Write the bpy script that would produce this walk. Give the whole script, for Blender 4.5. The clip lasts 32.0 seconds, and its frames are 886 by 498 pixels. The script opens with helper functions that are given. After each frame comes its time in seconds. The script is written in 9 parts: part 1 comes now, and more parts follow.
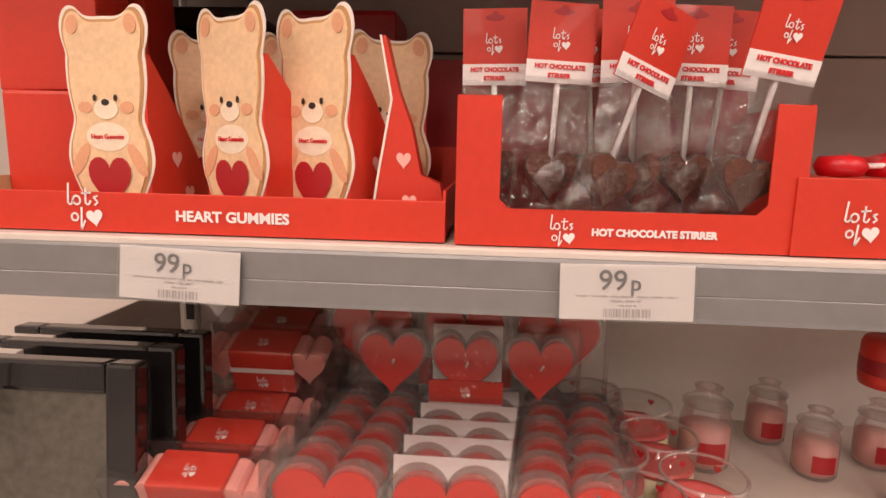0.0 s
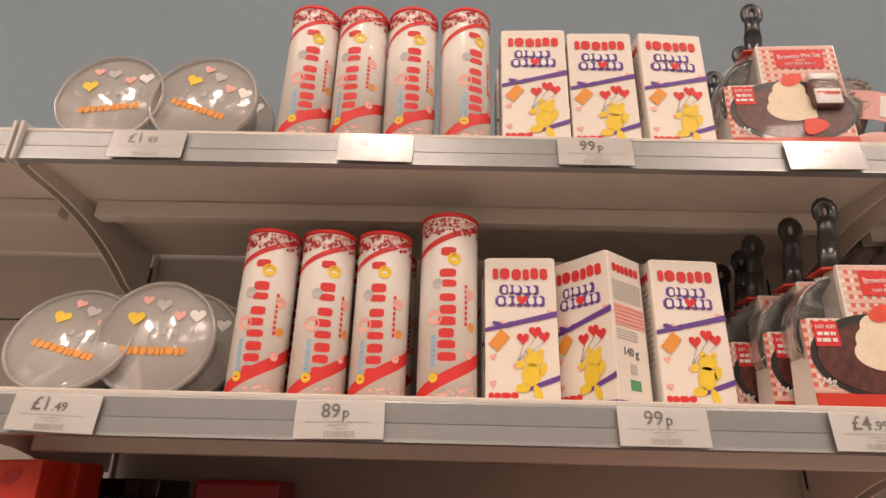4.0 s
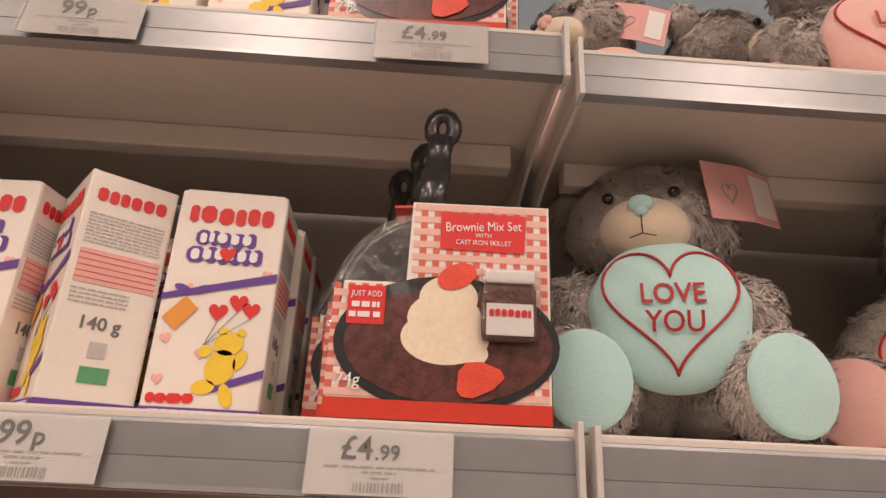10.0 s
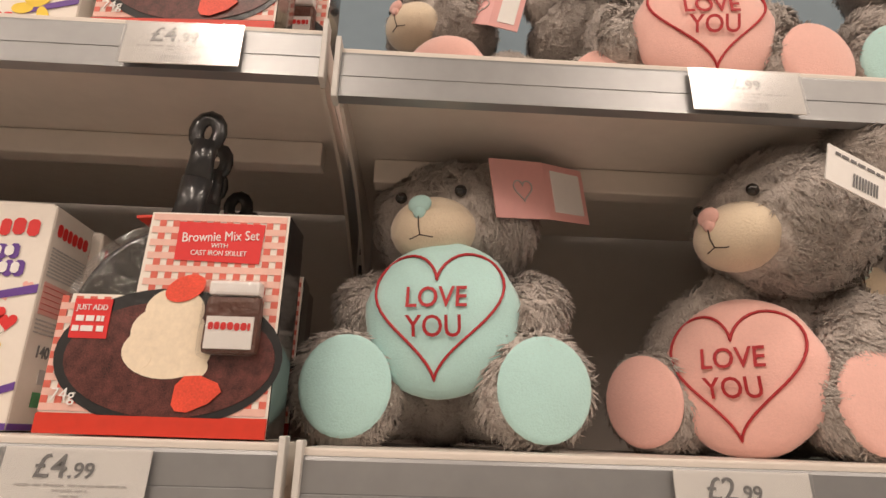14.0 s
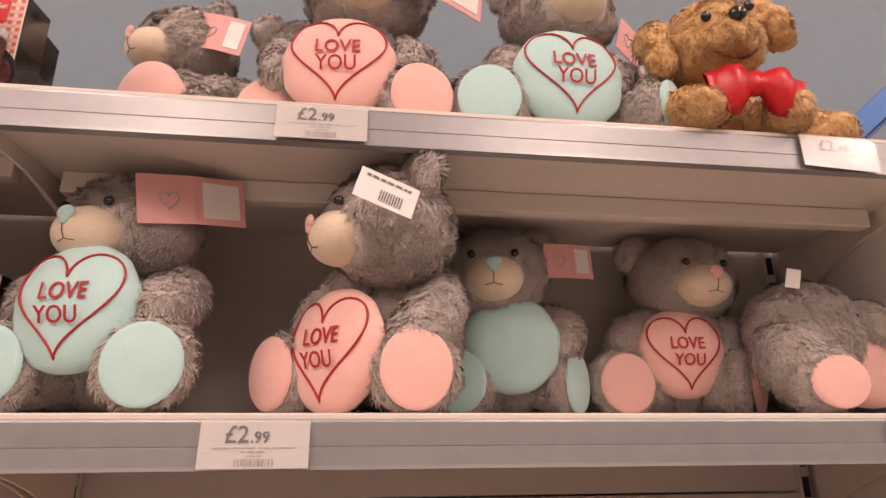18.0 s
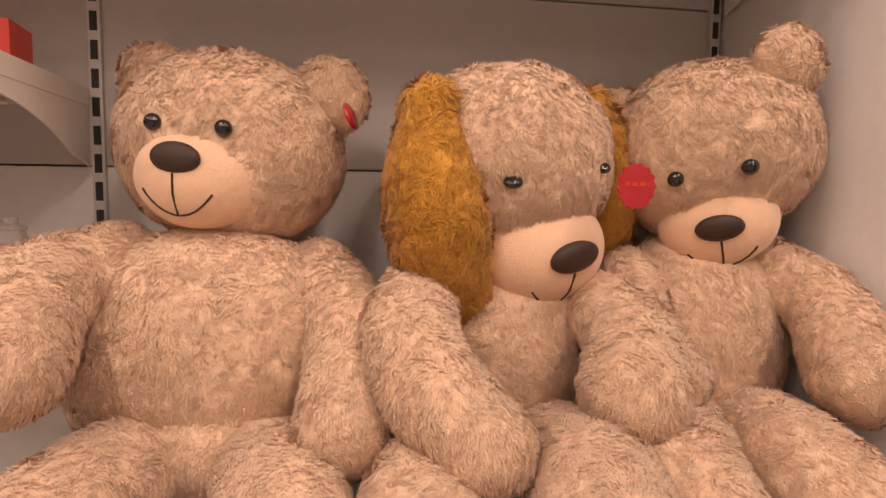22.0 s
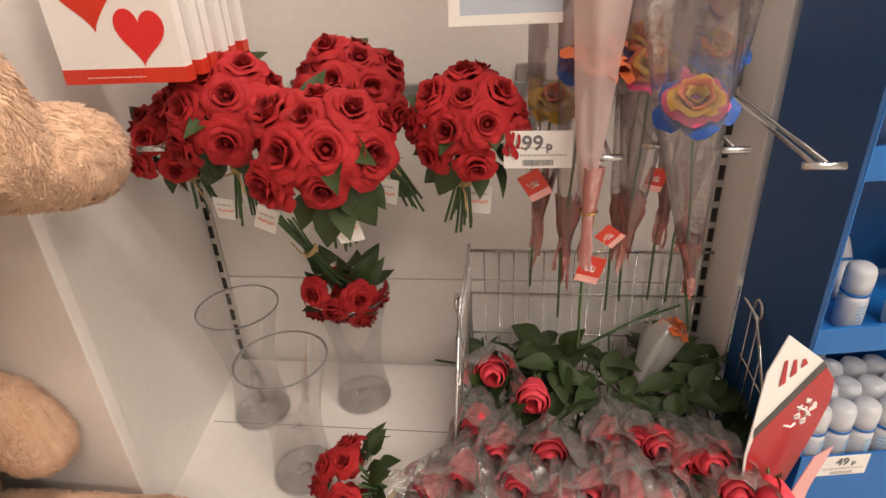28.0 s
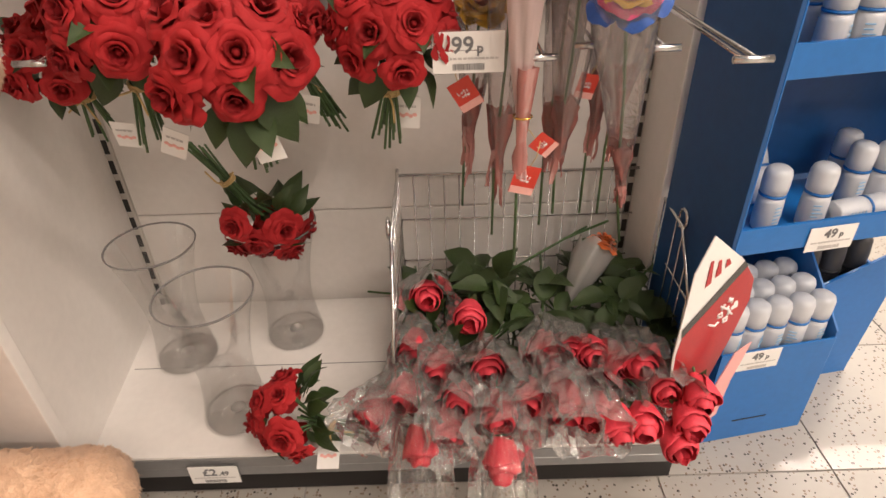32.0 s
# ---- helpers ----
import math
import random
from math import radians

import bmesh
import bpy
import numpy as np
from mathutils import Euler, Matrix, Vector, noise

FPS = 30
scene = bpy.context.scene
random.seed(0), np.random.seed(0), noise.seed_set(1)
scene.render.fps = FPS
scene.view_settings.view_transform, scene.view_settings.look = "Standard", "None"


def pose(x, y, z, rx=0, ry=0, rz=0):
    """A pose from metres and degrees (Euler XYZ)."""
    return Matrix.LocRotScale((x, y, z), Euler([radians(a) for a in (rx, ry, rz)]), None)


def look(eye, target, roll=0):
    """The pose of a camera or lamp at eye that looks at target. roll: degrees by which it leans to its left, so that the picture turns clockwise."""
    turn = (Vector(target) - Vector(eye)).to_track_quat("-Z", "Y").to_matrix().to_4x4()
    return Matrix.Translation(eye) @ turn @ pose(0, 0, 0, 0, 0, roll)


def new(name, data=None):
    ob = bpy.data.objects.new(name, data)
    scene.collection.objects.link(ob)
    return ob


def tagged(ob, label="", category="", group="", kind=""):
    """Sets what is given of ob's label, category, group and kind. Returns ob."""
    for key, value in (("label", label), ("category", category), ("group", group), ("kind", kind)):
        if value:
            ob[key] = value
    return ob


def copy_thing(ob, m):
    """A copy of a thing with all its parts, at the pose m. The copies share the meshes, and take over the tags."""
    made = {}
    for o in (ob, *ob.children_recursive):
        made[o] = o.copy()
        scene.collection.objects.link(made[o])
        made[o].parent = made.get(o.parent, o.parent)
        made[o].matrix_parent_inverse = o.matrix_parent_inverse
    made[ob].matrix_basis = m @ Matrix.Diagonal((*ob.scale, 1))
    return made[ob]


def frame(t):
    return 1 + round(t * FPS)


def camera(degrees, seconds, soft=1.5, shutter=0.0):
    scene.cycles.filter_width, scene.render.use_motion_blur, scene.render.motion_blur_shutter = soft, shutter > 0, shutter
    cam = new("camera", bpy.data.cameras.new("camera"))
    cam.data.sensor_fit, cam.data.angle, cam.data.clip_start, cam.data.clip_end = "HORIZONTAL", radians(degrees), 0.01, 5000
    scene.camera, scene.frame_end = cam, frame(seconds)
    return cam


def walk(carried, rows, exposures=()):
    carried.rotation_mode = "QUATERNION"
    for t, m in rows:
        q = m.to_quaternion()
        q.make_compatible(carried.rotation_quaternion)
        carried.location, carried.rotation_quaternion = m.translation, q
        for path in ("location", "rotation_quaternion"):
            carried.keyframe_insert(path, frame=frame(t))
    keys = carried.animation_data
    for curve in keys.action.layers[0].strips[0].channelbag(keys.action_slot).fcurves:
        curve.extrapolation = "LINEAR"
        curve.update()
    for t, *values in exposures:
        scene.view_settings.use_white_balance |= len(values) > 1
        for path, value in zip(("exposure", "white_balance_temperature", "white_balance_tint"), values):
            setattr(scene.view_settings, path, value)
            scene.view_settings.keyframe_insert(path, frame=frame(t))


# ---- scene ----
cam = camera(73.1, 32.0)
PATH = [
    (0, (-0.593, -0.376, 1.4), (-0.749, 1.59, 1.067), 1.2),
    (0.5, (-0.597, -0.402, 1.412), (-0.728, 1.588, 1.266), 0.2),
    (1, (-0.592, -0.42, 1.436), (-0.678, 1.576, 1.341), -0.5),
    (1.5, (-0.581, -0.434, 1.455), (-0.617, 1.565, 1.407), -1.0),
    (2, (-0.569, -0.449, 1.466), (-0.594, 1.55, 1.509), -1.2),
    (2.3, (-0.581, -0.475, 1.464), (-0.547, 1.515, 1.667), 0.4),
    (2.5, (-0.564, -0.489, 1.486), (-0.546, 1.496, 1.727), 0.6),
    (3, (-0.539, -0.529, 1.507), (-0.526, 1.423, 1.944), 0.3),
    (3.5, (-0.51, -0.567, 1.515), (-0.52, 1.33, 2.151), 0.7),
    (5.5, (-0.404, -0.57, 1.526), (-0.409, 1.231, 2.396), 3.6),
    (6, (-0.345, -0.579, 1.525), (-0.3, 1.219, 2.401), 3.9),
    (6.5, (-0.256, -0.607, 1.528), (-0.119, 1.197, 2.38), 3.8),
    (7, (-0.153, -0.643, 1.534), (0.002, 1.165, 2.375), 4.5),
    (7.5, (-0.087, -0.651, 1.54), (0.09, 1.165, 2.358), 4.5),
    (8, (-0.065, -0.637, 1.549), (0.125, 1.189, 2.343), 4.3),
    (8.5, (-0.059, -0.597, 1.552), (0.115, 1.245, 2.312), 3.9),
    (9, (-0.066, -0.527, 1.554), (0.069, 1.335, 2.272), 3.8),
    (9.5, (-0.077, -0.437, 1.57), (0.027, 1.439, 2.254), 3.2),
    (10, (-0.085, -0.362, 1.581), (-0.008, 1.513, 2.271), 2.6),
    (10.5, (-0.084, -0.311, 1.627), (-0.019, 1.588, 2.251), 2.0),
    (11, (-0.081, -0.291, 1.632), (-0.014, 1.614, 2.24), 1.6),
    (11.5, (-0.078, -0.282, 1.628), (-0.021, 1.625, 2.229), 1.3),
    (12, (-0.077, -0.281, 1.627), (-0.016, 1.626, 2.225), 1.2),
    (12.5, (-0.077, -0.288, 1.627), (-0.017, 1.624, 2.212), 1.1),
    (13, (-0.065, -0.306, 1.627), (0.005, 1.603, 2.22), 1.1),
    (13.5, (-0.001, -0.335, 1.615), (0.066, 1.559, 2.254), 1.2),
    (14, (0.088, -0.374, 1.612), (0.16, 1.533, 2.212), 1.8),
    (14.5, (0.191, -0.424, 1.613), (0.3, 1.487, 2.194), 2.2),
    (15, (0.238, -0.462, 1.615), (0.391, 1.447, 2.193), 2.2),
    (15.5, (0.277, -0.493, 1.619), (0.46, 1.409, 2.21), 2.0),
    (17.5, (0.363, -0.516, 1.613), (0.603, 1.375, 2.217), -0.0),
    (18, (0.36, -0.498, 1.59), (0.612, 1.399, 2.173), -0.2),
    (18.5, (0.341, -0.456, 1.536), (0.646, 1.444, 2.08), -1.0),
    (19, (0.342, -0.456, 1.486), (0.6, 1.458, 2.005), -1.0),
    (19.5, (0.31, -0.45, 1.469), (0.63, 1.467, 1.943), -1.3),
    (20, (0.297, -0.464, 1.443), (0.644, 1.461, 1.857), -1.3),
    (20.5, (0.295, -0.486, 1.376), (0.666, 1.454, 1.693), -1.4),
    (21, (0.315, -0.518, 1.301), (0.679, 1.442, 1.46), -1.1),
    (21.5, (0.34, -0.566, 1.223), (0.684, 1.405, 1.223), -0.3),
    (22, (0.362, -0.613, 1.189), (0.698, 1.351, 1.019), 0.6),
    (22.5, (0.379, -0.66, 1.106), (0.729, 1.282, 0.784), 1.8),
    (23.2, (0.407, -0.709, 0.989), (0.675, 1.231, 0.587), 1.5),
    (23.5, (0.376, -0.658, 1.008), (0.692, 1.218, 0.39), 4.1),
    (24, (0.382, -0.641, 0.983), (0.669, 1.21, 0.282), 4.8),
    (24.5, (0.4, -0.626, 0.967), (0.737, 1.233, 0.309), 4.0),
    (25, (0.4, -0.61, 0.965), (0.962, 1.193, 0.31), 3.2),
    (25.5, (0.412, -0.608, 0.966), (1.289, 1.057, 0.289), 2.4),
    (26, (0.441, -0.621, 0.964), (1.607, 0.835, 0.242), 2.4),
    (26.2, (0.42, -0.673, 0.954), (1.732, 0.677, 0.28), 2.1),
    (26.4, (0.423, -0.698, 0.953), (1.829, 0.548, 0.269), 0.9),
    (26.5, (0.424, -0.697, 0.956), (1.905, 0.446, 0.25), -0.2),
    (28.5, (0.421, -0.636, 0.93), (2.152, -0.46, -0.056), -2.2),
    (29, (0.42, -0.637, 0.903), (2.13, -0.528, -0.129), -1.3),
    (29.5, (0.426, -0.637, 0.906), (2.123, -0.572, -0.151), -1.8),
    (30, (0.428, -0.636, 0.903), (2.117, -0.59, -0.167), -2.3),
    (30.5, (0.431, -0.632, 0.904), (2.11, -0.607, -0.183), -2.8),
    (31, (0.431, -0.63, 0.904), (2.103, -0.613, -0.194), -2.9),
    (31.5, (0.43, -0.629, 0.9), (2.095, -0.619, -0.207), -2.3),
    (32, (0.431, -0.631, 0.9), (2.095, -0.624, -0.211), -2.0),
]
walk(cam, [(t, look(eye, target, roll)) for t, eye, target, roll in PATH], exposures=[(0, -0.70, 6500, 20), (2, -0.90, 6400, 16), (3, -0.98, 6500, 14), (6, -1.08, 6400, 12), (9, -1.12, 6450, 18), (12, -1.08, 6400, 10), (14, -0.98, 6300, 8), (15, -0.70, 6300, 12), (18, -0.80, 6600, 26), (19, -0.60, 6900, 34), (20, -0.48, 7000, 36), (21, -0.50, 6800, 26), (22, -0.74, 6500, 18), (25, -0.74, 6050, 8), (26.5, -0.5, 5850, 4), (29, -0.02, 6100, 6), (32, -0.05, 6100, 6)])


# ---- light and exposure ----
world = bpy.data.worlds.new("world")
scene.world = world
world.use_nodes = True
world.node_tree.nodes["Background"].inputs[0].default_value = (0.75, 0.8, 0.9, 1)
world.node_tree.nodes["Background"].inputs[1].default_value = 0.05


# ---- materials ----
def mat(name, col, rough=0.6, metal=0.0, var=0.06, scale=18.0, bump=0.0, bscale=300.0, coat=0.0, spec=0.5, sheen=0.0, rand=0.0, sss=0.0):
    m = bpy.data.materials.new(name)
    m.use_nodes = True
    nt = m.node_tree
    b = nt.nodes["Principled BSDF"]
    b.inputs["Roughness"].default_value = rough
    b.inputs["Metallic"].default_value = metal
    b.inputs["Coat Weight"].default_value = coat
    b.inputs["Specular IOR Level"].default_value = spec
    b.inputs["Sheen Weight"].default_value = sheen
    if sss:
        b.inputs["Subsurface Weight"].default_value = sss
        b.inputs["Subsurface Scale"].default_value = 0.01
    tc = nt.nodes.new("ShaderNodeTexCoord")
    big = nt.nodes.new("ShaderNodeTexNoise")
    big.inputs["Scale"].default_value = scale
    big.inputs["Detail"].default_value = 5
    fine = nt.nodes.new("ShaderNodeTexNoise")
    fine.inputs["Scale"].default_value = scale * 11
    fine.inputs["Detail"].default_value = 2
    for n in (big, fine):
        nt.links.new(tc.outputs["Object"], n.inputs["Vector"])
    add = nt.nodes.new("ShaderNodeMath")
    add.operation = "ADD"
    nt.links.new(big.outputs[0], add.inputs[0])
    nt.links.new(fine.outputs[0], add.inputs[1])
    last = add.outputs[0]
    if rand:
        info = nt.nodes.new("ShaderNodeObjectInfo")
        mul = nt.nodes.new("ShaderNodeMath")
        mul.operation = "MULTIPLY_ADD"
        mul.inputs[1].default_value = rand
        nt.links.new(info.outputs["Random"], mul.inputs[0])
        nt.links.new(last, mul.inputs[2])
        last = mul.outputs[0]
    ramp = nt.nodes.new("ShaderNodeMapRange")
    ramp.inputs[1].default_value = 0.6
    ramp.inputs[2].default_value = 1.4 + rand
    nt.links.new(last, ramp.inputs[0])
    mix = nt.nodes.new("ShaderNodeMix")
    mix.data_type = "RGBA"
    mix.inputs[6].default_value = (*[max(0, c * (1 - var)) for c in col], 1)
    mix.inputs[7].default_value = (*[min(1, c * (1 + var)) for c in col], 1)
    nt.links.new(ramp.outputs[0], mix.inputs[0])
    nt.links.new(mix.outputs[2], b.inputs["Base Color"])
    if bump:
        bn = nt.nodes.new("ShaderNodeTexNoise")
        bn.inputs["Scale"].default_value = bscale
        bn.inputs["Detail"].default_value = 3
        nt.links.new(tc.outputs["Object"], bn.inputs["Vector"])
        bu = nt.nodes.new("ShaderNodeBump")
        bu.inputs["Strength"].default_value = bump
        bu.inputs["Distance"].default_value = 0.004
        nt.links.new(bn.outputs[0], bu.inputs["Height"])
        nt.links.new(bu.outputs[0], b.inputs["Normal"])
    return m


def pile(name, col, clump=95.0, depth=0.007, root=(0.62, 0.46, 0.36), patch=0.0, drawn=0.40):
    """Long-pile plush: locks and strands drawn out along the comb, pale tips over browner roots that also carry painted
    shade.
    """
    m = mat(name, col, 0.9, var=0.07, scale=14, sheen=0.25, spec=0.15)
    nt = m.node_tree
    b = nt.nodes["Principled BSDF"]
    tc = [n for n in nt.nodes if n.type == "TEX_COORD"][0]

    def vec(op, *args):
        n = nt.nodes.new("ShaderNodeVectorMath")
        n.operation = op
        for i, a in enumerate(args):
            if isinstance(a, (tuple, float)):
                n.inputs[3 if op == "SCALE" and i else i].default_value = a
            else:
                nt.links.new(a, n.inputs[3 if op == "SCALE" and i else i])
        return n.outputs["Value" if op == "DOT_PRODUCT" else "Vector"]

    swirl = nt.nodes.new("ShaderNodeTexNoise")
    swirl.inputs["Scale"].default_value = clump * 0.22
    swirl.inputs["Detail"].default_value = 1
    nt.links.new(tc.outputs["Object"], swirl.inputs["Vector"])
    p = vec("ADD", tc.outputs["Object"], vec("SCALE", swirl.outputs["Color"], 0.024))
    comb = (0.0, -0.447, -0.894)
    back = nt.nodes.new("ShaderNodeVectorMath")
    back.operation = "SCALE"
    back.inputs[0].default_value = tuple(c * drawn for c in comb)
    nt.links.new(vec("DOT_PRODUCT", p, comb), back.inputs[3])
    q = vec("SUBTRACT", p, back.outputs[0])

    def grain(scale, detail):
        n = nt.nodes.new("ShaderNodeTexNoise")
        n.inputs["Scale"].default_value = scale
        n.inputs["Detail"].default_value = detail
        n.inputs["Roughness"].default_value = 0.65
        n.inputs["Distortion"].default_value = 0.5
        nt.links.new(q, n.inputs["Vector"])
        return n.outputs[0]

    lock, strand = grain(clump * 1.5, 3), grain(clump * 7.0, 2)
    last = None
    for n, dist, k in ((lock, depth * 0.5, 0.7), (strand, depth * 0.22, 0.8)):
        bu = nt.nodes.new("ShaderNodeBump")
        bu.inputs["Strength"].default_value = k
        bu.inputs["Distance"].default_value = dist
        nt.links.new(n, bu.inputs["Height"])
        if last:
            nt.links.new(last.outputs[0], bu.inputs["Normal"])
        last = bu
    nt.links.new(last.outputs[0], b.inputs["Normal"])
    base = b.inputs["Base Color"].links[0].from_socket
    brushed = nt.nodes.new("ShaderNodeTexNoise")        # smooth where the pile lies brushed flat
    brushed.inputs["Scale"].default_value = 13.0
    nt.links.new(tc.outputs["Object"], brushed.inputs["Vector"])
    lie = nt.nodes.new("ShaderNodeMapRange")
    lie.inputs[1].default_value, lie.inputs[2].default_value = 0.42, 0.62
    lie.inputs[4].default_value = patch
    nt.links.new(brushed.outputs[0], lie.inputs[0])
    # hollows of the bump are darkened too: shade of the partings put into colour
    for n, lo, hi, dark in ((lock, 0.30, 0.46, root), (strand, 0.30, 0.52, tuple(0.40 + 0.60 * c for c in root))):
        rg = nt.nodes.new("ShaderNodeMapRange")
        rg.inputs[1].default_value, rg.inputs[2].default_value = lo, hi
        nt.links.new(n, rg.inputs[0])
        top = nt.nodes.new("ShaderNodeMath")
        top.operation = "MAXIMUM"
        nt.links.new(rg.outputs[0], top.inputs[0])
        nt.links.new(lie.outputs[0], top.inputs[1])
        rg = top
        tone = nt.nodes.new("ShaderNodeMix")
        tone.data_type = "RGBA"
        tone.inputs[6].default_value, tone.inputs[7].default_value = (*dark, 1), (1, 1, 1, 1)
        nt.links.new(rg.outputs[0], tone.inputs[0])
        mul = nt.nodes.new("ShaderNodeMix")
        mul.data_type, mul.blend_type = "RGBA", "MULTIPLY"
        mul.inputs[0].default_value = 1.0
        nt.links.new(base, mul.inputs[6])
        nt.links.new(tone.outputs[2], mul.inputs[7])
        base = mul.outputs[2]
    nt.links.new(base, b.inputs["Base Color"])
    return m


def clear(name, tint=(1, 1, 1), gloss=0.25, rough=0.08, bump=0.0, bscale=40.0, haze=0.0, hcol=(0.8, 0.78, 0.76)):
    """Thin clear film or sheet: see-through, with a gloss that grows at grazing angles."""
    m = bpy.data.materials.new(name)
    m.use_nodes = True
    nt = m.node_tree
    for n in list(nt.nodes):
        nt.nodes.remove(n)
    out = nt.nodes.new("ShaderNodeOutputMaterial")
    tr = nt.nodes.new("ShaderNodeBsdfTransparent")
    tr.inputs[0].default_value = (*tint, 1)
    gl = nt.nodes.new("ShaderNodeBsdfGlossy")
    gl.inputs["Roughness"].default_value = rough
    lw = nt.nodes.new("ShaderNodeLayerWeight")
    lw.inputs[0].default_value = 0.35
    ma = nt.nodes.new("ShaderNodeMath")
    ma.operation = "MULTIPLY_ADD"
    ma.inputs[1].default_value = gloss * 1.6
    ma.inputs[2].default_value = gloss * 0.18
    ma.use_clamp = True
    nt.links.new(lw.outputs["Fresnel"], ma.inputs[0])
    mx = nt.nodes.new("ShaderNodeMixShader")
    nt.links.new(ma.outputs[0], mx.inputs[0])
    nt.links.new(tr.outputs[0], mx.inputs[1])
    nt.links.new(gl.outputs[0], mx.inputs[2])
    last = mx
    if haze:
        df = nt.nodes.new("ShaderNodeBsdfDiffuse")
        df.inputs[0].default_value = (*hcol, 1)
        m2 = nt.nodes.new("ShaderNodeMixShader")
        m2.inputs[0].default_value = haze
        nt.links.new(mx.outputs[0], m2.inputs[1])
        nt.links.new(df.outputs[0], m2.inputs[2])
        last = m2
    nt.links.new(last.outputs[0], out.inputs[0])
    if bump:
        tc = nt.nodes.new("ShaderNodeTexCoord")
        bn = nt.nodes.new("ShaderNodeTexNoise")
        bn.inputs["Scale"].default_value = bscale
        bn.inputs["Detail"].default_value = 4
        nt.links.new(tc.outputs["Object"], bn.inputs["Vector"])
        bu = nt.nodes.new("ShaderNodeBump")
        bu.inputs["Strength"].default_value = bump
        bu.inputs["Distance"].default_value = 0.01
        nt.links.new(bn.outputs[0], bu.inputs["Height"])
        nt.links.new(bu.outputs[0], gl.inputs["Normal"])
        nt.links.new(bu.outputs[0], lw.inputs["Normal"])
    return m


def glow(name, col, strength):
    m = bpy.data.materials.new(name)
    m.use_nodes = True
    b = m.node_tree.nodes["Principled BSDF"]
    b.inputs["Emission Color"].default_value = (*col, 1)
    b.inputs["Emission Strength"].default_value = strength
    return m


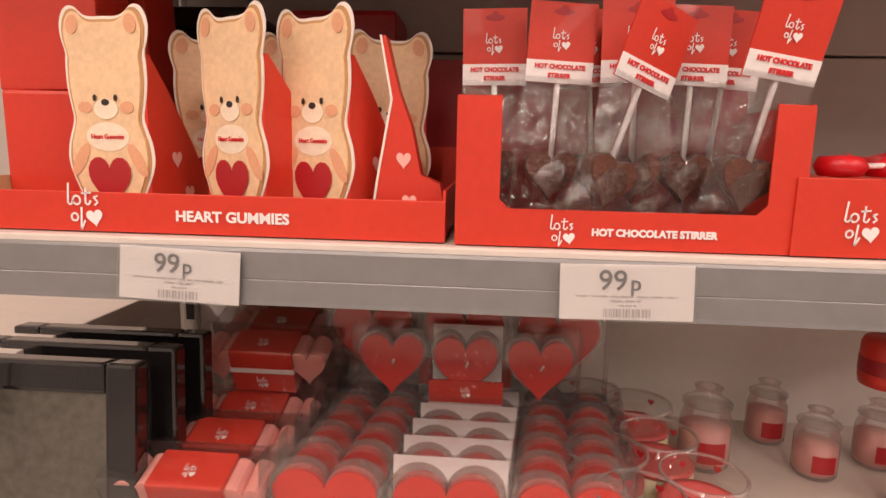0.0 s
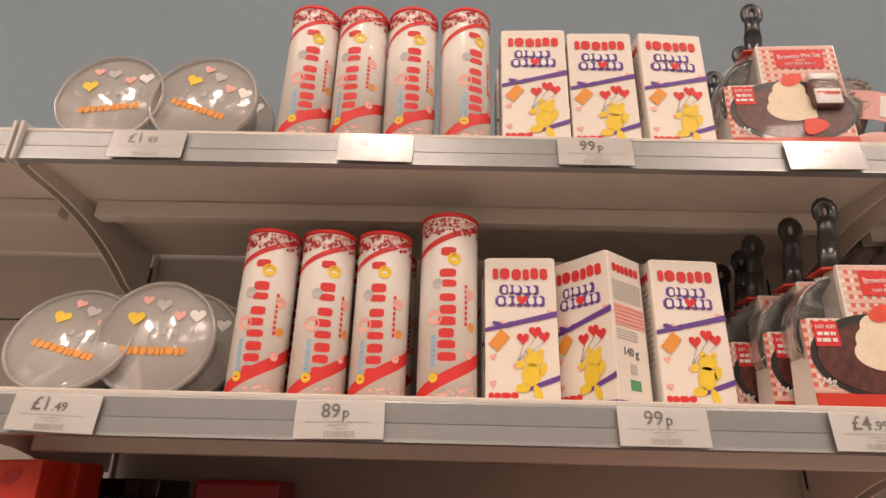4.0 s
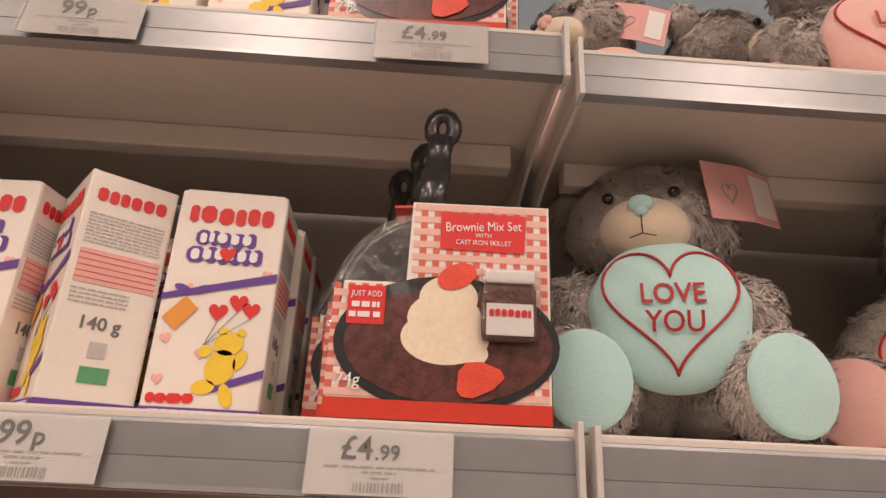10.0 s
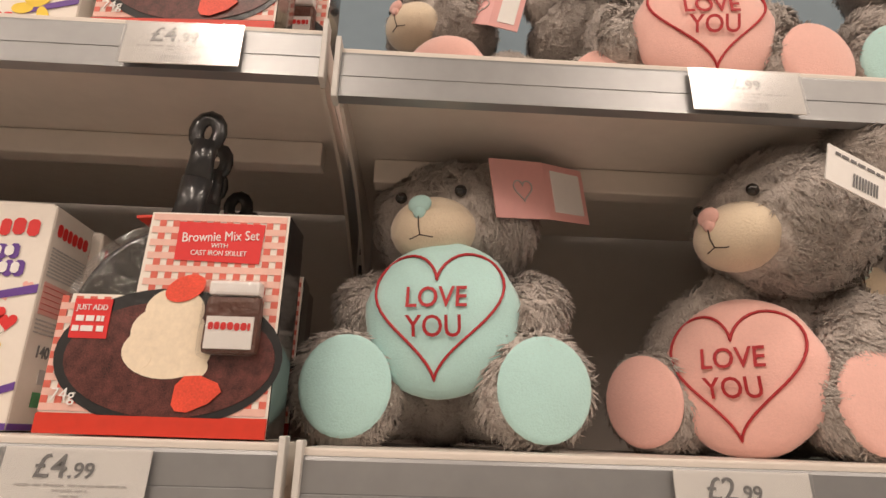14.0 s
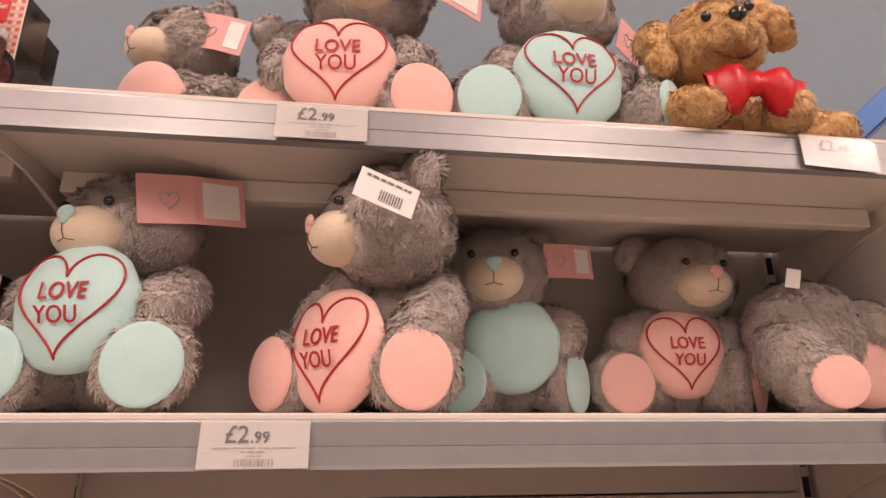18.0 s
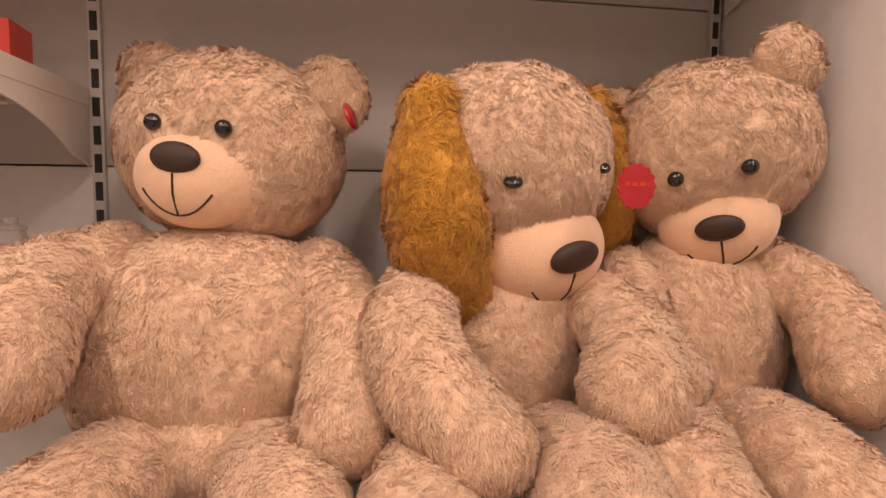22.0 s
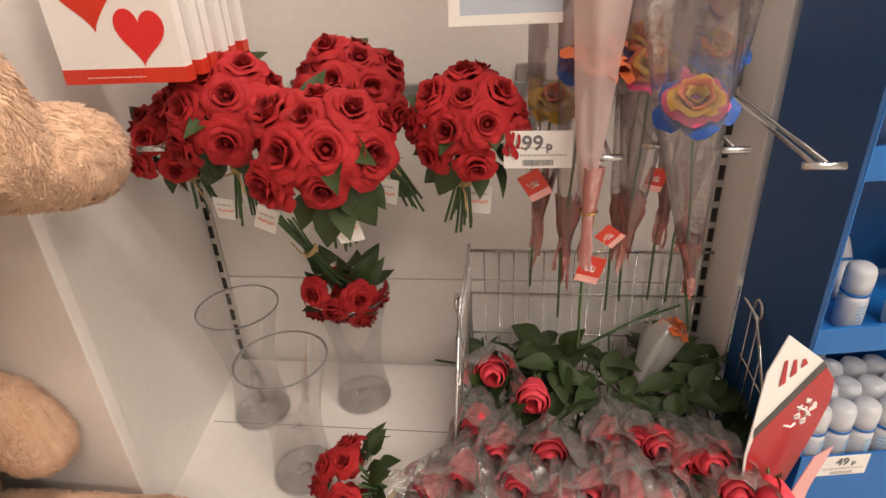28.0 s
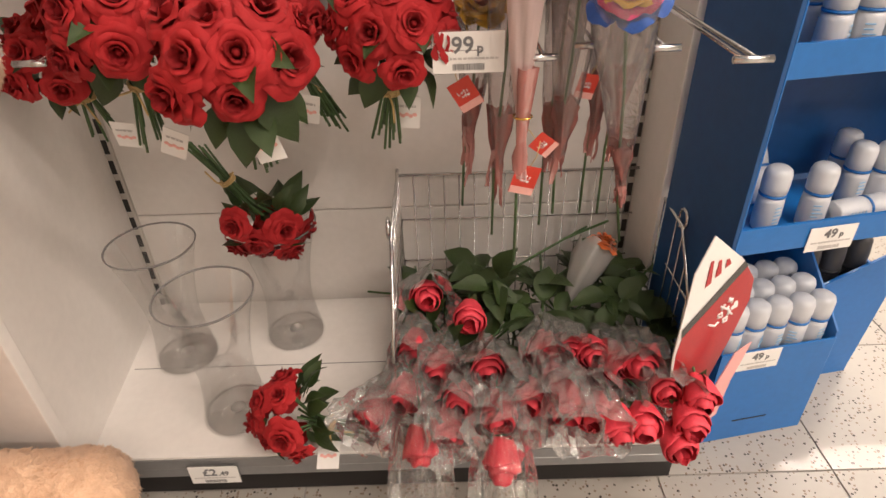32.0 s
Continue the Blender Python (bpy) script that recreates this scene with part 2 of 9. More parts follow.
M = dict(
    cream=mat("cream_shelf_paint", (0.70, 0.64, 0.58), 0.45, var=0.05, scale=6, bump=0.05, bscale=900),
    # darker than the shelf cream: shade at the backs is put into this colour
    panel=mat("shaded_panel_paint", (0.54, 0.495, 0.455), 0.5, var=0.05, scale=4, bump=0.05, bscale=900),
    white=mat("white_shelf_paint", (0.78, 0.75, 0.72), 0.4, var=0.04, scale=6, bump=0.04, bscale=900),
    rail=mat("brushed_ticket_rail", (0.31, 0.315, 0.32), 0.36, metal=0.6, var=0.07, scale=7, bump=0.03, bscale=60),
    rail_edge=mat("rail_edge", (0.62, 0.6, 0.57), 0.4, var=0.05),
    black=mat("black_shadow_gap", (0.02, 0.018, 0.018), 0.6),
    wall=mat("blue_grey_wall_paint", (0.22, 0.29, 0.345), 0.7, var=0.05, scale=3, bump=0.1, bscale=400),
    wallw=mat("shop_wall_paint", (0.42, 0.40, 0.37), 0.7, var=0.05, scale=3),
    ceil=mat("ceiling_tile", (0.78, 0.77, 0.75), 0.8, var=0.04, scale=30, bump=0.2, bscale=200),
    paper=mat("label_paper", (0.86, 0.845, 0.82), 0.45, var=0.02, coat=0.2),
    ink=mat("grey_ink", (0.17, 0.17, 0.175), 0.6),
    inklt=mat("light_ink", (0.52, 0.50, 0.49), 0.6),
    red=mat("red_card", (0.62, 0.040, 0.018), 0.42, var=0.07, scale=14, bump=0.05, bscale=150, coat=0.15),
    dred=mat("deep_red_card", (0.42, 0.015, 0.02), 0.4, var=0.1, coat=0.2),
    redink=mat("red_ink", (0.70, 0.03, 0.03), 0.5),
    pinkink=mat("pink_ink", (0.85, 0.45, 0.40), 0.5),
    whiteink=mat("white_ink", (0.85, 0.83, 0.82), 0.5),
    purple=mat("purple_ink", (0.13, 0.05, 0.30), 0.5),
    yellow=mat("yellow_ink", (0.85, 0.60, 0.04), 0.5),
    orange=mat("orange_ink", (0.80, 0.32, 0.05), 0.5),
    redcheck=mat("gingham_red", (0.66, 0.14, 0.10), 0.5),
    palecheck=mat("gingham_pink", (0.80, 0.50, 0.43), 0.5),
    jarcover=clear("clear_blister", gloss=0.2, rough=0.05, bump=0.2, bscale=40),
    carton=mat("cream_carton", (0.84, 0.78, 0.71), 0.4, var=0.03, coat=0.15),
    tubew=mat("white_printed_tube", (0.86, 0.82, 0.78), 0.35, var=0.03, coat=0.2),
    bluelt=mat("pale_blue_ink", (0.25, 0.5, 0.75), 0.5),
    green=mat("green_ink", (0.10, 0.35, 0.16), 0.5),
    kraft=mat("kraft_card", (0.55, 0.40, 0.22), 0.7, var=0.1, scale=40),
    choc=mat("chocolate", (0.12, 0.05, 0.035), 0.35, var=0.35, scale=60, bump=0.6, bscale=140),
    choclt=mat("brownie_print", (0.10, 0.030, 0.026), 0.35, var=0.9, scale=150, coat=0.2),
    icecream=mat("cream_print", (0.86, 0.74, 0.57), 0.5, var=0.10, scale=25),
    berry=mat("strawberry_print", (0.78, 0.08, 0.04), 0.45, var=0.25, scale=60),
    iron=mat("black_cast_iron", (0.02, 0.021, 0.023), 0.28, var=0.2, scale=30, bump=0.1, bscale=200, coat=0.4),
    metal=mat("chrome_wire", (0.60, 0.60, 0.60), 0.25, metal=1.0, var=0.05),
    steel=mat("painted_upright", (0.60, 0.57, 0.53), 0.4, metal=0.2),
    film=clear("cellophane_film", gloss=0.4, rough=0.05, bump=0.9, bscale=55, haze=0.012),
    ticketfilm=clear("ticket_cover_film", tint=(0.98, 0.98, 0.98), gloss=0.22, rough=0.2, haze=0.04, hcol=(0.75, 0.74, 0.73)),
    clearbox=clear("clear_plastic_sheet", tint=(0.99, 0.985, 0.98), gloss=0.28, rough=0.1, bump=0.2, bscale=20, haze=0.012),
    frost=clear("cloudy_plastic", tint=(0.9, 0.88, 0.86), gloss=0.5, rough=0.14, bump=0.3, bscale=25, haze=0.34),
    jarglass=clear("jar_glass", tint=(1, 1, 1), gloss=0.10, rough=0.03),
    pinkwax=mat("pink_wax", (0.80, 0.36, 0.32), 0.45, var=0.06, sss=0.2),
    redwax=mat("red_wax", (0.72, 0.045, 0.03), 0.4, var=0.08, sss=0.1),
    palecup=clear("clear_candle_cup", tint=(0.97, 0.93, 0.92), gloss=0.34, rough=0.08, haze=0.16, hcol=(0.75, 0.62, 0.58)),
    lidglass=clear("thick_glass", tint=(1, 0.99, 0.985), gloss=0.34, rough=0.05, haze=0.10),
    rosewax=mat("rose_wax", (0.70, 0.13, 0.12), 0.35, var=0.08, sss=0.15),
    creamwax=mat("cream_wax", (0.82, 0.74, 0.50), 0.5, var=0.04, sss=0.2),
    gloss_black=mat("glossy_black_plastic", (0.012, 0.011, 0.011), 0.12, coat=0.6),
    photo=mat("dark_framed_print", (0.085, 0.080, 0.065), 0.15, var=0.3, scale=12, coat=0.5),
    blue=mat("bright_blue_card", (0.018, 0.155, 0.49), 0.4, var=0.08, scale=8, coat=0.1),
    # shaded copy of the bright blue card, for side walls, backs and floors
    shaded_blue=mat("shaded_blue_card", (0.012, 0.075, 0.235), 0.45, var=0.12, scale=6),
    plwhite=mat("white_cap_plastic", (0.62, 0.64, 0.68), 0.3, var=0.02),
    leaf=mat("fabric_leaf", (0.036, 0.062, 0.016), 0.42, var=0.4, scale=30, bump=0.3, bscale=160, rand=0.5),
    stem=mat("green_stem", (0.07, 0.13, 0.045), 0.5, var=0.3, scale=60),
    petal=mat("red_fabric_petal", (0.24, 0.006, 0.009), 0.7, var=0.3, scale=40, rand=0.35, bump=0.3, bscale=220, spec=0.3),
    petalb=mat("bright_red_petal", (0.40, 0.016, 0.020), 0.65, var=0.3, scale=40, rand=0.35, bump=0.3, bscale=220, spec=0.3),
    budred=mat("single_rose_petal", (0.72, 0.05, 0.08), 0.6, var=0.25, scale=9, rand=0.4),
    raffia=mat("raffia_tie", (0.62, 0.45, 0.20), 0.7, var=0.2, scale=80),
    greywrap=clear("smoky_wrap_film", tint=(0.86, 0.82, 0.82), gloss=0.4, rough=0.12, bump=0.7, bscale=40, haze=0.05),
    tile=mat("terrazzo_tile", (0.38, 0.355, 0.32), 0.35, var=0.05, scale=5, rand=0.2),
    grout=mat("tile_joint", (0.3, 0.28, 0.26), 0.8),
    pinkplush=mat("pink_plush", (0.85, 0.50, 0.44), 0.85, var=0.05, scale=40, bump=0.15, bscale=700, sheen=0.5),
    mintplush=mat("mint_plush", (0.46, 0.71, 0.69), 0.85, var=0.05, scale=40, bump=0.15, bscale=700, sheen=0.5),
    muzzle=mat("cream_plush", (0.80, 0.67, 0.50), 0.85, var=0.06, scale=60, bump=0.3, bscale=600, sheen=0.5),
    muzzle2=mat("peach_plush", (0.80, 0.51, 0.32), 0.8, var=0.06, scale=50, bump=0.3, bscale=600, sheen=0.4),
    thread=mat("red_embroidery", (0.42, 0.018, 0.025), 0.6, var=0.2, scale=200),
    dthread=mat("dark_embroidery", (0.03, 0.018, 0.012), 0.6),
    nose=mat("brown_nose_fabric", (0.045, 0.022, 0.014), 0.6, var=0.2, scale=200, bump=0.2, bscale=900),
    eye=mat("black_bead", (0.01, 0.008, 0.007), 0.08, coat=0.5),
    greyfur=pile("grey_fur", (0.56, 0.505, 0.465), 75.0, 0.008, (0.66, 0.62, 0.60)),
    tanfur=pile("tan_fur", (0.81, 0.55, 0.37), 95.0, 0.006, (0.80, 0.69, 0.61), patch=0.9),
    goldfur=pile("golden_fur", (0.68, 0.32, 0.045), 80.0, 0.008, (0.60, 0.50, 0.42)),
    dogfur=pile("ginger_fur", (0.78, 0.50, 0.23), 90.0, 0.007),
    tagpink=mat("pink_tag_card", (0.80, 0.42, 0.40), 0.5, var=0.03),
    ribbon=mat("red_ribbon", (0.55, 0.01, 0.015), 0.35, var=0.15, scale=30),
)
M["tile"].node_tree.nodes["Principled BSDF"].inputs["Coat Weight"].default_value = 0.1
# dark and rust chips in the terrazzo
_nt = M["tile"].node_tree
_vo = _nt.nodes.new("ShaderNodeTexVoronoi")
_vo.inputs["Scale"].default_value = 175
_tc = [n for n in _nt.nodes if n.type == "TEX_COORD"][0]
_nt.links.new(_tc.outputs["Object"], _vo.inputs["Vector"])
_cr = _nt.nodes.new("ShaderNodeValToRGB")
_cr.color_ramp.interpolation = "CONSTANT"
_cr.color_ramp.elements[0].color = (0.10, 0.08, 0.07, 1)
_cr.color_ramp.elements[1].position = 0.09
_cr.color_ramp.elements[1].color = (1, 1, 1, 1)
for _p, _c in ((0.20, (0.55, 0.44, 0.35, 1)), (0.36, (1, 1, 1, 1))):
    _e = _cr.color_ramp.elements.new(_p)
    _e.color = _c
_sep = _nt.nodes.new("ShaderNodeSeparateColor")
_nt.links.new(_vo.outputs["Color"], _sep.inputs[0])
_nt.links.new(_sep.outputs[0], _cr.inputs[0])
_lt = _nt.nodes.new("ShaderNodeMath")
_lt.operation = "LESS_THAN"
_lt.inputs[1].default_value = 0.40
_nt.links.new(_vo.outputs["Distance"], _lt.inputs[0])
_mx = _nt.nodes.new("ShaderNodeMix")
_mx.data_type, _mx.blend_type = "RGBA", "MULTIPLY"
_ps = _nt.nodes["Principled BSDF"]
_src = _ps.inputs["Base Color"].links[0].from_socket
_nt.links.new(_lt.outputs[0], _mx.inputs[0])
_nt.links.new(_src, _mx.inputs[6])
_nt.links.new(_cr.outputs[0], _mx.inputs[7])
_nt.links.new(_mx.outputs[2], _ps.inputs["Base Color"])


# ---- mesh helpers ----
class Geo:
    """Gathers vertices and faces of one mesh; faces carry a material slot and a smooth flag."""

    def __init__(self):
        self.v, self.f, self.m, self.s = [], [], [], []

    def add(self, verts, faces, mi=0, smooth=False):
        o = len(self.v)
        self.v.extend(tuple(p) for p in verts)
        for q in faces:
            self.f.append(tuple(i + o for i in q))
            self.m.append(mi)
            self.s.append(smooth)
        return self

    def box(self, x0, x1, y0, y1, z0, z1, mi=0, b=0.0):
        if b <= 0:
            vs = [(x, y, z) for z in (z0, z1) for y in (y0, y1) for x in (x0, x1)]
            return self.add(vs, [(0, 2, 3, 1), (4, 5, 7, 6), (0, 1, 5, 4), (2, 6, 7, 3), (0, 4, 6, 2), (1, 3, 7, 5)], mi)
        bm = bmesh.new()
        bmesh.ops.create_cube(bm, size=1, matrix=Matrix.Translation(((x0 + x1) / 2, (y0 + y1) / 2, (z0 + z1) / 2)) @ Matrix.Diagonal((x1 - x0, y1 - y0, z1 - z0, 1)))
        bmesh.ops.bevel(bm, geom=bm.edges[:], offset=b, segments=2, affect="EDGES", profile=0.6)
        bm.verts.index_update()
        self.add([v.co for v in bm.verts], [[v.index for v in f.verts] for f in bm.faces], mi)
        bm.free()
        return self

    def prism(self, poly, y0, y1, mi=0, smooth=False):
        """A polygon in x and z, pushed from y0 (front) to y1."""
        n = len(poly)
        vs = [(x, y0, z) for x, z in poly] + [(x, y1, z) for x, z in poly]
        fs = [tuple(range(n)), tuple(range(2 * n - 1, n - 1, -1))]
        self.add(vs, fs, mi)
        o = len(self.v) - 2 * n
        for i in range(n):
            j = (i + 1) % n
            self.f.append((o + j, o + i, o + n + i, o + n + j))
            self.m.append(mi)
            self.s.append(smooth)
        return self

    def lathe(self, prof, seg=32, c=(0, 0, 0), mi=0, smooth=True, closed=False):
        """Turns (radius, height) pairs about z."""
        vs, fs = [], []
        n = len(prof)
        for r, z in prof:
            for k in range(seg):
                a = 2 * math.pi * k / seg
                vs.append((c[0] + r * math.cos(a), c[1] + r * math.sin(a), c[2] + z))
        for i in range(n - 1 + (1 if closed else 0)):
            for k in range(seg):
                a, b_ = i * seg + k, i * seg + (k + 1) % seg
                i2 = ((i + 1) % n) * seg
                fs.append((a, b_, i2 + (k + 1) % seg, i2 + k))
        if not closed:
            if prof[0][0] > 1e-6:
                fs.append(tuple(range(seg - 1, -1, -1)))
            if prof[-1][0] > 1e-6:
                fs.append(tuple((n - 1) * seg + k for k in range(seg)))
        return self.add(vs, fs, mi, smooth)

    def tube(self, pts, r, seg=8, mi=0, cap=True, smooth=True):
        """A round bar along points; r is one radius or one for each point."""
        pts = [Vector(p) for p in pts]
        rs = [r] * len(pts) if isinstance(r, (int, float)) else list(r)
        vs, fs = [], []
        up = None
        for i, p in enumerate(pts):
            d = (pts[min(i + 1, len(pts) - 1)] - pts[max(i - 1, 0)]).normalized()
            if up is None:
                up = d.orthogonal().normalized()
            up = (up - d * up.dot(d))
            up = up.normalized() if up.length > 1e-6 else d.orthogonal().normalized()
            w = d.cross(up)
            for k in range(seg):
                a = 2 * math.pi * k / seg
                vs.append(p + (up * math.cos(a) + w * math.sin(a)) * rs[i])
        for i in range(len(pts) - 1):
            for k in range(seg):
                a, b_ = i * seg + k, i * seg + (k + 1) % seg
                fs.append((a, b_, b_ + seg, a + seg))
        if cap:
            fs.append(tuple(range(seg - 1, -1, -1)))
            fs.append(tuple((len(pts) - 1) * seg + k for k in range(seg)))
        return self.add(vs, fs, mi, smooth)

    def move(self, m):
        self.v = [tuple(m @ Vector(p)) for p in self.v]
        return self

    def mesh(self, name, mats):
        me = bpy.data.meshes.new(name)
        me.from_pydata(self.v, [], self.f)
        for x in mats if isinstance(mats, (list, tuple)) else [mats]:
            me.materials.append(x)
        me.polygons.foreach_set("material_index", self.m)
        me.polygons.foreach_set("use_smooth", self.s)
        me.update()
        return me


def part(name, g, mats, parent=None, label="", at=None):
    """One mesh object under a thing or a part (or at top level)."""
    me = g.mesh(name, mats) if isinstance(g, Geo) else g
    ob = new(name, me)
    if parent is not None:
        ob.parent = parent
    if at is not None:
        ob.matrix_basis = at
    if label:
        tagged(ob, label)
    if name in PRINT:
        tagged(ob, kind="stuff")
    return ob


PRINT = {"gingham", "trade_name", "title", "title_shadow", "purple_ribbon", "small_print", "barcode", "balloon_print", "balloon_string", "yellow_figure", "heart_pattern",
         "red_logo", "foot_print", "table_grid", "sweet_picture", "blue_print", "red_print", "print", "note_print", "tag_print", "white_print", "leaf_spray", "stem_bundle", "wire_mesh", "bottle_print"}


def thing(name, label, category, at=None, group="", kind=""):
    ob = new(name)
    ob.empty_display_size = 0.02
    if at is not None:
        ob.matrix_basis = at
    return tagged(ob, label, category, group, kind)


def structure(name, g, mats, label):
    return tagged(part(name, g, mats), label, "", "", "structure")


_text = {}


def text_mesh(s, size, mats, bold=0.0, align="CENTER", squash=1.0):
    key = (s, size, mats.name, bold, align, squash)
    if key not in _text:
        cu = bpy.data.curves.new("lettering", "FONT")
        cu.body, cu.size, cu.align_x, cu.offset, cu.extrude = s, size, align, bold, 0.0003
        cu.resolution_u = 3
        ob = bpy.data.objects.new("lettering", cu)
        me = bpy.data.meshes.new_from_object(ob)
        bpy.data.objects.remove(ob)
        me.materials.clear()
        me.materials.append(mats)
        if squash != 1.0:
            for v in me.vertices:
                v.co.x *= squash
        _text[key] = me
    return _text[key]


def lettering(s, size, m, parent, x, z, y=-0.0006, bold=0.0, turn=0.0, align="CENTER", squash=1.0, name="lettering"):
    """Words on a front that faces -y."""
    return part(name, text_mesh(s, size, m, bold, align, squash), None, parent, at=pose(x, y, z, 90, 0, 0) @ pose(0, 0, 0, 0, 0, turn))


def heart(w, h, n=36, cx=0.0, cz=0.0, turn=0.0):
    """A heart outline in x and z, w wide and h high."""
    out = []
    for i in range(n):
        t = 2 * math.pi * i / n
        x = 16 * math.sin(t) ** 3 / 32
        z = (13 * math.cos(t) - 5 * math.cos(2 * t) - 2 * math.cos(3 * t) - math.cos(4 * t) + 2.5) / 29
        x, z = x * w, z * h
        a = radians(turn)
        out.append((cx + x * math.cos(a) - z * math.sin(a), cz + x * math.sin(a) + z * math.cos(a)))
    return out[::-1]


def oval(w, h, cx=0.0, cz=0.0, n=24, turn=0.0):
    a = radians(turn)
    out = []
    for i in range(n):
        t = -2 * math.pi * i / n
        x, z = w / 2 * math.cos(t), h / 2 * math.sin(t)
        out.append((cx + x * math.cos(a) - z * math.sin(a), cz + x * math.sin(a) + z * math.cos(a)))
    return out


def flat(poly, y=-0.0005, d=0.0004, mi=0, g=None):
    return (g or Geo()).prism(poly, y - d, y, mi)


def rect(x0, x1, z0, z1):
    return [(x0, z0), (x1, z0), (x1, z1), (x0, z1)]


def word_bars(g, x0, x1, z0, z1, rng, n=9, y=-0.0006, mi=0):
    """A run of plain bars as long as an unreadable word line."""
    x = x0
    while x < x1 - 0.0006:
        w = min(rng.uniform(0.5, 1.5) * (x1 - x0) / n, x1 - x)
        flat(rect(x, x + w * 0.78, z0, z1), y, 0.0003, mi, g)
        x += w


def letter_blocks(g, n, x0, x1, z0, z1, y=-0.0006, gap=0.16, mi=0, rng=None):
    """n plain rounded blocks of uneven width in the place of a trade name."""
    ws = [rng.uniform(0.6, 1.35) if rng else 1.0 for _ in range(n)]
    x, k = x0, (x1 - x0) / sum(ws)
    for w in ws:
        a, b = x + w * k * gap / 2, x + w * k * (1 - gap / 2)
        x += w * k
        dz = rng.uniform(-0.06, 0.06) * (z1 - z0) if rng else 0
        lo, hi = z0 + dz, z1 + dz
        c = min(b - a, hi - lo) * 0.28
        flat([(a + c, lo), (b - c, lo), (b, lo + c), (b, hi - c), (b - c, hi), (a + c, hi), (a, hi - c), (a, lo + c)], y, 0.0003, mi, g)


# ---- the shop: floor, walls, ceiling ----
XJ, XL, XR, YB = 0.018, -0.967, 1.0, 0.33       # joint of the two bays, their ends, the back panels
CX, CY0, CY1 = 1.438, -0.012, -1.0              # end bay: back panel, and its two uprights
structure("floor", Geo().box(-4, 5, -9.2, 0.45, -0.05, -0.003), M["grout"], "tile joints under the pale terrazzo shop floor")
structure("wall_north", Geo().box(-4, 5, 0.42, 0.55, 0, 4.2), M["wall"], "blue-grey painted shop wall behind the shelving")
structure("wall_south", Geo().box(-4, 5, -9.35, -9.2, 0, 4.2), M["wallw"], "plain pale shop wall across the aisle")
structure("wall_west", Geo().box(-4.15, -4, -9.2, 0.42, 0, 4.2), M["wallw"], "plain pale shop wall at the aisle end")
structure("wall_east", Geo().box(5, 5.15, -9.2, 0.42, 0, 4.2), M["wallw"], "plain pale shop wall at the far end")
structure("ceiling", Geo().box(-4.15, 5.15, -9.35, 0.55, 4.2, 4.3), M["ceil"], "white tiled suspended shop ceiling")


def ceiling_light(x, y, sx, sy, watts):
    t = thing("ceiling_light", "white recessed shop ceiling light panel", "ceiling light", pose(x, y, 4.18), "shop ceiling lights")
    g = Geo().box(-sx / 2 - 0.03, sx / 2 + 0.03, -sy / 2 - 0.03, -sy / 2, -0.01, 0.02).box(-sx / 2 - 0.03, sx / 2 + 0.03, sy / 2, sy / 2 + 0.03, -0.01, 0.02)
    g.box(-sx / 2 - 0.03, -sx / 2, -sy / 2, sy / 2, -0.01, 0.02).box(sx / 2, sx / 2 + 0.03, -sy / 2, sy / 2, -0.01, 0.02)
    part("frame", g, M["white"], t)
    part("diffuser", Geo().box(-sx / 2, sx / 2, -sy / 2, sy / 2, 0.0, 0.015), GLOW, t)
    la = bpy.data.lights.new("tube_light", "AREA")
    la.shape, la.size, la.size_y, la.energy, la.color = "RECTANGLE", sx, sy, watts, (1.0, 0.80, 0.66)
    lo = new("tube_light", la)
    lo.matrix_basis = pose(x, y, 4.165)
    return t


GLOW = glow("lit_diffuser", (1.0, 0.84, 0.70), 3.0)
for ly, watts in ((-1.9, 78), (-4.2, 96), (-6.5, 40), (-8.4, 8)):
    for lx in (-3.3, -0.95, 1.7, 4.1):
        ceiling_light(lx, ly, 0.28, 1.5, watts)


# ---- gondola shelving ----
def upright(x, y0, z0, z1, at=None):
    """A slotted steel post, 30 mm wide, its face at y0."""
    t = thing("shelving_upright", "cream steel shelving upright with a row of dark slots", "shelving upright", at, "shelving uprights")
    part("post", Geo().box(x - 0.009, x + 0.009, y0 + 0.008, y0 + 0.03, z0, z1, b=0.002), M["steel"], t)
    slot = Geo().box(x - 0.005, x + 0.005, y0 + 0.0072, y0 + 0.009, 0, 0.027).mesh("slot", M["black"])
    z = z0 + 0.02
    while z < z1 - 0.03:
        part("slot", slot, None, t, at=pose(0, 0, z))
        z += 0.040
    return t


def back_panels(x0, x1, y, heights, at, mats, name):
    """Horizontal steel back panels, each with a folded edge that leaves a thin joint."""
    t = thing(name, "cream steel back panels of the shop shelving", "back panel", at, "", "structure")
    for a, b in zip(heights, heights[1:]):
        # the row from 0.95 to 1.23 is painted white, as if better lit
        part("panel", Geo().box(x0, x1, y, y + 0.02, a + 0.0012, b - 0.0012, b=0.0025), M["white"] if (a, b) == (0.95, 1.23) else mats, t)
    return t


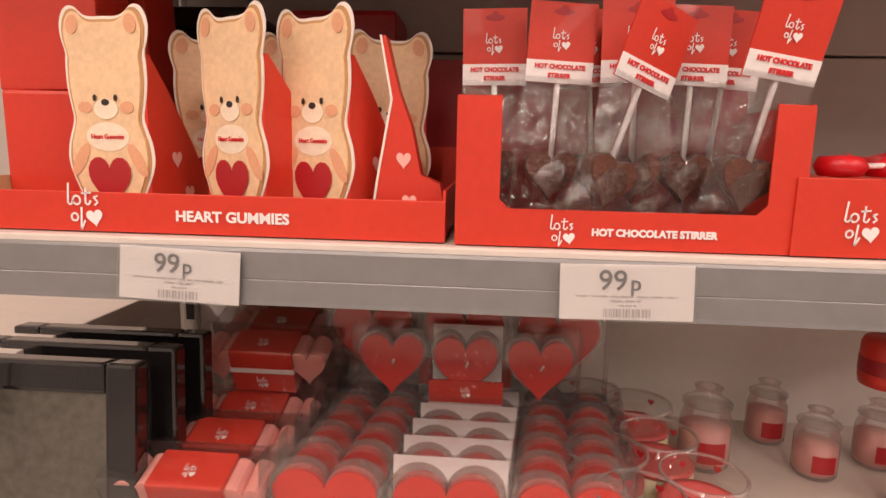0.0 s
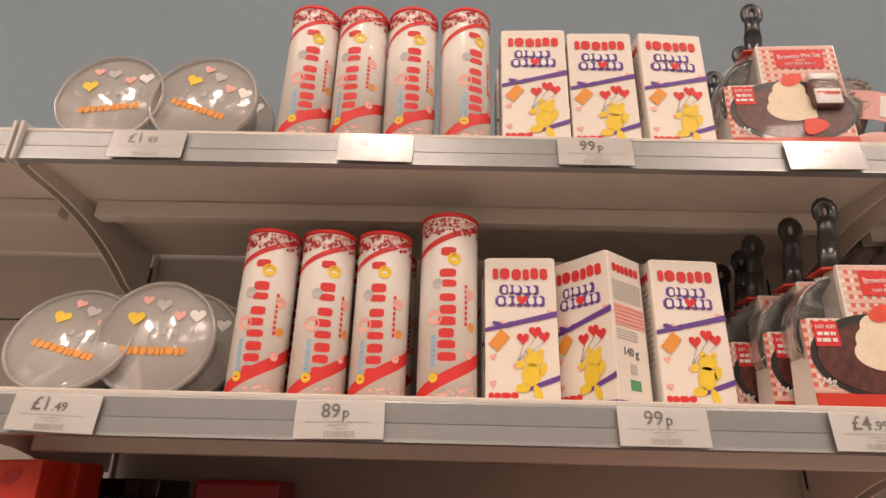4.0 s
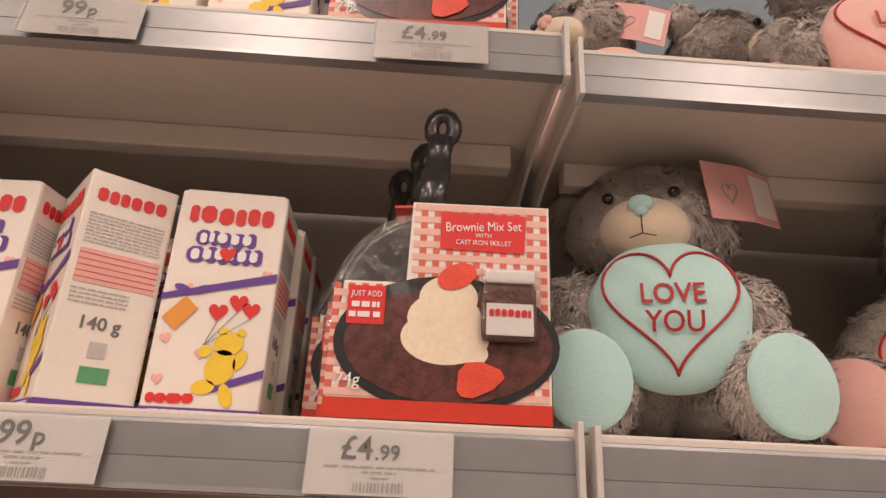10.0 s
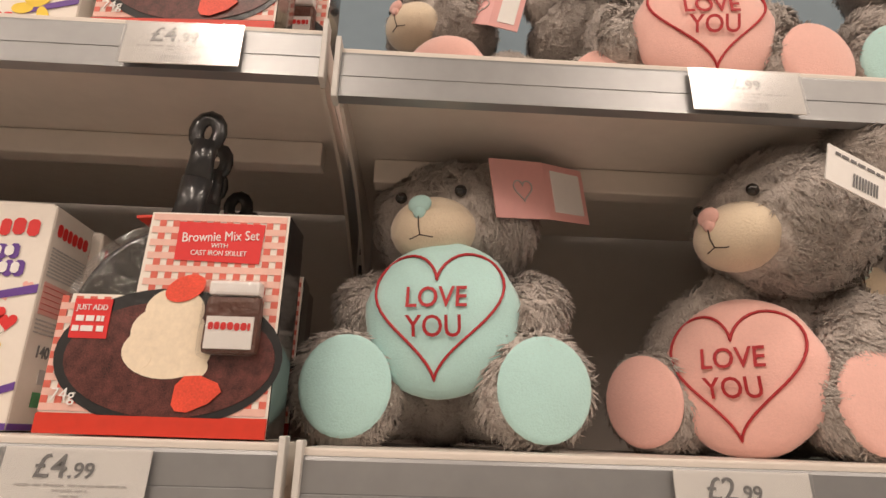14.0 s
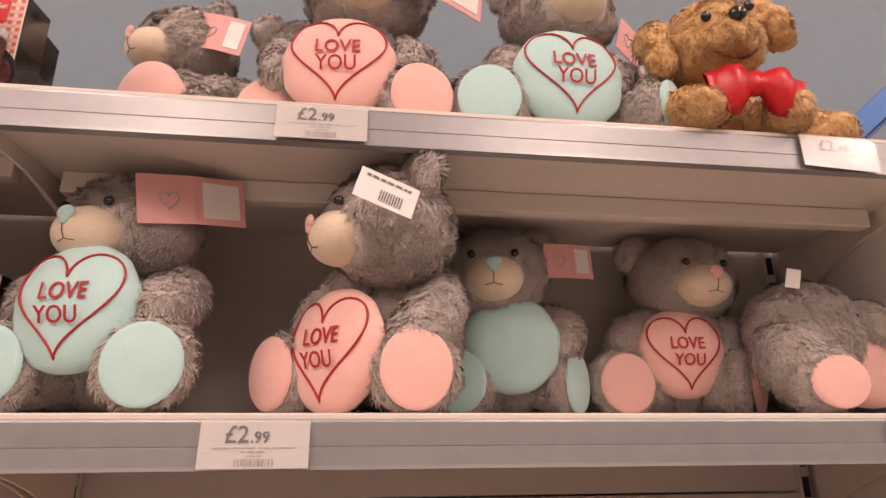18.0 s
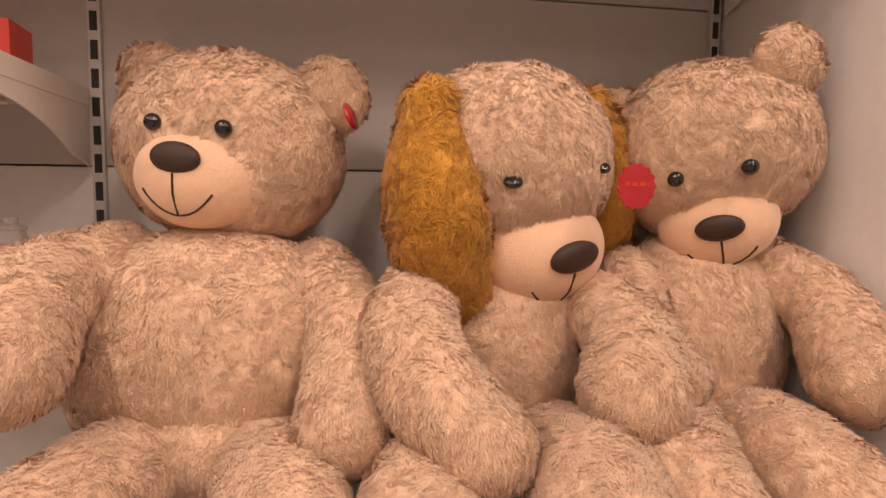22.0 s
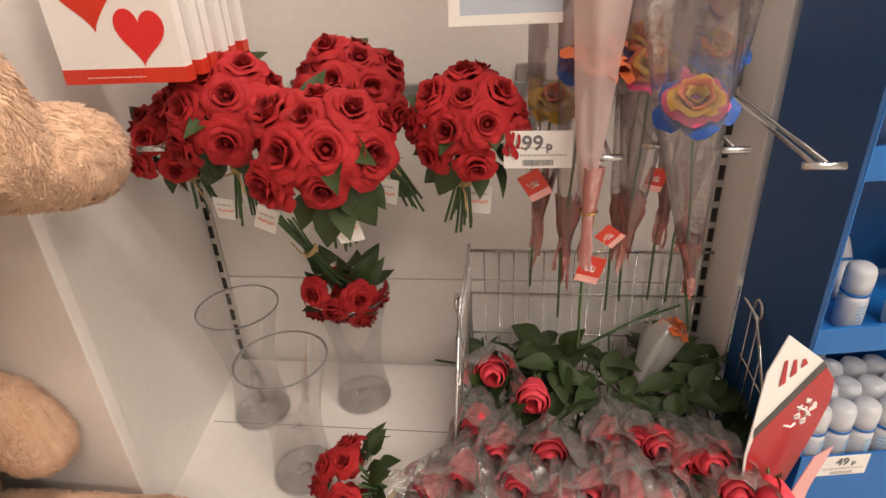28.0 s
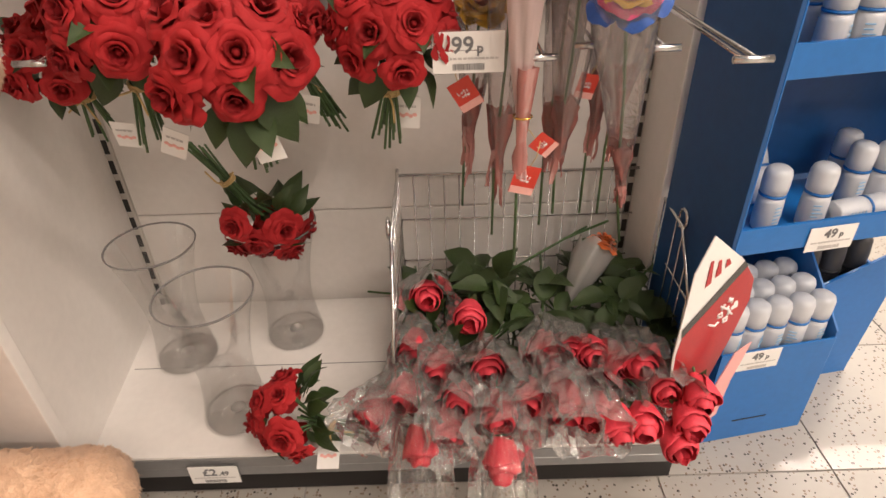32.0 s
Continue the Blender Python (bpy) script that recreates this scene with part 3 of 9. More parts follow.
def shelf(x0, x1, z, y0, y1, mats, name="shop_shelf", label="cream steel shop shelf with a grey ticket rail", rail=0.042, at=None, brackets=True, rear=True):
    """A tray shelf; z is its top, y0 the front edge."""
    t = thing(name, label, "shelf", at, "gondola shelves")
    part("tray", Geo().box(x0 + 0.003, x1 - 0.003, y0 - 0.0025, y1, z - 0.026, z, b=0.0015), mats, t)
    if rear:
        part("stiffener", Geo().box(x0 + 0.022, x1 - 0.022, y0 + 0.122, y0 + 0.142, z - 0.050, z - 0.0265, b=0.002), mats, t)
    r = Geo()
    prof = [(-0.0028, -0.0045), (-0.0040, -0.0050), (-0.0046, -0.007), (-0.0054, -0.0246), (-0.0050, -0.0252), (-0.0056, -0.0258), (-0.0066, -rail + 0.003), (-0.0070, -rail), (0.002, -rail - 0.001)]
    vs = [(x, y0 + py, z + pz) for x in (x0 + 0.004, x1 - 0.004) for py, pz in prof]
    n = len(prof)
    r.add(vs, [(i, i + 1, i + 1 + n, i + n) for i in range(n - 1)] + [tuple(range(n - 1, -1, -1)), tuple(range(n, 2 * n)), (n - 1, 0, n, 2 * n - 1)], 0, False)
    part("ticket_rail", r, M["rail"], t)
    for xa in ((x0 + 0.004, x1 - 0.007) if brackets else ()):
        d = y1 - y0
        poly = [(y0 + 0.012, z - 0.004), (y0 + 0.012, z - 0.040)]
        for k in range(9):
            s = k / 8
            poly.append((y0 + 0.02 + d * (0.05 + 0.72 * s), z - 0.042 - 0.055 * (s ** 2.2)))
        poly += [(y1 - 0.015, z - 0.105), (y1 - 0.004, z - 0.11), (y1 - 0.002, z - 0.004)]
        g = Geo()
        nn = len(poly)
        xb = xa + 0.003
        g.add([(xa, a, b) for a, b in poly] + [(xb, a, b) for a, b in poly], [tuple(range(nn)), tuple(range(2 * nn - 1, nn - 1, -1))] + [((i + 1) % nn, i, i + nn, (i + 1) % nn + nn) for i in range(nn)])
        part("bracket", g, mats, t)
    for xa in ((x0 + 0.001, x1 - 0.005) if brackets else ()):
        part("end_cap", Geo().box(xa, xa + 0.004, y0 - 0.011, y0 + 0.003, z - rail - 0.003, z + 0.004, b=0.001), M["rail_edge"], t)
    return t


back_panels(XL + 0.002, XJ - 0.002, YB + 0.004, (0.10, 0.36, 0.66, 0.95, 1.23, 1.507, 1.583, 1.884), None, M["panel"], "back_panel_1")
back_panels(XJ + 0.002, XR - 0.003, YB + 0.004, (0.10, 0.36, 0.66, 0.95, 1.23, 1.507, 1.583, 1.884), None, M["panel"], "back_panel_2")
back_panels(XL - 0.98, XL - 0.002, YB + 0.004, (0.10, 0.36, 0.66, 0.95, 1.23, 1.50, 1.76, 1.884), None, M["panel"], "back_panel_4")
for px in (XL, XJ):
    upright(px, YB - 0.012, 0.0, 1.88)
upright(XR - 0.018, YB - 0.012, 0.0, 1.88)
SA4, SA3, SA2, SA1, SA0 = 1.892, 1.606, 1.338, 1.09, 0.44
SB4, SB3, SB1, SB0 = 1.878, 1.604, 0.824, 0.12
for zz in (SA4, SA3, SA2, SA1):
    shelf(XL, XJ - 0.002, zz, 0.0, YB - 0.014, M["cream"])
shelf(XL, XJ - 0.002, SA0, -0.02, YB - 0.014, M["white"], label="white steel lower shop shelf with a grey ticket rail")
shelf(XL, XJ - 0.002, 0.12, -0.06, YB - 0.014, M["white"], label="white steel base shelf near the floor", brackets=False)
shelf(XL - 0.98, XL - 0.002, SA4, 0.0, YB - 0.014, M["cream"])
shelf(XL - 0.98, XL - 0.002, 1.23, 0.0, YB - 0.014, M["cream"])
for zz in (SB4, SB3):
    shelf(XJ + 0.002, XR - 0.004, zz, 0.0, YB - 0.014, M["cream"])
shelf(XJ + 0.002, XR - 0.004, SB1, -0.05, YB - 0.014, M["white"], label="white steel shelf that the large plush toys sit on")
shelf(XJ + 0.002, XR - 0.004, SB0, -0.06, YB - 0.014, M["white"], label="white steel base shelf near the floor", brackets=False)
for xa, xb in ((XL, XJ - 0.002), (XJ + 0.002, XR - 0.004)):
    structure("plinth", Geo().box(xa, xb, -0.04, 0.3, 0, 0.075), M["black"], "black recessed plinth under the shelving")
# side panels of the corner
structure("side_panel_1", Geo().box(XR, XR + 0.022, -0.066, YB + 0.03, 0.0, 1.86, b=0.002), M["white"], "white steel side panel that ends the shelving run")
structure("side_panel_2", Geo().add([(x, y, z) for z in (0.0, 1.86) for x, y in ((XR + 0.023, -0.064), (CX + 0.002, -0.022), (CX + 0.002, 0.01), (XR + 0.023, 0.01))], [(3, 2, 1, 0), (4, 5, 6, 7), (0, 1, 5, 4), (1, 2, 6, 5), (2, 3, 7, 6), (3, 0, 4, 7)]), M["white"], "white steel side panel of the corner bay")
# end bay, which faces back along the aisle
ROT = pose(CX, CY0, 0, 0, 0, -90)
back_panels(0.002, 0.986, 0.004, (0.10, 0.325, 1.02, 1.55, 1.86), ROT, M["white"], "back_panel_3")
upright(0.015, -0.012, 0, 1.86, ROT)
upright(0.973, -0.012, 0, 1.86, ROT)
shelf(0.0, 0.988, 0.12, -0.40, -0.014, M["white"], label="white steel base shelf with a dark grey ticket rail", brackets=False, at=ROT, rear=False)
structure("deck_joint", Geo().box(1.232, 1.2335, CY1 + 0.02, CY0 - 0.04, 0.1201, 0.1204), M["ink"], "thin dark joint across the white deck")
structure("plinth", Geo().box(1.06, CX, CY1, CY0, 0, 0.075), M["black"], "black recessed plinth under the end bay")
structure("side_panel_3", Geo().box(1.30, CX + 0.02, CY1 - 0.012, CY1 + 0.008, 0.0, 1.86, b=0.002), M["white"], "narrow white steel end panel of the corner bay")


# ---- plush toys ----
def ico(level):
    bm = bmesh.new()
    bmesh.ops.create_icosphere(bm, subdivisions=level, radius=1)
    bm.verts.index_update()
    out = (np.array([v.co for v in bm.verts]), np.array([[v.index for v in f.verts] for f in bm.faces]))
    bm.free()
    return out


ICO = {k: ico(k) for k in (3, 4, 5, 6)}


def value_noise(p, seed):
    """Smooth random values from 0 to 1 at points p, one lattice step to a unit."""
    i = np.floor(p).astype(np.int64)
    f = p - i
    f = f * f * (3 - 2 * f)
    out = np.zeros(len(p))
    for dx in (0, 1):
        for dy in (0, 1):
            for dz in (0, 1):
                h = (i[:, 0] + dx) * 374761393 + (i[:, 1] + dy) * 668265263 + (i[:, 2] + dz) * 1274126177 + seed * 97531
                h = (h ^ (h >> 13)) * 1103515245
                h = ((h ^ (h >> 16)) & 0xFFFF) / 65535.0
                out += h * (f[:, 0] if dx else 1 - f[:, 0]) * (f[:, 1] if dy else 1 - f[:, 1]) * (f[:, 2] if dz else 1 - f[:, 2])
    return out


def tufts(p, length, seed):
    """Heights of a combed pile at points p: locks drawn out along the comb, with finer strands in them."""
    comb = np.array((0.0, -0.447, -0.894))
    k = length / 0.009
    w = np.stack([value_noise(p / (0.030 * k), seed + j) - 0.5 for j in (1, 2, 3)], 1) * (0.018 * k)
    q = p + w
    q = q - np.outer(q @ comb, comb) * 0.35
    a = value_noise(q / (0.0085 * k), seed + 4)
    b = value_noise(q / (0.0048 * k), seed + 5)
    c = value_noise(q / (0.024 * k), seed + 6)
    return length * (0.42 * (1 - np.abs(2 * a - 1)) ** 0.8 + 0.20 * b + 0.42 * c - 0.56)


def vertex_normals(v, f):
    n = np.cross(v[f[:, 1]] - v[f[:, 0]], v[f[:, 2]] - v[f[:, 0]])
    out = np.zeros_like(v)
    for j in range(3):
        np.add.at(out, f[:, j], n)
    return out / np.maximum(np.linalg.norm(out, axis=1), 1e-12)[:, None]


class Plush:
    """A soft toy as one mesh: stuffed ellipsoids and limbs, short-pile parts, and a coat of small combed locks."""

    def __init__(self, seed, lump=0.003, lump_scale=9.0, grain=0.0045, density=16):
        self.rng, self.seed, self.grain, self.density = np.random.default_rng(seed), seed, grain, density
        self.V, self.F, self.MI, self.N = [], [], [], []
        self.solid, self.pads, self.coats = [], [], []
        self.n, self.lump, self.ls = 0, lump, lump_scale

    def _put(self, v, f, mi, nrm):
        self.V.append(v)
        self.F.append(f + self.n)
        self.MI.append(np.full(len(f), mi))
        self.N.append(nrm)
        self.n += len(v)

    def ball(self, c, r, turn=(0, 0, 0), mi=0, fur=None, level=4, lump=None):
        """An ellipsoid; fur is the length of its pile."""
        c, r = np.array(c, float), np.array(r if hasattr(r, "__len__") else (r, r, r), float)
        R = np.array(Euler([radians(a) for a in turn]).to_matrix())
        if fur:
            grain = self.grain
            level = next((k for k in (4, 5) if math.sqrt(4 * math.pi * (r ** 2).mean() / len(ICO[k][0])) < grain), 6)
        u, f = ICO[level]
        n = (u / r) @ R.T
        n /= np.linalg.norm(n, axis=1)[:, None]
        v = (u * r) @ R.T + c
        a = self.lump if lump is None else lump
        if a:
            d = np.array([noise.noise(Vector(p * self.ls) + Vector((c[0] * 7, 3, 1))) + 0.5 * noise.noise(Vector(p * self.ls * 2.7)) for p in v])
            v = v + n * (d * a)[:, None]
        if fur:
            v = v + n * 0.75 * tufts(v, fur, self.seed)[:, None]
            self._put(v, f, mi, vertex_normals(v, f))
        else:
            self._put(v, f, mi, n)
        self.solid.append((c, r, R, bool(fur)))
        if fur:
            self.coats.append((v, f, n, mi, fur, len(self.solid) - 1))
        return self

    def limb(self, pts, rad, mi=0, fur=None, seg=20, lump=None):
        """A stuffed limb through points, with a radius at each."""
        pts, rad = np.array(pts, float), np.array(rad, float)
        m = len(pts)
        steps = 9 * (m - 1)
        if fur:
            seg = max(20, int(2 * math.pi * rad.mean() / self.grain))
            steps = max(steps, int(np.linalg.norm(np.diff(pts, axis=0), axis=1).sum() / self.grain))
        t = np.linspace(0, m - 1, steps + 1)

        def spl(a, s):
            i = min(int(s), m - 2)
            k = s - i
            p0, p1, p2, p3 = a[max(i - 1, 0)], a[i], a[i + 1], a[min(i + 2, m - 1)]
            return 0.5 * (2 * p1 + (p2 - p0) * k + (2 * p0 - 5 * p1 + 4 * p2 - p3) * k * k + (3 * p1 - p0 - 3 * p2 + p3) * k ** 3)

        P = [spl(pts, s) for s in t]
        Q = [float(spl(rad, s)) for s in t]
        d0, d1 = P[1] - P[0], P[-1] - P[-2]
        d0, d1 = d0 / np.linalg.norm(d0), d1 / np.linalg.norm(d1)
        caps = tuple(range(86, 4, -7)) if fur else (80, 60, 40, 20)
        C = [(P[0] - d0 * Q[0] * math.sin(radians(a)), Q[0] * math.cos(radians(a)), -d0 * math.sin(radians(a)), math.cos(radians(a))) for a in caps]
        C += [(p, q, None, 1.0) for p, q in zip(P, Q)]
        C += [(P[-1] + d1 * Q[-1] * math.sin(radians(a)), Q[-1] * math.cos(radians(a)), d1 * math.sin(radians(a)), math.cos(radians(a))) for a in caps[::-1]]
        up = None
        vs, ns = [], []
        for i, (p, q, tip, cs) in enumerate(C):
            d = C[min(i + 1, len(C) - 1)][0] - C[max(i - 1, 0)][0]
            d = d / np.linalg.norm(d)
            if up is None:
                up = np.array(Vector(d).orthogonal().normalized())
            up = up - d * (up @ d)
            up /= np.linalg.norm(up)
            w = np.cross(d, up)
            for k in range(seg):
                a = 2 * math.pi * k / seg
                o = up * math.cos(a) + w * math.sin(a)
                n = o * cs + (tip if tip is not None else 0)
                ns.append(n)
                vs.append(p + o * q)
        vs, ns = np.array(vs), np.array(ns)
        ns /= np.linalg.norm(ns, axis=1)[:, None]
        a = self.lump if lump is None else lump
        if a:
            dd = np.array([noise.noise(Vector(p * self.ls)) + 0.5 * noise.noise(Vector(p * self.ls * 2.7)) for p in vs])
            vs = vs + ns * (dd * a)[:, None]
        if fur:
            vs = vs + ns * 0.75 * tufts(vs, fur, self.seed)[:, None]
        fs = []
        for i in range(len(C) - 1):
            for k in range(seg):
                x, y = i * seg + k, i * seg + (k + 1) % seg
                fs += [(x, y, y + seg), (x, y + seg, x + seg)]
        fs += [(0, k + 1, k) for k in range(1, seg - 1)]
        e = (len(C) - 1) * seg
        fs += [(e, e + k, e + k + 1) for k in range(1, seg - 1)]
        fs = np.array(fs)
        self._put(vs, fs, mi, vertex_normals(vs, fs) if fur else ns)
        if fur:
            self.coats.append((vs, fs, ns, mi, fur, None))
        return self

    def disc(self, c, n, w, h, mi, up=(0, 0, 1), dome=0.25, seg=28, th=0.004):
        """A soft oval pad that lies on a surface, facing n."""
        n = Vector(n).normalized()
        x = Vector(up).cross(n).normalized()
        z = n.cross(x)
        vs, ns = [], []
        rings = ((1.0, -th), (1.02, 0.0), (0.92, th * 0.8), (0.6, th * 1.6), (0.25, th * 2.0))
        for s, o in rings:
            for k in range(seg):
                a = 2 * math.pi * k / seg
                q = Vector(c) + x * (math.cos(a) * w * s) + z * (math.sin(a) * h * s) + n * (o * dome * 4)
                vs.append(tuple(q))
                e = (x * math.cos(a) * s + z * math.sin(a) * s) * (0.9 if s > 0.95 else 0.3) + n
                ns.append(tuple(e.normalized()))
        vs.append(tuple(Vector(c) + n * (th * 2.1 * dome * 4)))
        ns.append(tuple(n))
        fs = []
        for i in range(len(rings) - 1):
            for k in range(seg):
                a, b = i * seg + k, i * seg + (k + 1) % seg
                fs += [(a, b, b + seg), (a, b + seg, a + seg)]
        o = (len(rings) - 1) * seg
        fs += [(o + k, o + (k + 1) % seg, len(vs) - 1) for k in range(seg)]
        self._put(np.array(vs), np.array(fs), mi, np.array(ns))
        self.pads.append((np.array(c, float), (w + h) * 0.46))
        return self

    def cord(self, pts, r, mi):
        g = Geo().tube(pts, r, 6)
        tri = []
        for f in g.f:
            tri += [(f[0], f[i], f[i + 1]) for i in range(1, len(f) - 1)]
        v = np.array([tuple(p) for p in g.v])
        n = v - np.repeat(np.array([tuple(p) for p in pts], float), 6, axis=0)
        n /= np.maximum(np.linalg.norm(n, axis=1), 1e-9)[:, None]
        self._put(v, np.array(tri), mi, n)
        return self

    def coat(self, v, f, n, mi, length, own):
        """Small pointed locks of pile over a furred shape, each a ridge that lies along the comb and lifts at its tip."""
        A = v[f]
        ar = np.linalg.norm(np.cross(A[:, 1] - A[:, 0], A[:, 2] - A[:, 0]), axis=1) / 2
        k = int(ar.sum() * 1e4 * self.density)
        pick = self.rng.choice(len(f), k, p=ar / ar.sum())
        b = self.rng.random((k, 2))
        b[b.sum(1) > 1] = 1 - b[b.sum(1) > 1]
        w3 = np.stack([1 - b.sum(1), b[:, 0], b[:, 1]], 1)[:, :, None]
        p, n = (A[pick] * w3).sum(1), (n[f[pick]] * w3).sum(1)
        keep = (n[:, 1] < 0.4) | (self.rng.random(k) < 0.3)      # thinner coat on the backs
        for i, (c, r, R, furry) in enumerate(self.solid):
            if i != own:
                q = ((p - c) @ R) / (r * (0.95 if furry else 1.0) + (0 if furry else 0.0045))
                keep &= (q * q).sum(1) > 1
        for c, rr in self.pads:
            keep &= ((p - c) ** 2).sum(1) > rr * rr
        p, n = p[keep], n[keep]
        k = len(p)
        comb = np.array((0.0, -0.45, -0.9))
        swirl = np.stack([value_noise(p / 0.028, self.seed + 11 + j) - 0.5 for j in range(3)], 1)
        lean = np.stack([value_noise(p / 0.0085, self.seed + 21 + j) - 0.5 for j in range(3)], 1)
        d = comb + swirl * 2.6 + lean * 2.4 + self.rng.normal(size=(k, 3)) * 0.22
        d -= n * (d * n).sum(1)[:, None]
        d /= np.maximum(np.linalg.norm(d, axis=1), 1e-6)[:, None]
        lift = 0.42 + 0.5 * (value_noise(p / 0.012, self.seed + 31) - 0.4)
        d = d + n * lift[:, None]
        d /= np.linalg.norm(d, axis=1)[:, None]
        L = (length * self.rng.uniform(0.7, 1.3, k))[:, None]
        s = np.cross(d, n)
        s /= np.maximum(np.linalg.norm(s, axis=1), 1e-6)[:, None]
        w = 0.0007 + length * 0.062
        up = np.cross(s, d)
        root = p - n * 0.0012
        top = root + d * L * 0.35 + up * (w * 0.7)
        V = np.stack([root - s * w, root + s * w, top, root + d * L], 1).reshape(-1, 3)
        N = np.stack([n - s * 0.5, n + s * 0.5, n, n + d * 0.25], 1).reshape(-1, 3)
        N /= np.linalg.norm(N, axis=1)[:, None]
        i = np.arange(k)[:, None] * 4
        F = np.concatenate([i + np.array((0, 2, 3)), i + np.array((2, 1, 3))], 0)
        self._put(V, F, mi, N)

    def mesh(self, name, mats):
        for c in self.coats:
            self.coat(*c)
        V, F = np.concatenate(self.V), np.concatenate(self.F)
        me = bpy.data.meshes.new(name)
        me.vertices.add(len(V))
        me.vertices.foreach_set("co", V.ravel())
        me.loops.add(F.size)
        me.loops.foreach_set("vertex_index", F.ravel().astype(np.int32))
        me.polygons.add(len(F))
        me.polygons.foreach_set("loop_start", np.arange(0, F.size, 3, dtype=np.int32))
        me.polygons.foreach_set("material_index", np.concatenate(self.MI).astype(np.int32))
        for x in mats:
            me.materials.append(x)
        me.update()
        me.polygons.foreach_set("use_smooth", np.ones(len(F), bool))
        me.normals_split_custom_set_from_vertices(np.concatenate(self.N).astype(np.float32))
        return me


def heart_cushion(parent, at, colour, w=0.104, words=True):
    """A round stuffed cushion with a stitched heart and two words."""
    r = w / 2
    g = Geo()
    prof = []
    for k in range(13):
        a = -90 + 180 * k / 12
        prof.append((r * math.cos(radians(a)) ** 0.75 if abs(a) < 89 else 0.0, 0.021 * math.sin(radians(a))))
    g.lathe(prof, 40)
    g.v = [(p[0] * (1 + 0.02 * math.sin(9 * math.atan2(p[1], p[0]))), p[2] + 0.0014 * noise.noise(Vector(p) * 60), p[1] * 1.02) for p in g.v]
    g.f = [f[::-1] for f in g.f]
    c = part("heart_cushion", g, colour, parent, "round plush cushion with a stitched heart" if words else "plain round plush cushion", at)

    def front(x, z):
        q = min(1, math.hypot(x, z) / r)
        return -0.021 * math.sin(math.acos(min(1, q ** (1 / 0.75)))) - 0.0012

    if not words:
        return c
    hp = heart(w * 0.82, w * 0.80, 60, 0, -0.002)
    part("stitched_heart", Geo().tube([(x, front(x, z), z) for x, z in hp + hp[:1]], 0.0011, 6), M["thread"], c, "dark red stitched heart outline")
    for s, z in (("LOVE", w * 0.020), ("YOU", -w * 0.165)):
        me = text_mesh(s, w * 0.185, M["thread"], bold=0.0002, squash=0.88)
        part("lettering", me, None, c, at=pose(0, front(0.0, z + w * 0.06) - 0.0004, z, 90 - 900 * z))
    return c


def gift_tag(parent, at, mats, w=0.05, h=0.044, fold=True):
    g = Geo().box(-w, 0, -0.0005, 0.0005, -h / 2, h / 2)
    t = part("gift_tag", g, mats, parent, "folded card gift tag", at)
    if fold:
        part("tag_leaf", Geo().box(0, w, -0.0005, 0.0005, -h / 2, h / 2), mats, t, at=pose(0, 0, 0, 0, 0, 12))
        part("tag_panel", Geo().box(0.008, w - 0.006, -0.0012, -0.0006, -h / 2 + 0.007, h / 2 - 0.006), M["paper"], t, at=pose(0, 0, 0, 0, 0, 12))
        hp = heart(0.018, 0.018, 30, -w * 0.45, -0.002)
        part("tag_heart", Geo().tube([(x, -0.0012, z) for x, z in hp + hp[:1]], 0.0006, 5), M["inklt"], t)
    else:
        g = Geo()
        word_bars(g, -w + 0.006, -0.006, 0.008, 0.010, random.Random(3), 6, -0.0009)
        for i in range(9):
            flat(rect(-w * 0.6 + i * 0.0024, -w * 0.6 + i * 0.0024 + 0.0012, -0.010, 0.0), -0.0009, 0.0003, 0, g)
        part("tag_print", g, M["ink"], t)
    return t


GREY_MATS = lambda pad: [M["greyfur"], M["muzzle"], M[pad], M["nose"], M["eye"], M["thread"]]
FG = 0.0115


def facing(yaw):
    """The way that a front turned by yaw degrees looks; 0 is out of the shelf."""
    return Vector((math.sin(radians(yaw)), -math.cos(radians(yaw)), 0))


def bear_head(b, c, turn, pad, k=1.0):
    """Furry head with ears, pale muzzle, coloured nose, bead eyes and a stitched smile."""
    H = pose(*c, *turn)

    def hp(x, y, z):
        return tuple(H @ Vector((x * k, y * k, z * k)))

    b.ball(hp(0, 0, 0), (0.069 * k, 0.061 * k, 0.058 * k), turn, fur=FG)
    for s in (-1, 1):
        b.ball(hp(s * 0.057, 0.012, 0.038), (0.026 * k, 0.016 * k, 0.026 * k), turn, fur=FG, level=3)
    b.ball(hp(0, -0.050, -0.015), (0.036 * k, 0.031 * k, 0.027 * k), turn, 1, level=4, lump=0.0005)
    b.ball(hp(0, -0.0805, -0.003), (0.0098 * k, 0.0035 * k, 0.0075 * k), turn, 2, level=3, lump=0)
    b.ball(hp(0, -0.0805, -0.009), (0.0055 * k, 0.0035 * k, 0.0060 * k), turn, 2, level=3, lump=0)
    for s in (-1, 1):
        b.ball(hp(s * 0.026, -0.0605, 0.013), (0.0050 * k, 0.004 * k, 0.0050 * k), (0, 0, 0), 4, level=3, lump=0)
    b.cord([hp(0, -0.0825, -0.012), hp(0, -0.0815, -0.021), hp(0, -0.078, -0.027)], 0.0005, 3)
    for s in (-1, 1):
        b.cord([hp(0, -0.078, -0.027), hp(s * 0.009, -0.0755, -0.029), hp(s * 0.018, -0.070, -0.025)], 0.0005, 3)


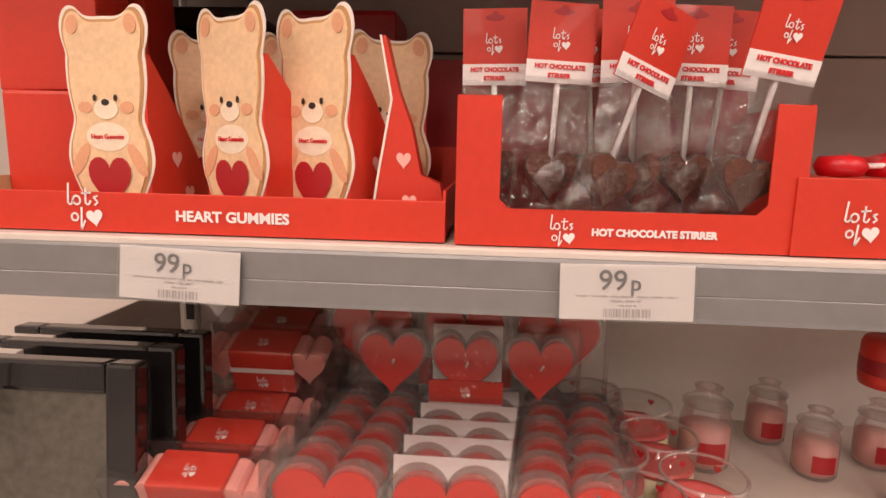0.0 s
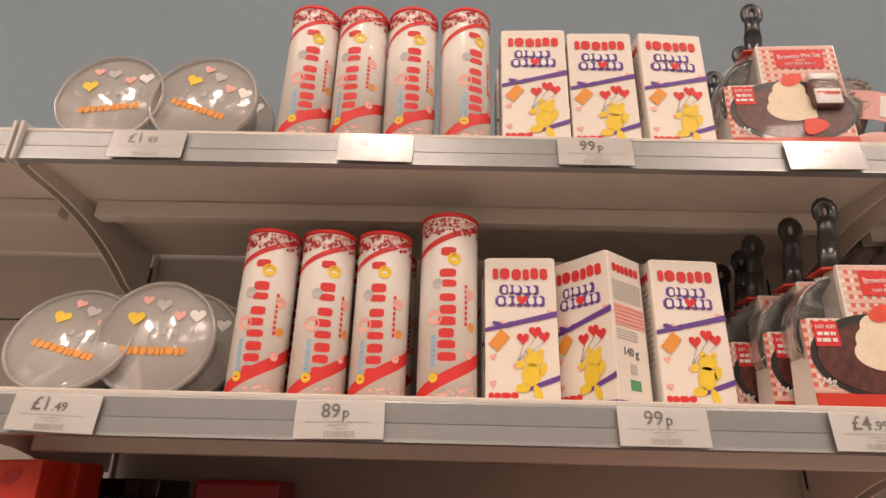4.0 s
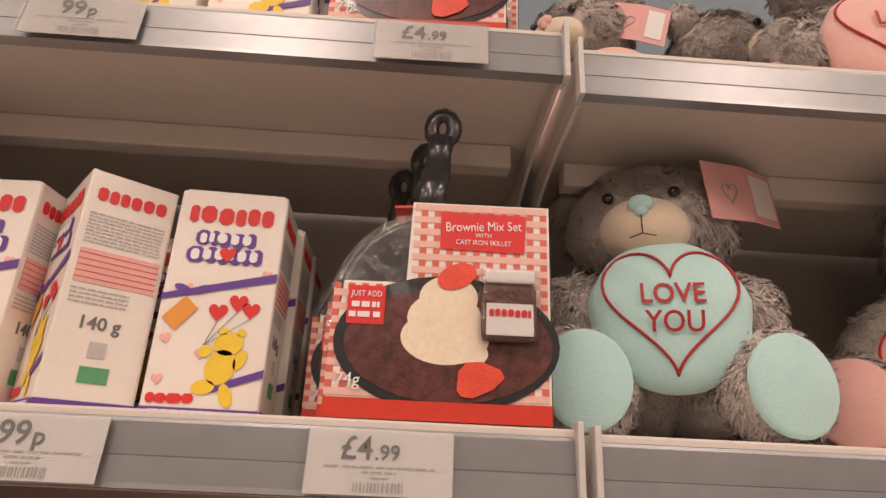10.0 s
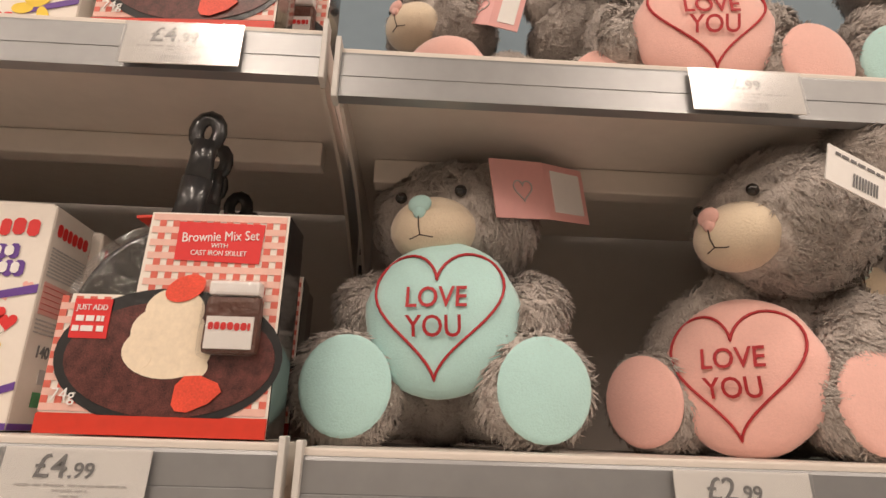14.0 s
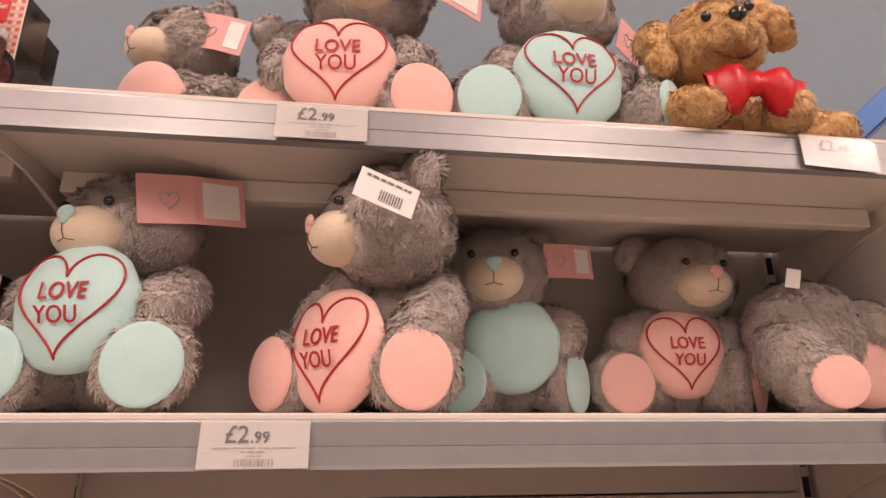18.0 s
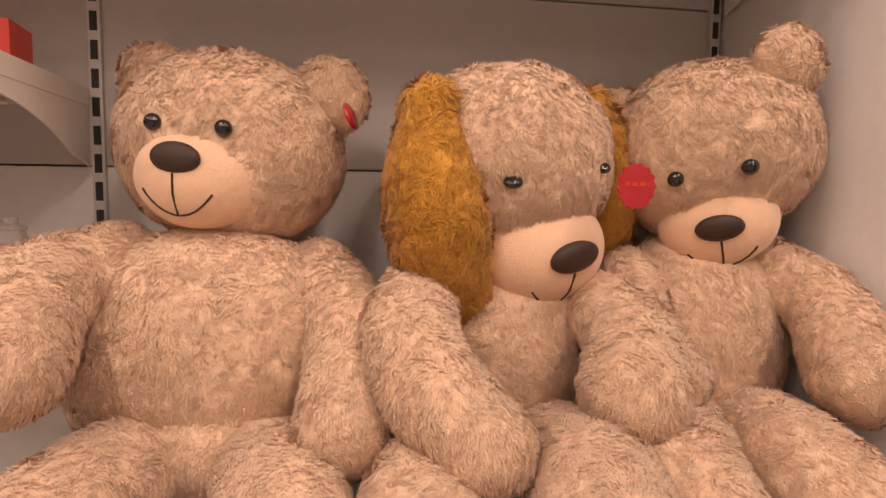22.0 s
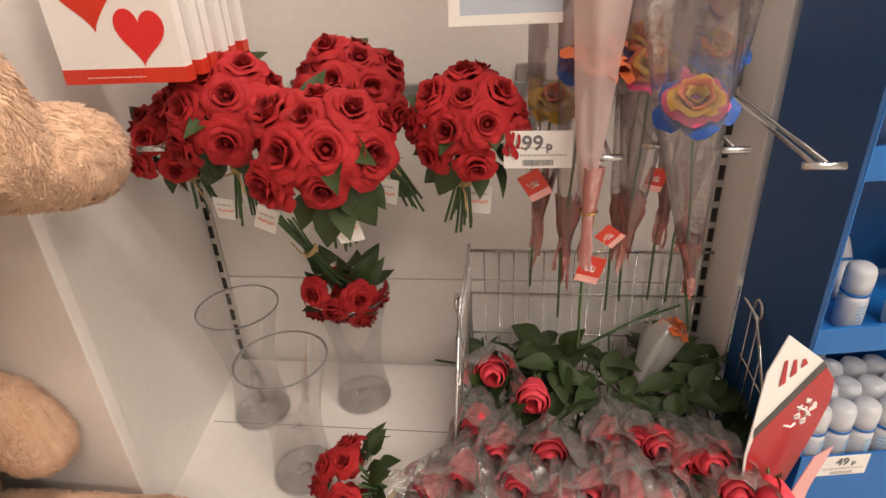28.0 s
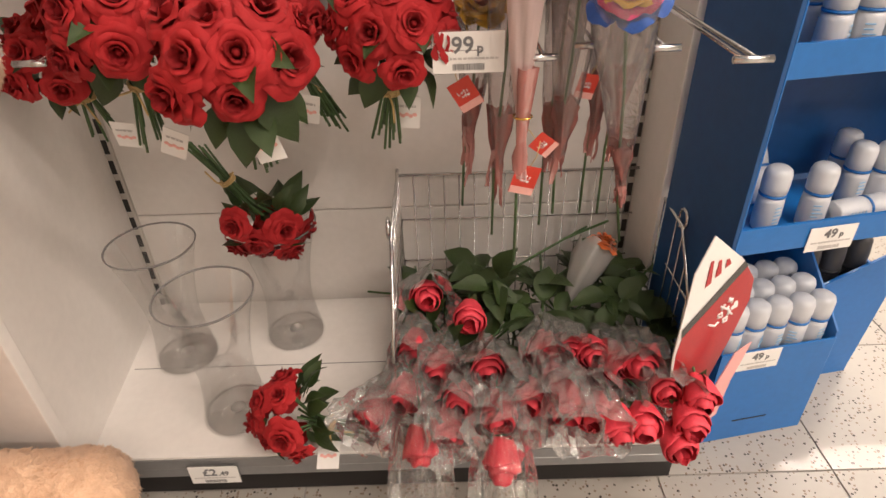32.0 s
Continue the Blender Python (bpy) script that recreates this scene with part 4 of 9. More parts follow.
def grey_bear(foot, seed, pad, label, head, turn, body, pads, cushion=None, words=True, girth=1.0):
    """A seated grey plush bear on a shelf whose top is foot[2]; places are in the shop, made relative to foot."""
    o = Vector(foot)

    def rel(p):
        return Vector(p) - o

    b = Plush(seed, 0.003, 14)
    bc = rel(body)
    rise = bc.z - 0.004
    b.ball(bc, (0.063 * girth, 0.056, rise), (6, 0, 0), fur=FG)
    bear_head(b, tuple(rel(head)), turn, pad)
    cu = rel(cushion[0]) if cushion else bc + Vector((0, -0.07, 0.01))
    cn = facing(cushion[1] if cushion else turn[2])
    cs = Vector((-cn.y, cn.x, 0))
    neck = bc * 0.45 + rel(head) * 0.55
    for s, (pc, yaw) in zip((-1, 1), pads):
        n, q = facing(yaw), rel(pc)
        hip = bc + Vector((s * 0.030, 0, 0.042 - bc.z))
        b.limb([hip, hip * 0.45 + (q - n * 0.03) * 0.55, q - n * 0.034], (0.032, 0.035, 0.037), fur=FG)
        b.ball(q - n * 0.020, (0.041, 0.021, 0.0405), (0, 0, yaw), fur=FG)
        b.disc(q - n * 0.0005, n, 0.0325, 0.0355, 2, dome=0.3)
        sh = neck + Vector((s * 0.045, 0.004, -0.014))
        wrist = cu - cn * 0.046 + cs * (s * 0.060)
        b.limb([sh, sh * 0.45 + wrist * 0.55 + cs * (s * 0.014) + Vector((0, 0, 0.004)), wrist], (0.024, 0.027, 0.025), fur=FG)
    ob = part("plush_bear", b.mesh("plush_bear", GREY_MATS(pad)), None, None, at=Matrix.Translation(o))
    tagged(ob, label, "plush bear", "small grey plush bears")
    if cushion:
        c, yaw, tip, w = cushion
        heart_cushion(ob, Matrix.Translation(rel(c) - cn * 0.020) @ pose(0, 0, 0, tip, 0, yaw), M[pad], w, words)
    return ob


def bear_tag(ob, c, yaw, roll, mats="tagpink", w=0.052, h=0.050, fold=True):
    gift_tag(ob, Matrix.Translation(Vector(c) - ob.matrix_basis.translation) @ pose(0, 0, 0, 0, 0, yaw) @ pose(0, 0, 0, 0, -roll, 0), M[mats], w, h, fold)


# second shelf: five bears
b1 = grey_bear((0.11, 0.10, SB3), 11, "mintplush", "grey plush bear with a mint cushion seated on the shelf", (0.118, 0.130, 1.786), (0, 0, -24), (0.112, 0.142, 1.684),
               (((0.038, 0.060, 1.645), -4), ((0.176, 0.038, 1.645), 6)), ((0.100, 0.048, 1.697), -14, -4, 0.118))
bear_tag(b1, (0.189, 0.082, 1.810), 24, 9)
b2 = grey_bear((0.37, 0.11, SB3), 12, "pinkplush", "grey plush bear with a pink cushion, its head turned aside", (0.381, 0.072, 1.784), (2, 0, -70), (0.400, 0.130, 1.684),
               (((0.269, 0.110, 1.644), -50), ((0.407, 0.030, 1.643), 8)), ((0.321, 0.062, 1.663), -44, -4, 0.118))
bear_tag(b2, (0.400, -0.018, 1.776), 14, -17, "paper", 0.054, 0.028, False)
b3 = grey_bear((0.55, 0.24, SB3), 13, "mintplush", "grey plush bear with a plain mint cushion at the back", (0.522, 0.232, 1.780), (0, 0, -12), (0.550, 0.255, 1.684),
               (((0.470, 0.200, 1.645), -20), ((0.621, 0.215, 1.645), 52)), ((0.532, 0.186, 1.690), -10, -4, 0.118), False)
bear_tag(b3, (0.616, 0.205, 1.796), 10, 4, w=0.036, h=0.044)
grey_bear((0.77, 0.24, SB3), 14, "pinkplush", "grey plush bear with a pink cushion against the panel", (0.785, 0.247, 1.782), (0, 0, 3), (0.778, 0.262, 1.684),
               (((0.680, 0.207, 1.645), -6), ((0.846, 0.200, 1.645), 52)), ((0.757, 0.198, 1.683), -4, -4, 0.112))


def tumbled_bear():
    """A grey bear toppled on its side, its rump and one foot to the front."""
    o = Vector((0.90, 0.16, SB3))
    b = Plush(15, 0.003, 14)
    b.ball((0.000, 0.02, 0.098), (0.070, 0.062, 0.066), (0, 25, 10), fur=FG)
    b.ball((0.030, 0.06, 0.062), (0.060, 0.058, 0.058), (0, 0, 0), fur=FG)
    b.limb([(-0.035, 0.0, 0.085), (-0.062, -0.035, 0.062), (-0.050, -0.055, 0.040)], (0.036, 0.038, 0.035), fur=FG)
    b.ball((-0.048, -0.062, 0.038), (0.040, 0.022, 0.034), (12, 0, 6), fur=FG)
    b.disc((-0.046, -0.0845, 0.034), (0.08, -1, -0.10), 0.034, 0.027, 2, dome=0.3)
    b.limb([(0.04, 0.0, 0.11), (0.072, -0.02, 0.10), (0.082, -0.03, 0.075)], (0.026, 0.028, 0.020), fur=FG)
    ob = part("plush_bear", b.mesh("plush_bear", GREY_MATS("pinkplush")), None, None, at=Matrix.Translation(o))
    tagged(ob, "grey plush bear toppled with its back turned", "plush bear", "small grey plush bears")
    heart_cushion(ob, pose(0.048, -0.012, 0.062, -4, 0, -24), M["pinkplush"], 0.104, False)
    part("seam_label", Geo().box(-0.008, 0.008, -0.0006, 0.0006, -0.011, 0.011), M["paper"], ob, "small white seam label", pose(-0.046, -0.040, 0.155, 10, 10, -12))
    return ob


tumbled_bear()
# top shelf: three bears and one behind
ta = grey_bear((0.10, 0.22, SB4), 16, "pinkplush", "grey plush bear turned aside at the back of the shelf", (0.102, 0.262, 2.092), (3, 0, -44), (0.105, 0.262, 1.975),
               (((0.025, 0.150, 1.919), -20), ((0.160, 0.150, 1.919), 20)), ((0.092, 0.150, 1.952), -34, 18, 0.112), False)
bear_tag(ta, (0.160, 0.200, 2.090), -14, -14, w=0.034, h=0.052)
tb = grey_bear((0.34, 0.10, SB4), 17, "pinkplush", "grey plush bear with a pink cushion on the top shelf", (0.351, 0.122, 2.086), (-3, 0, -2), (0.345, 0.135, 1.975),
               (((0.247, 0.085, 1.919), -10), ((0.411, 0.036, 1.919), 8)), ((0.323, 0.035, 1.955), -6, -4, 0.120))
bear_tag(tb, (0.440, 0.058, 2.078), 16, -6, w=0.050, h=0.056)
tc = grey_bear((0.58, 0.09, SB4), 18, "mintplush", "grey plush bear with a mint cushion on the top shelf", (0.588, 0.114, 2.083), (-6, 0, 6), (0.585, 0.130, 1.973),
               (((0.479, 0.030, 1.919), -8), ((0.684, 0.038, 1.919), 46)), ((0.568, 0.020, 1.950), 2, -4, 0.122))
bear_tag(tc, (0.680, 0.10, 2.04), 30, -20, w=0.034, h=0.052)
grey_bear((0.26, 0.24, SB4), 19, "pinkplush", "grey plush bear half hidden behind the others", (0.276, 0.240, 2.068), (0, 0, 34), (0.260, 0.255, 1.965),
          (((0.190, 0.180, 1.919), -10), ((0.330, 0.180, 1.919), 20)))


def ginger_dog(o):
    """A small curly dog lying on its front, head tilted, with a wide red bow."""
    FD = 0.0085
    b = Plush(31, 0.006, 34)
    H = pose(0, -0.015, 0.124, 0, -17, -6)

    def hp(*p):
        return tuple(H @ Vector(p))

    b.ball((0.015, 0.055, 0.052), (0.062, 0.072, 0.050), fur=FD)
    b.ball(hp(0, 0, 0), (0.053, 0.048, 0.050), (0, -17, -6), fur=FD)
    b.ball(hp(-0.004, -0.038, -0.014), (0.028, 0.022, 0.022), (0, -17, -6), fur=FD)
    b.ball(hp(-0.004, -0.062, -0.002), (0.0095, 0.0065, 0.0085), (0, -17, -6), 4, level=3, lump=0)
    for s in (-1, 1):
        b.ball(hp(s * 0.025, -0.046, 0.013), (0.0058, 0.005, 0.0062), (0, 0, 0), 4, level=3, lump=0)
        b.limb([hp(s * 0.044, 0.008, 0.034), hp(s * 0.066, -0.002, 0.022), hp(s * 0.071, -0.010, -0.010)], (0.014, 0.018, 0.017), fur=FD)
        b.limb([(s * 0.040, 0.03, 0.05), (s * 0.050, -0.02, 0.030), (s * 0.045, -0.055, 0.022)], (0.028, 0.026, 0.021), fur=FD)
    b.limb([(0.05, 0.06, 0.045), (0.095, 0.02, 0.036), (0.130, -0.012, 0.027)], (0.036, 0.032, 0.025), fur=FD)
    ob = part("plush_dog", b.mesh("plush_dog", [M["dogfur"], M["muzzle"], M["pinkplush"], M["nose"], M["eye"]]), None, None, at=Matrix.Translation(Vector(o)))
    tagged(ob, "curly ginger plush dog with a red bow on the top shelf", "plush dog")
    bow = part("bow", Geo().lathe([(0.0, -0.008), (0.012, -0.006), (0.014, 0), (0.012, 0.006), (0, 0.008)], 14), M["ribbon"], ob, "wide red fabric bow", pose(0.004, -0.066, 0.046, 90, 12, 0))
    for s in (-1, 1):
        g = Geo()
        vs = []
        for i in range(9):
            u = i / 8
            hgt = 0.007 + 0.020 * math.sin(math.pi * min(u * 0.8, 1))
            for k in range(8):
                a = k * math.pi / 4
                vs.append((s * u * 0.052, (0.004 + 0.011 * math.sin(math.pi * min(u + 0.10, 1))) * math.sin(a) + 0.003 * math.sin(u * 9 + k), hgt * math.cos(a) + 0.004 * math.sin(u * 7)))
        fs = [(i * 8 + k, i * 8 + (k + 1) % 8, i * 8 + 8 + (k + 1) % 8, i * 8 + 8 + k) for i in range(8) for k in range(8)]
        g.add(vs, fs if s > 0 else [f[::-1] for f in fs], 0, True)
        part("bow_loop", g, M["ribbon"], bow, at=pose(0, 0, 0, -90, 0, 0) @ pose(0, 0, 0, 0, s * 14 - 12, 0))
    return ob


ginger_dog((0.738, 0.050, SB4))

# ---- large plush toys ----
FT = 0.0118
TAN = [M["tanfur"], M["muzzle2"], M["muzzle2"], M["nose"], M["eye"], M["dthread"], M["goldfur"]]


def bear_face(b, H, k=1.0, low=0.0, wide=1.0, squint=1.0, spread=1.0):
    """Muzzle, nose, eyes and mouth on a head whose frame is H, facing -y."""
    def hp(p):
        return tuple(H @ Vector(p))

    e = tuple(math.degrees(a) for a in H.to_euler())
    full, m = hp, low * k

    def hp(p):
        return full((p[0], p[1], p[2] - m))

    b.ball(hp((0, -0.098 * k, -0.037 * k)), (0.083 * k * wide, 0.068 * k, 0.067 * k), e, 1, lump=0.0008)
    b.ball(hp((0, -0.159 * k, -0.008 * k)), (0.032 * k, 0.013 * k, 0.020 * k), e, 3, lump=0.0004, level=3)
    for s in (-1, 1):
        b.ball(full((s * 0.046 * spread * k, (-0.130 + 0.085 * (spread - 1)) * k, 0.036 * k)), (0.0112 * k, 0.010 * k, 0.0112 * k * squint), e, 4, level=3, lump=0)
    b.cord([hp((0, -0.1665 * k, -0.026 * k)), hp((0, -0.165 * k, -0.052 * k)), hp((0, -0.1525 * k, -0.0795 * k))], 0.0014, 5)
    for s in (-1, 1):
        pts = []
        for u in (0, 0.2, 0.4, 0.6, 0.8, 1.0, 1.12):
            x, z = s * u * 0.040, -0.080 + 0.002 * u + 0.022 * u ** 2.2
            y = -0.0985 - 0.068 * math.sqrt(max(0, 1 - (x / 0.083) ** 2 - ((z + 0.037) / 0.067) ** 2))
            pts.append(hp((x * k * wide, y * k, z * k)))
        b.cord(pts, 0.0013, 5)


def big_bear_one():
    b = Plush(41, 0.007, 7, 0.0060, 12)
    b.ball((0.208, 0.165, 0.985), (0.174, 0.130, 0.170), (6, 0, 0), fur=FT, level=5)
    b.ball((0.205, 0.150, 0.905), (0.140, 0.125, 0.085), fur=FT)
    H = pose(0.226, 0.200, 1.246, 6, 5, -15)
    b.ball(H.translation, (0.140, 0.122, 0.122), (6, 5, -15), fur=FT, level=5)
    for s in (-1, 1):
        b.ball(tuple(H @ Vector((s * 0.118, 0.02, 0.078))), (0.052, 0.030, 0.050), (0, 0, -14 + s * 10), fur=FT)
    bear_face(b, H, 0.88, -0.005)
    b.limb([(0.09, 0.17, 1.10), (0.045, 0.06, 1.075), (0.050, -0.015, 1.030)], (0.055, 0.060, 0.058), fur=FT)
    b.limb([(0.33, 0.17, 1.08), (0.375, 0.07, 1.02), (0.365, -0.015, 0.955)], (0.050, 0.052, 0.048), fur=FT)
    b.limb([(0.145, 0.10, 0.885), (0.090, -0.085, 0.885), (0.035, -0.150, 0.790), (-0.005, -0.165, 0.680)], (0.066, 0.062, 0.058, 0.058), fur=FT)
    b.limb([(0.275, 0.08, 0.880), (0.315, -0.085, 0.885), (0.322, -0.165, 0.830), (0.320, -0.172, 0.765), (0.322, -0.188, 0.715)], (0.060, 0.062, 0.060, 0.056, 0.068), fur=FT)
    b.ball((0.324, -0.215, 0.692), (0.068, 0.080, 0.050), (8, 0, 0), fur=FT)
    return b.mesh("large_plush_bear", TAN)


def big_dog():
    b = Plush(42, 0.006, 8, 0.0060, 12)
    b.ball((0.575, 0.150, 0.985), (0.110, 0.110, 0.150), (4, 0, 0), fur=FT, level=5)
    H = pose(0.573, 0.150, 1.236, 29, -9, 17)
    b.ball(H.translation, (0.140, 0.128, 0.128), (29, -9, 13), fur=0.0115, level=5)
    bear_face(b, H, 1.04, 0.030, 1.0, 0.55, 1.32)
    b.limb([tuple(H @ Vector((-0.116, 0.0, 0.082))), tuple(H @ Vector((-0.132, -0.066, -0.005))), tuple(H @ Vector((-0.108, -0.088, -0.112)))], (0.034, 0.060, 0.050), 6, 0.015)
    b.limb([tuple(H @ Vector((0.120, -0.005, 0.070))), tuple(H @ Vector((0.146, -0.050, -0.020))), tuple(H @ Vector((0.142, -0.065, -0.130)))], (0.022, 0.036, 0.034), 6, 0.017)
    b.limb([(0.475, 0.13, 1.08), (0.435, 0.03, 1.05), (0.445, -0.045, 1.005), (0.492, -0.085, 0.955)], (0.046, 0.048, 0.048, 0.050), fur=FT)
    b.limb([(0.665, 0.13, 1.06), (0.690, 0.03, 1.03), (0.660, -0.055, 0.990)], (0.044, 0.050, 0.056), fur=FT)
    b.limb([(0.520, 0.06, 0.890), (0.435, -0.080, 0.905), (0.455, -0.160, 0.880), (0.498, -0.188, 0.858)], (0.056, 0.056, 0.056, 0.056), fur=FT)
    b.ball((0.503, -0.206, 0.840), (0.063, 0.050, 0.049), (0, 0, 0), fur=FT)
    b.ball((0.508, -0.208, 0.825), (0.055, 0.046, 0.043), (0, -8, 0), 1, lump=0.001)
    b.limb([(0.610, 0.06, 0.890), (0.600, -0.085, 0.915), (0.582, -0.175, 0.900)], (0.056, 0.060, 0.064), fur=FT)
    b.ball((0.582, -0.195, 0.890), (0.078, 0.046, 0.060), (0, 0, 4), fur=FT)
    b.disc((0.584, -0.2385, 0.880), (0.0, -1, 0.0), 0.056, 0.043, 1)
    return b.mesh("large_plush_dog", TAN)


def big_bear_two():
    b = Plush(43, 0.006, 7, 0.0060, 12)
    b.ball((0.850, 0.155, 0.990), (0.125, 0.115, 0.160), (4, 0, 0), fur=FT, level=5)
    H = pose(0.860, 0.150, 1.256, 32, -10, -32)
    b.ball(H.translation, (0.138, 0.120, 0.120), (32, -10, -32), fur=FT, level=5)
    for s in (-1, 1):
        b.ball(tuple(H @ Vector((s * 0.105, 0.02, 0.095 if s > 0 else 0.06))), (0.046, 0.028, 0.046), (0, 0, 0), fur=FT)
    bear_face(b, H, 0.90, 0.026)
    b.limb([(0.75, 0.15, 1.08), (0.715, 0.05, 1.03), (0.725, 0.0, 0.985)], (0.044, 0.046, 0.044), fur=FT)
    b.limb([(0.940, 0.13, 1.10), (0.955, 0.03, 1.055), (0.935, -0.045, 0.995)], (0.044, 0.048, 0.050), fur=FT)
    b.limb([(0.790, 0.06, 0.890), (0.700, -0.090, 0.915), (0.690, -0.185, 0.880), (0.672, -0.225, 0.812)], (0.056, 0.056, 0.052, 0.052), fur=FT)
    b.ball((0.652, -0.245, 0.815), (0.068, 0.048, 0.046), (0, 12, 0), fur=FT)
    b.ball((0.650, -0.244, 0.797), (0.054, 0.040, 0.034), (0, 12, 0), 1, lump=0.001)
    b.limb([(0.870, 0.06, 0.890), (0.845, -0.085, 0.900), (0.860, -0.155, 0.845), (0.880, -0.165, 0.795)], (0.060, 0.062, 0.060, 0.058), fur=FT)
    b.limb([(0.880, -0.165, 0.790), (0.930, -0.175, 0.768), (0.970, -0.180, 0.757)], (0.052, 0.052, 0.050), fur=FT)
    return b.mesh("large_plush_bear", TAN)


def low_bear(k, low, H, body, arms, legs, seed):
    b = Plush(seed, 0.005, 8, 0.0075, 10)
    for c, r, t in body:
        b.ball(c, r, t, fur=FT)
    e = tuple(math.degrees(a) for a in H.to_euler())
    b.ball(H.translation, (0.130 * k, 0.115 * k, 0.112 * k), e, fur=FT, level=5)
    for s in (-1, 1):
        b.ball(tuple(H @ Vector((s * 0.105 * k, 0.02, 0.090 * k))), (0.044 * k, 0.028 * k, 0.044 * k), e, fur=FT)
    bear_face(b, H, 0.84 * k, low)
    for pts, rad in arms + legs:
        b.limb(pts, rad, fur=FT)
    return b.mesh("large_plush_bear", TAN)


o1 = part("large_plush_bear", big_bear_one(), None)
tagged(o1, "large tan plush bear seated with its legs over the shelf edge", "plush bear", "large tan plush toys")
part("ear_label", Geo().lathe([(0.0, 0), (0.016, 0.001), (0.0165, 0.003), (0, 0.004)], 16), M["dred"], o1, "round red ear label", pose(0.372, 0.125, 1.285, 70, 20, 60))
o2 = part("large_plush_dog", big_dog(), None)
tagged(o2, "large tan plush dog with golden ears seated on the shelf edge", "plush dog", "large tan plush toys")
tg = Geo()
tp = []
for i in range(48):
    a = 2 * math.pi * i / 48
    rr = 0.0205 + 0.0012 * math.cos(a * 14)
    tp.append((rr * math.cos(-a), rr * math.sin(-a)))
tg.prism(tp, -0.001, 0.001)
hang = part("swing_tag", tg, M["dred"], o2, "scalloped round red swing tag", pose(0.660, -0.040, 1.203, 0, 0, 10) @ Matrix.Scale(1.12, 4))
tb = Geo()
word_bars(tb, -0.013, 0.013, 0.000, 0.004, random.Random(5), 4, -0.0014)
part("tag_print", tb, M["red"], hang)
o3 = part("large_plush_bear", big_bear_two(), None)
tagged(o3, "large tan plush bear seated beside the white side panel", "plush bear", "large tan plush toys")
part("ear_label", Geo().lathe([(0.0, 0), (0.016, 0.001), (0.0165, 0.003), (0, 0.004)], 16), M["dred"], o3, "round red ear label", pose(0.957, 0.09, 1.355, 80, 0, -20))
o4 = part("large_plush_bear", low_bear(0.94, 0.02, pose(0.520, 0.140, 0.505, -2, 7, 44), [((0.53, 0.16, 0.34), (0.135, 0.125, 0.17), (0, 4, 0))],
    [([(0.42, 0.14, 0.45), (0.40, 0.03, 0.38), (0.44, -0.03, 0.33)], (0.05, 0.055, 0.05)), ([(0.63, 0.10, 0.43), (0.66, 0.01, 0.37), (0.64, -0.04, 0.32)], (0.045, 0.05, 0.05))],
    [([(0.46, 0.08, 0.22), (0.44, -0.06, 0.20), (0.43, -0.14, 0.19)], (0.06, 0.06, 0.062)), ([(0.59, 0.08, 0.22), (0.61, -0.06, 0.20), (0.62, -0.14, 0.19)], (0.06, 0.06, 0.062))], 44), None)
tagged(o4, "large tan plush bear leaning aside on the base shelf", "plush bear", "large tan plush toys")
o5 = part("large_plush_bear", low_bear(0.98, 0.018, pose(0.784, 0.180, 0.530, -8, -7, -11), [((0.83, 0.17, 0.345), (0.145, 0.125, 0.17), (0, -6, 0))],
    [([(0.92, 0.14, 0.44), (0.955, 0.06, 0.40), (0.955, 0.02, 0.345)], (0.046, 0.050, 0.046)), ([(0.74, 0.14, 0.44), (0.70, 0.03, 0.38), (0.71, -0.02, 0.34)], (0.046, 0.05, 0.05))],
    [([(0.77, 0.08, 0.22), (0.76, -0.06, 0.20), (0.75, -0.14, 0.19)], (0.06, 0.06, 0.062)), ([(0.90, 0.08, 0.22), (0.915, -0.06, 0.20), (0.92, -0.14, 0.19)], (0.06, 0.06, 0.062))], 45), None)
tagged(o5, "large tan plush bear slumped against the side panel", "plush bear", "large tan plush toys")


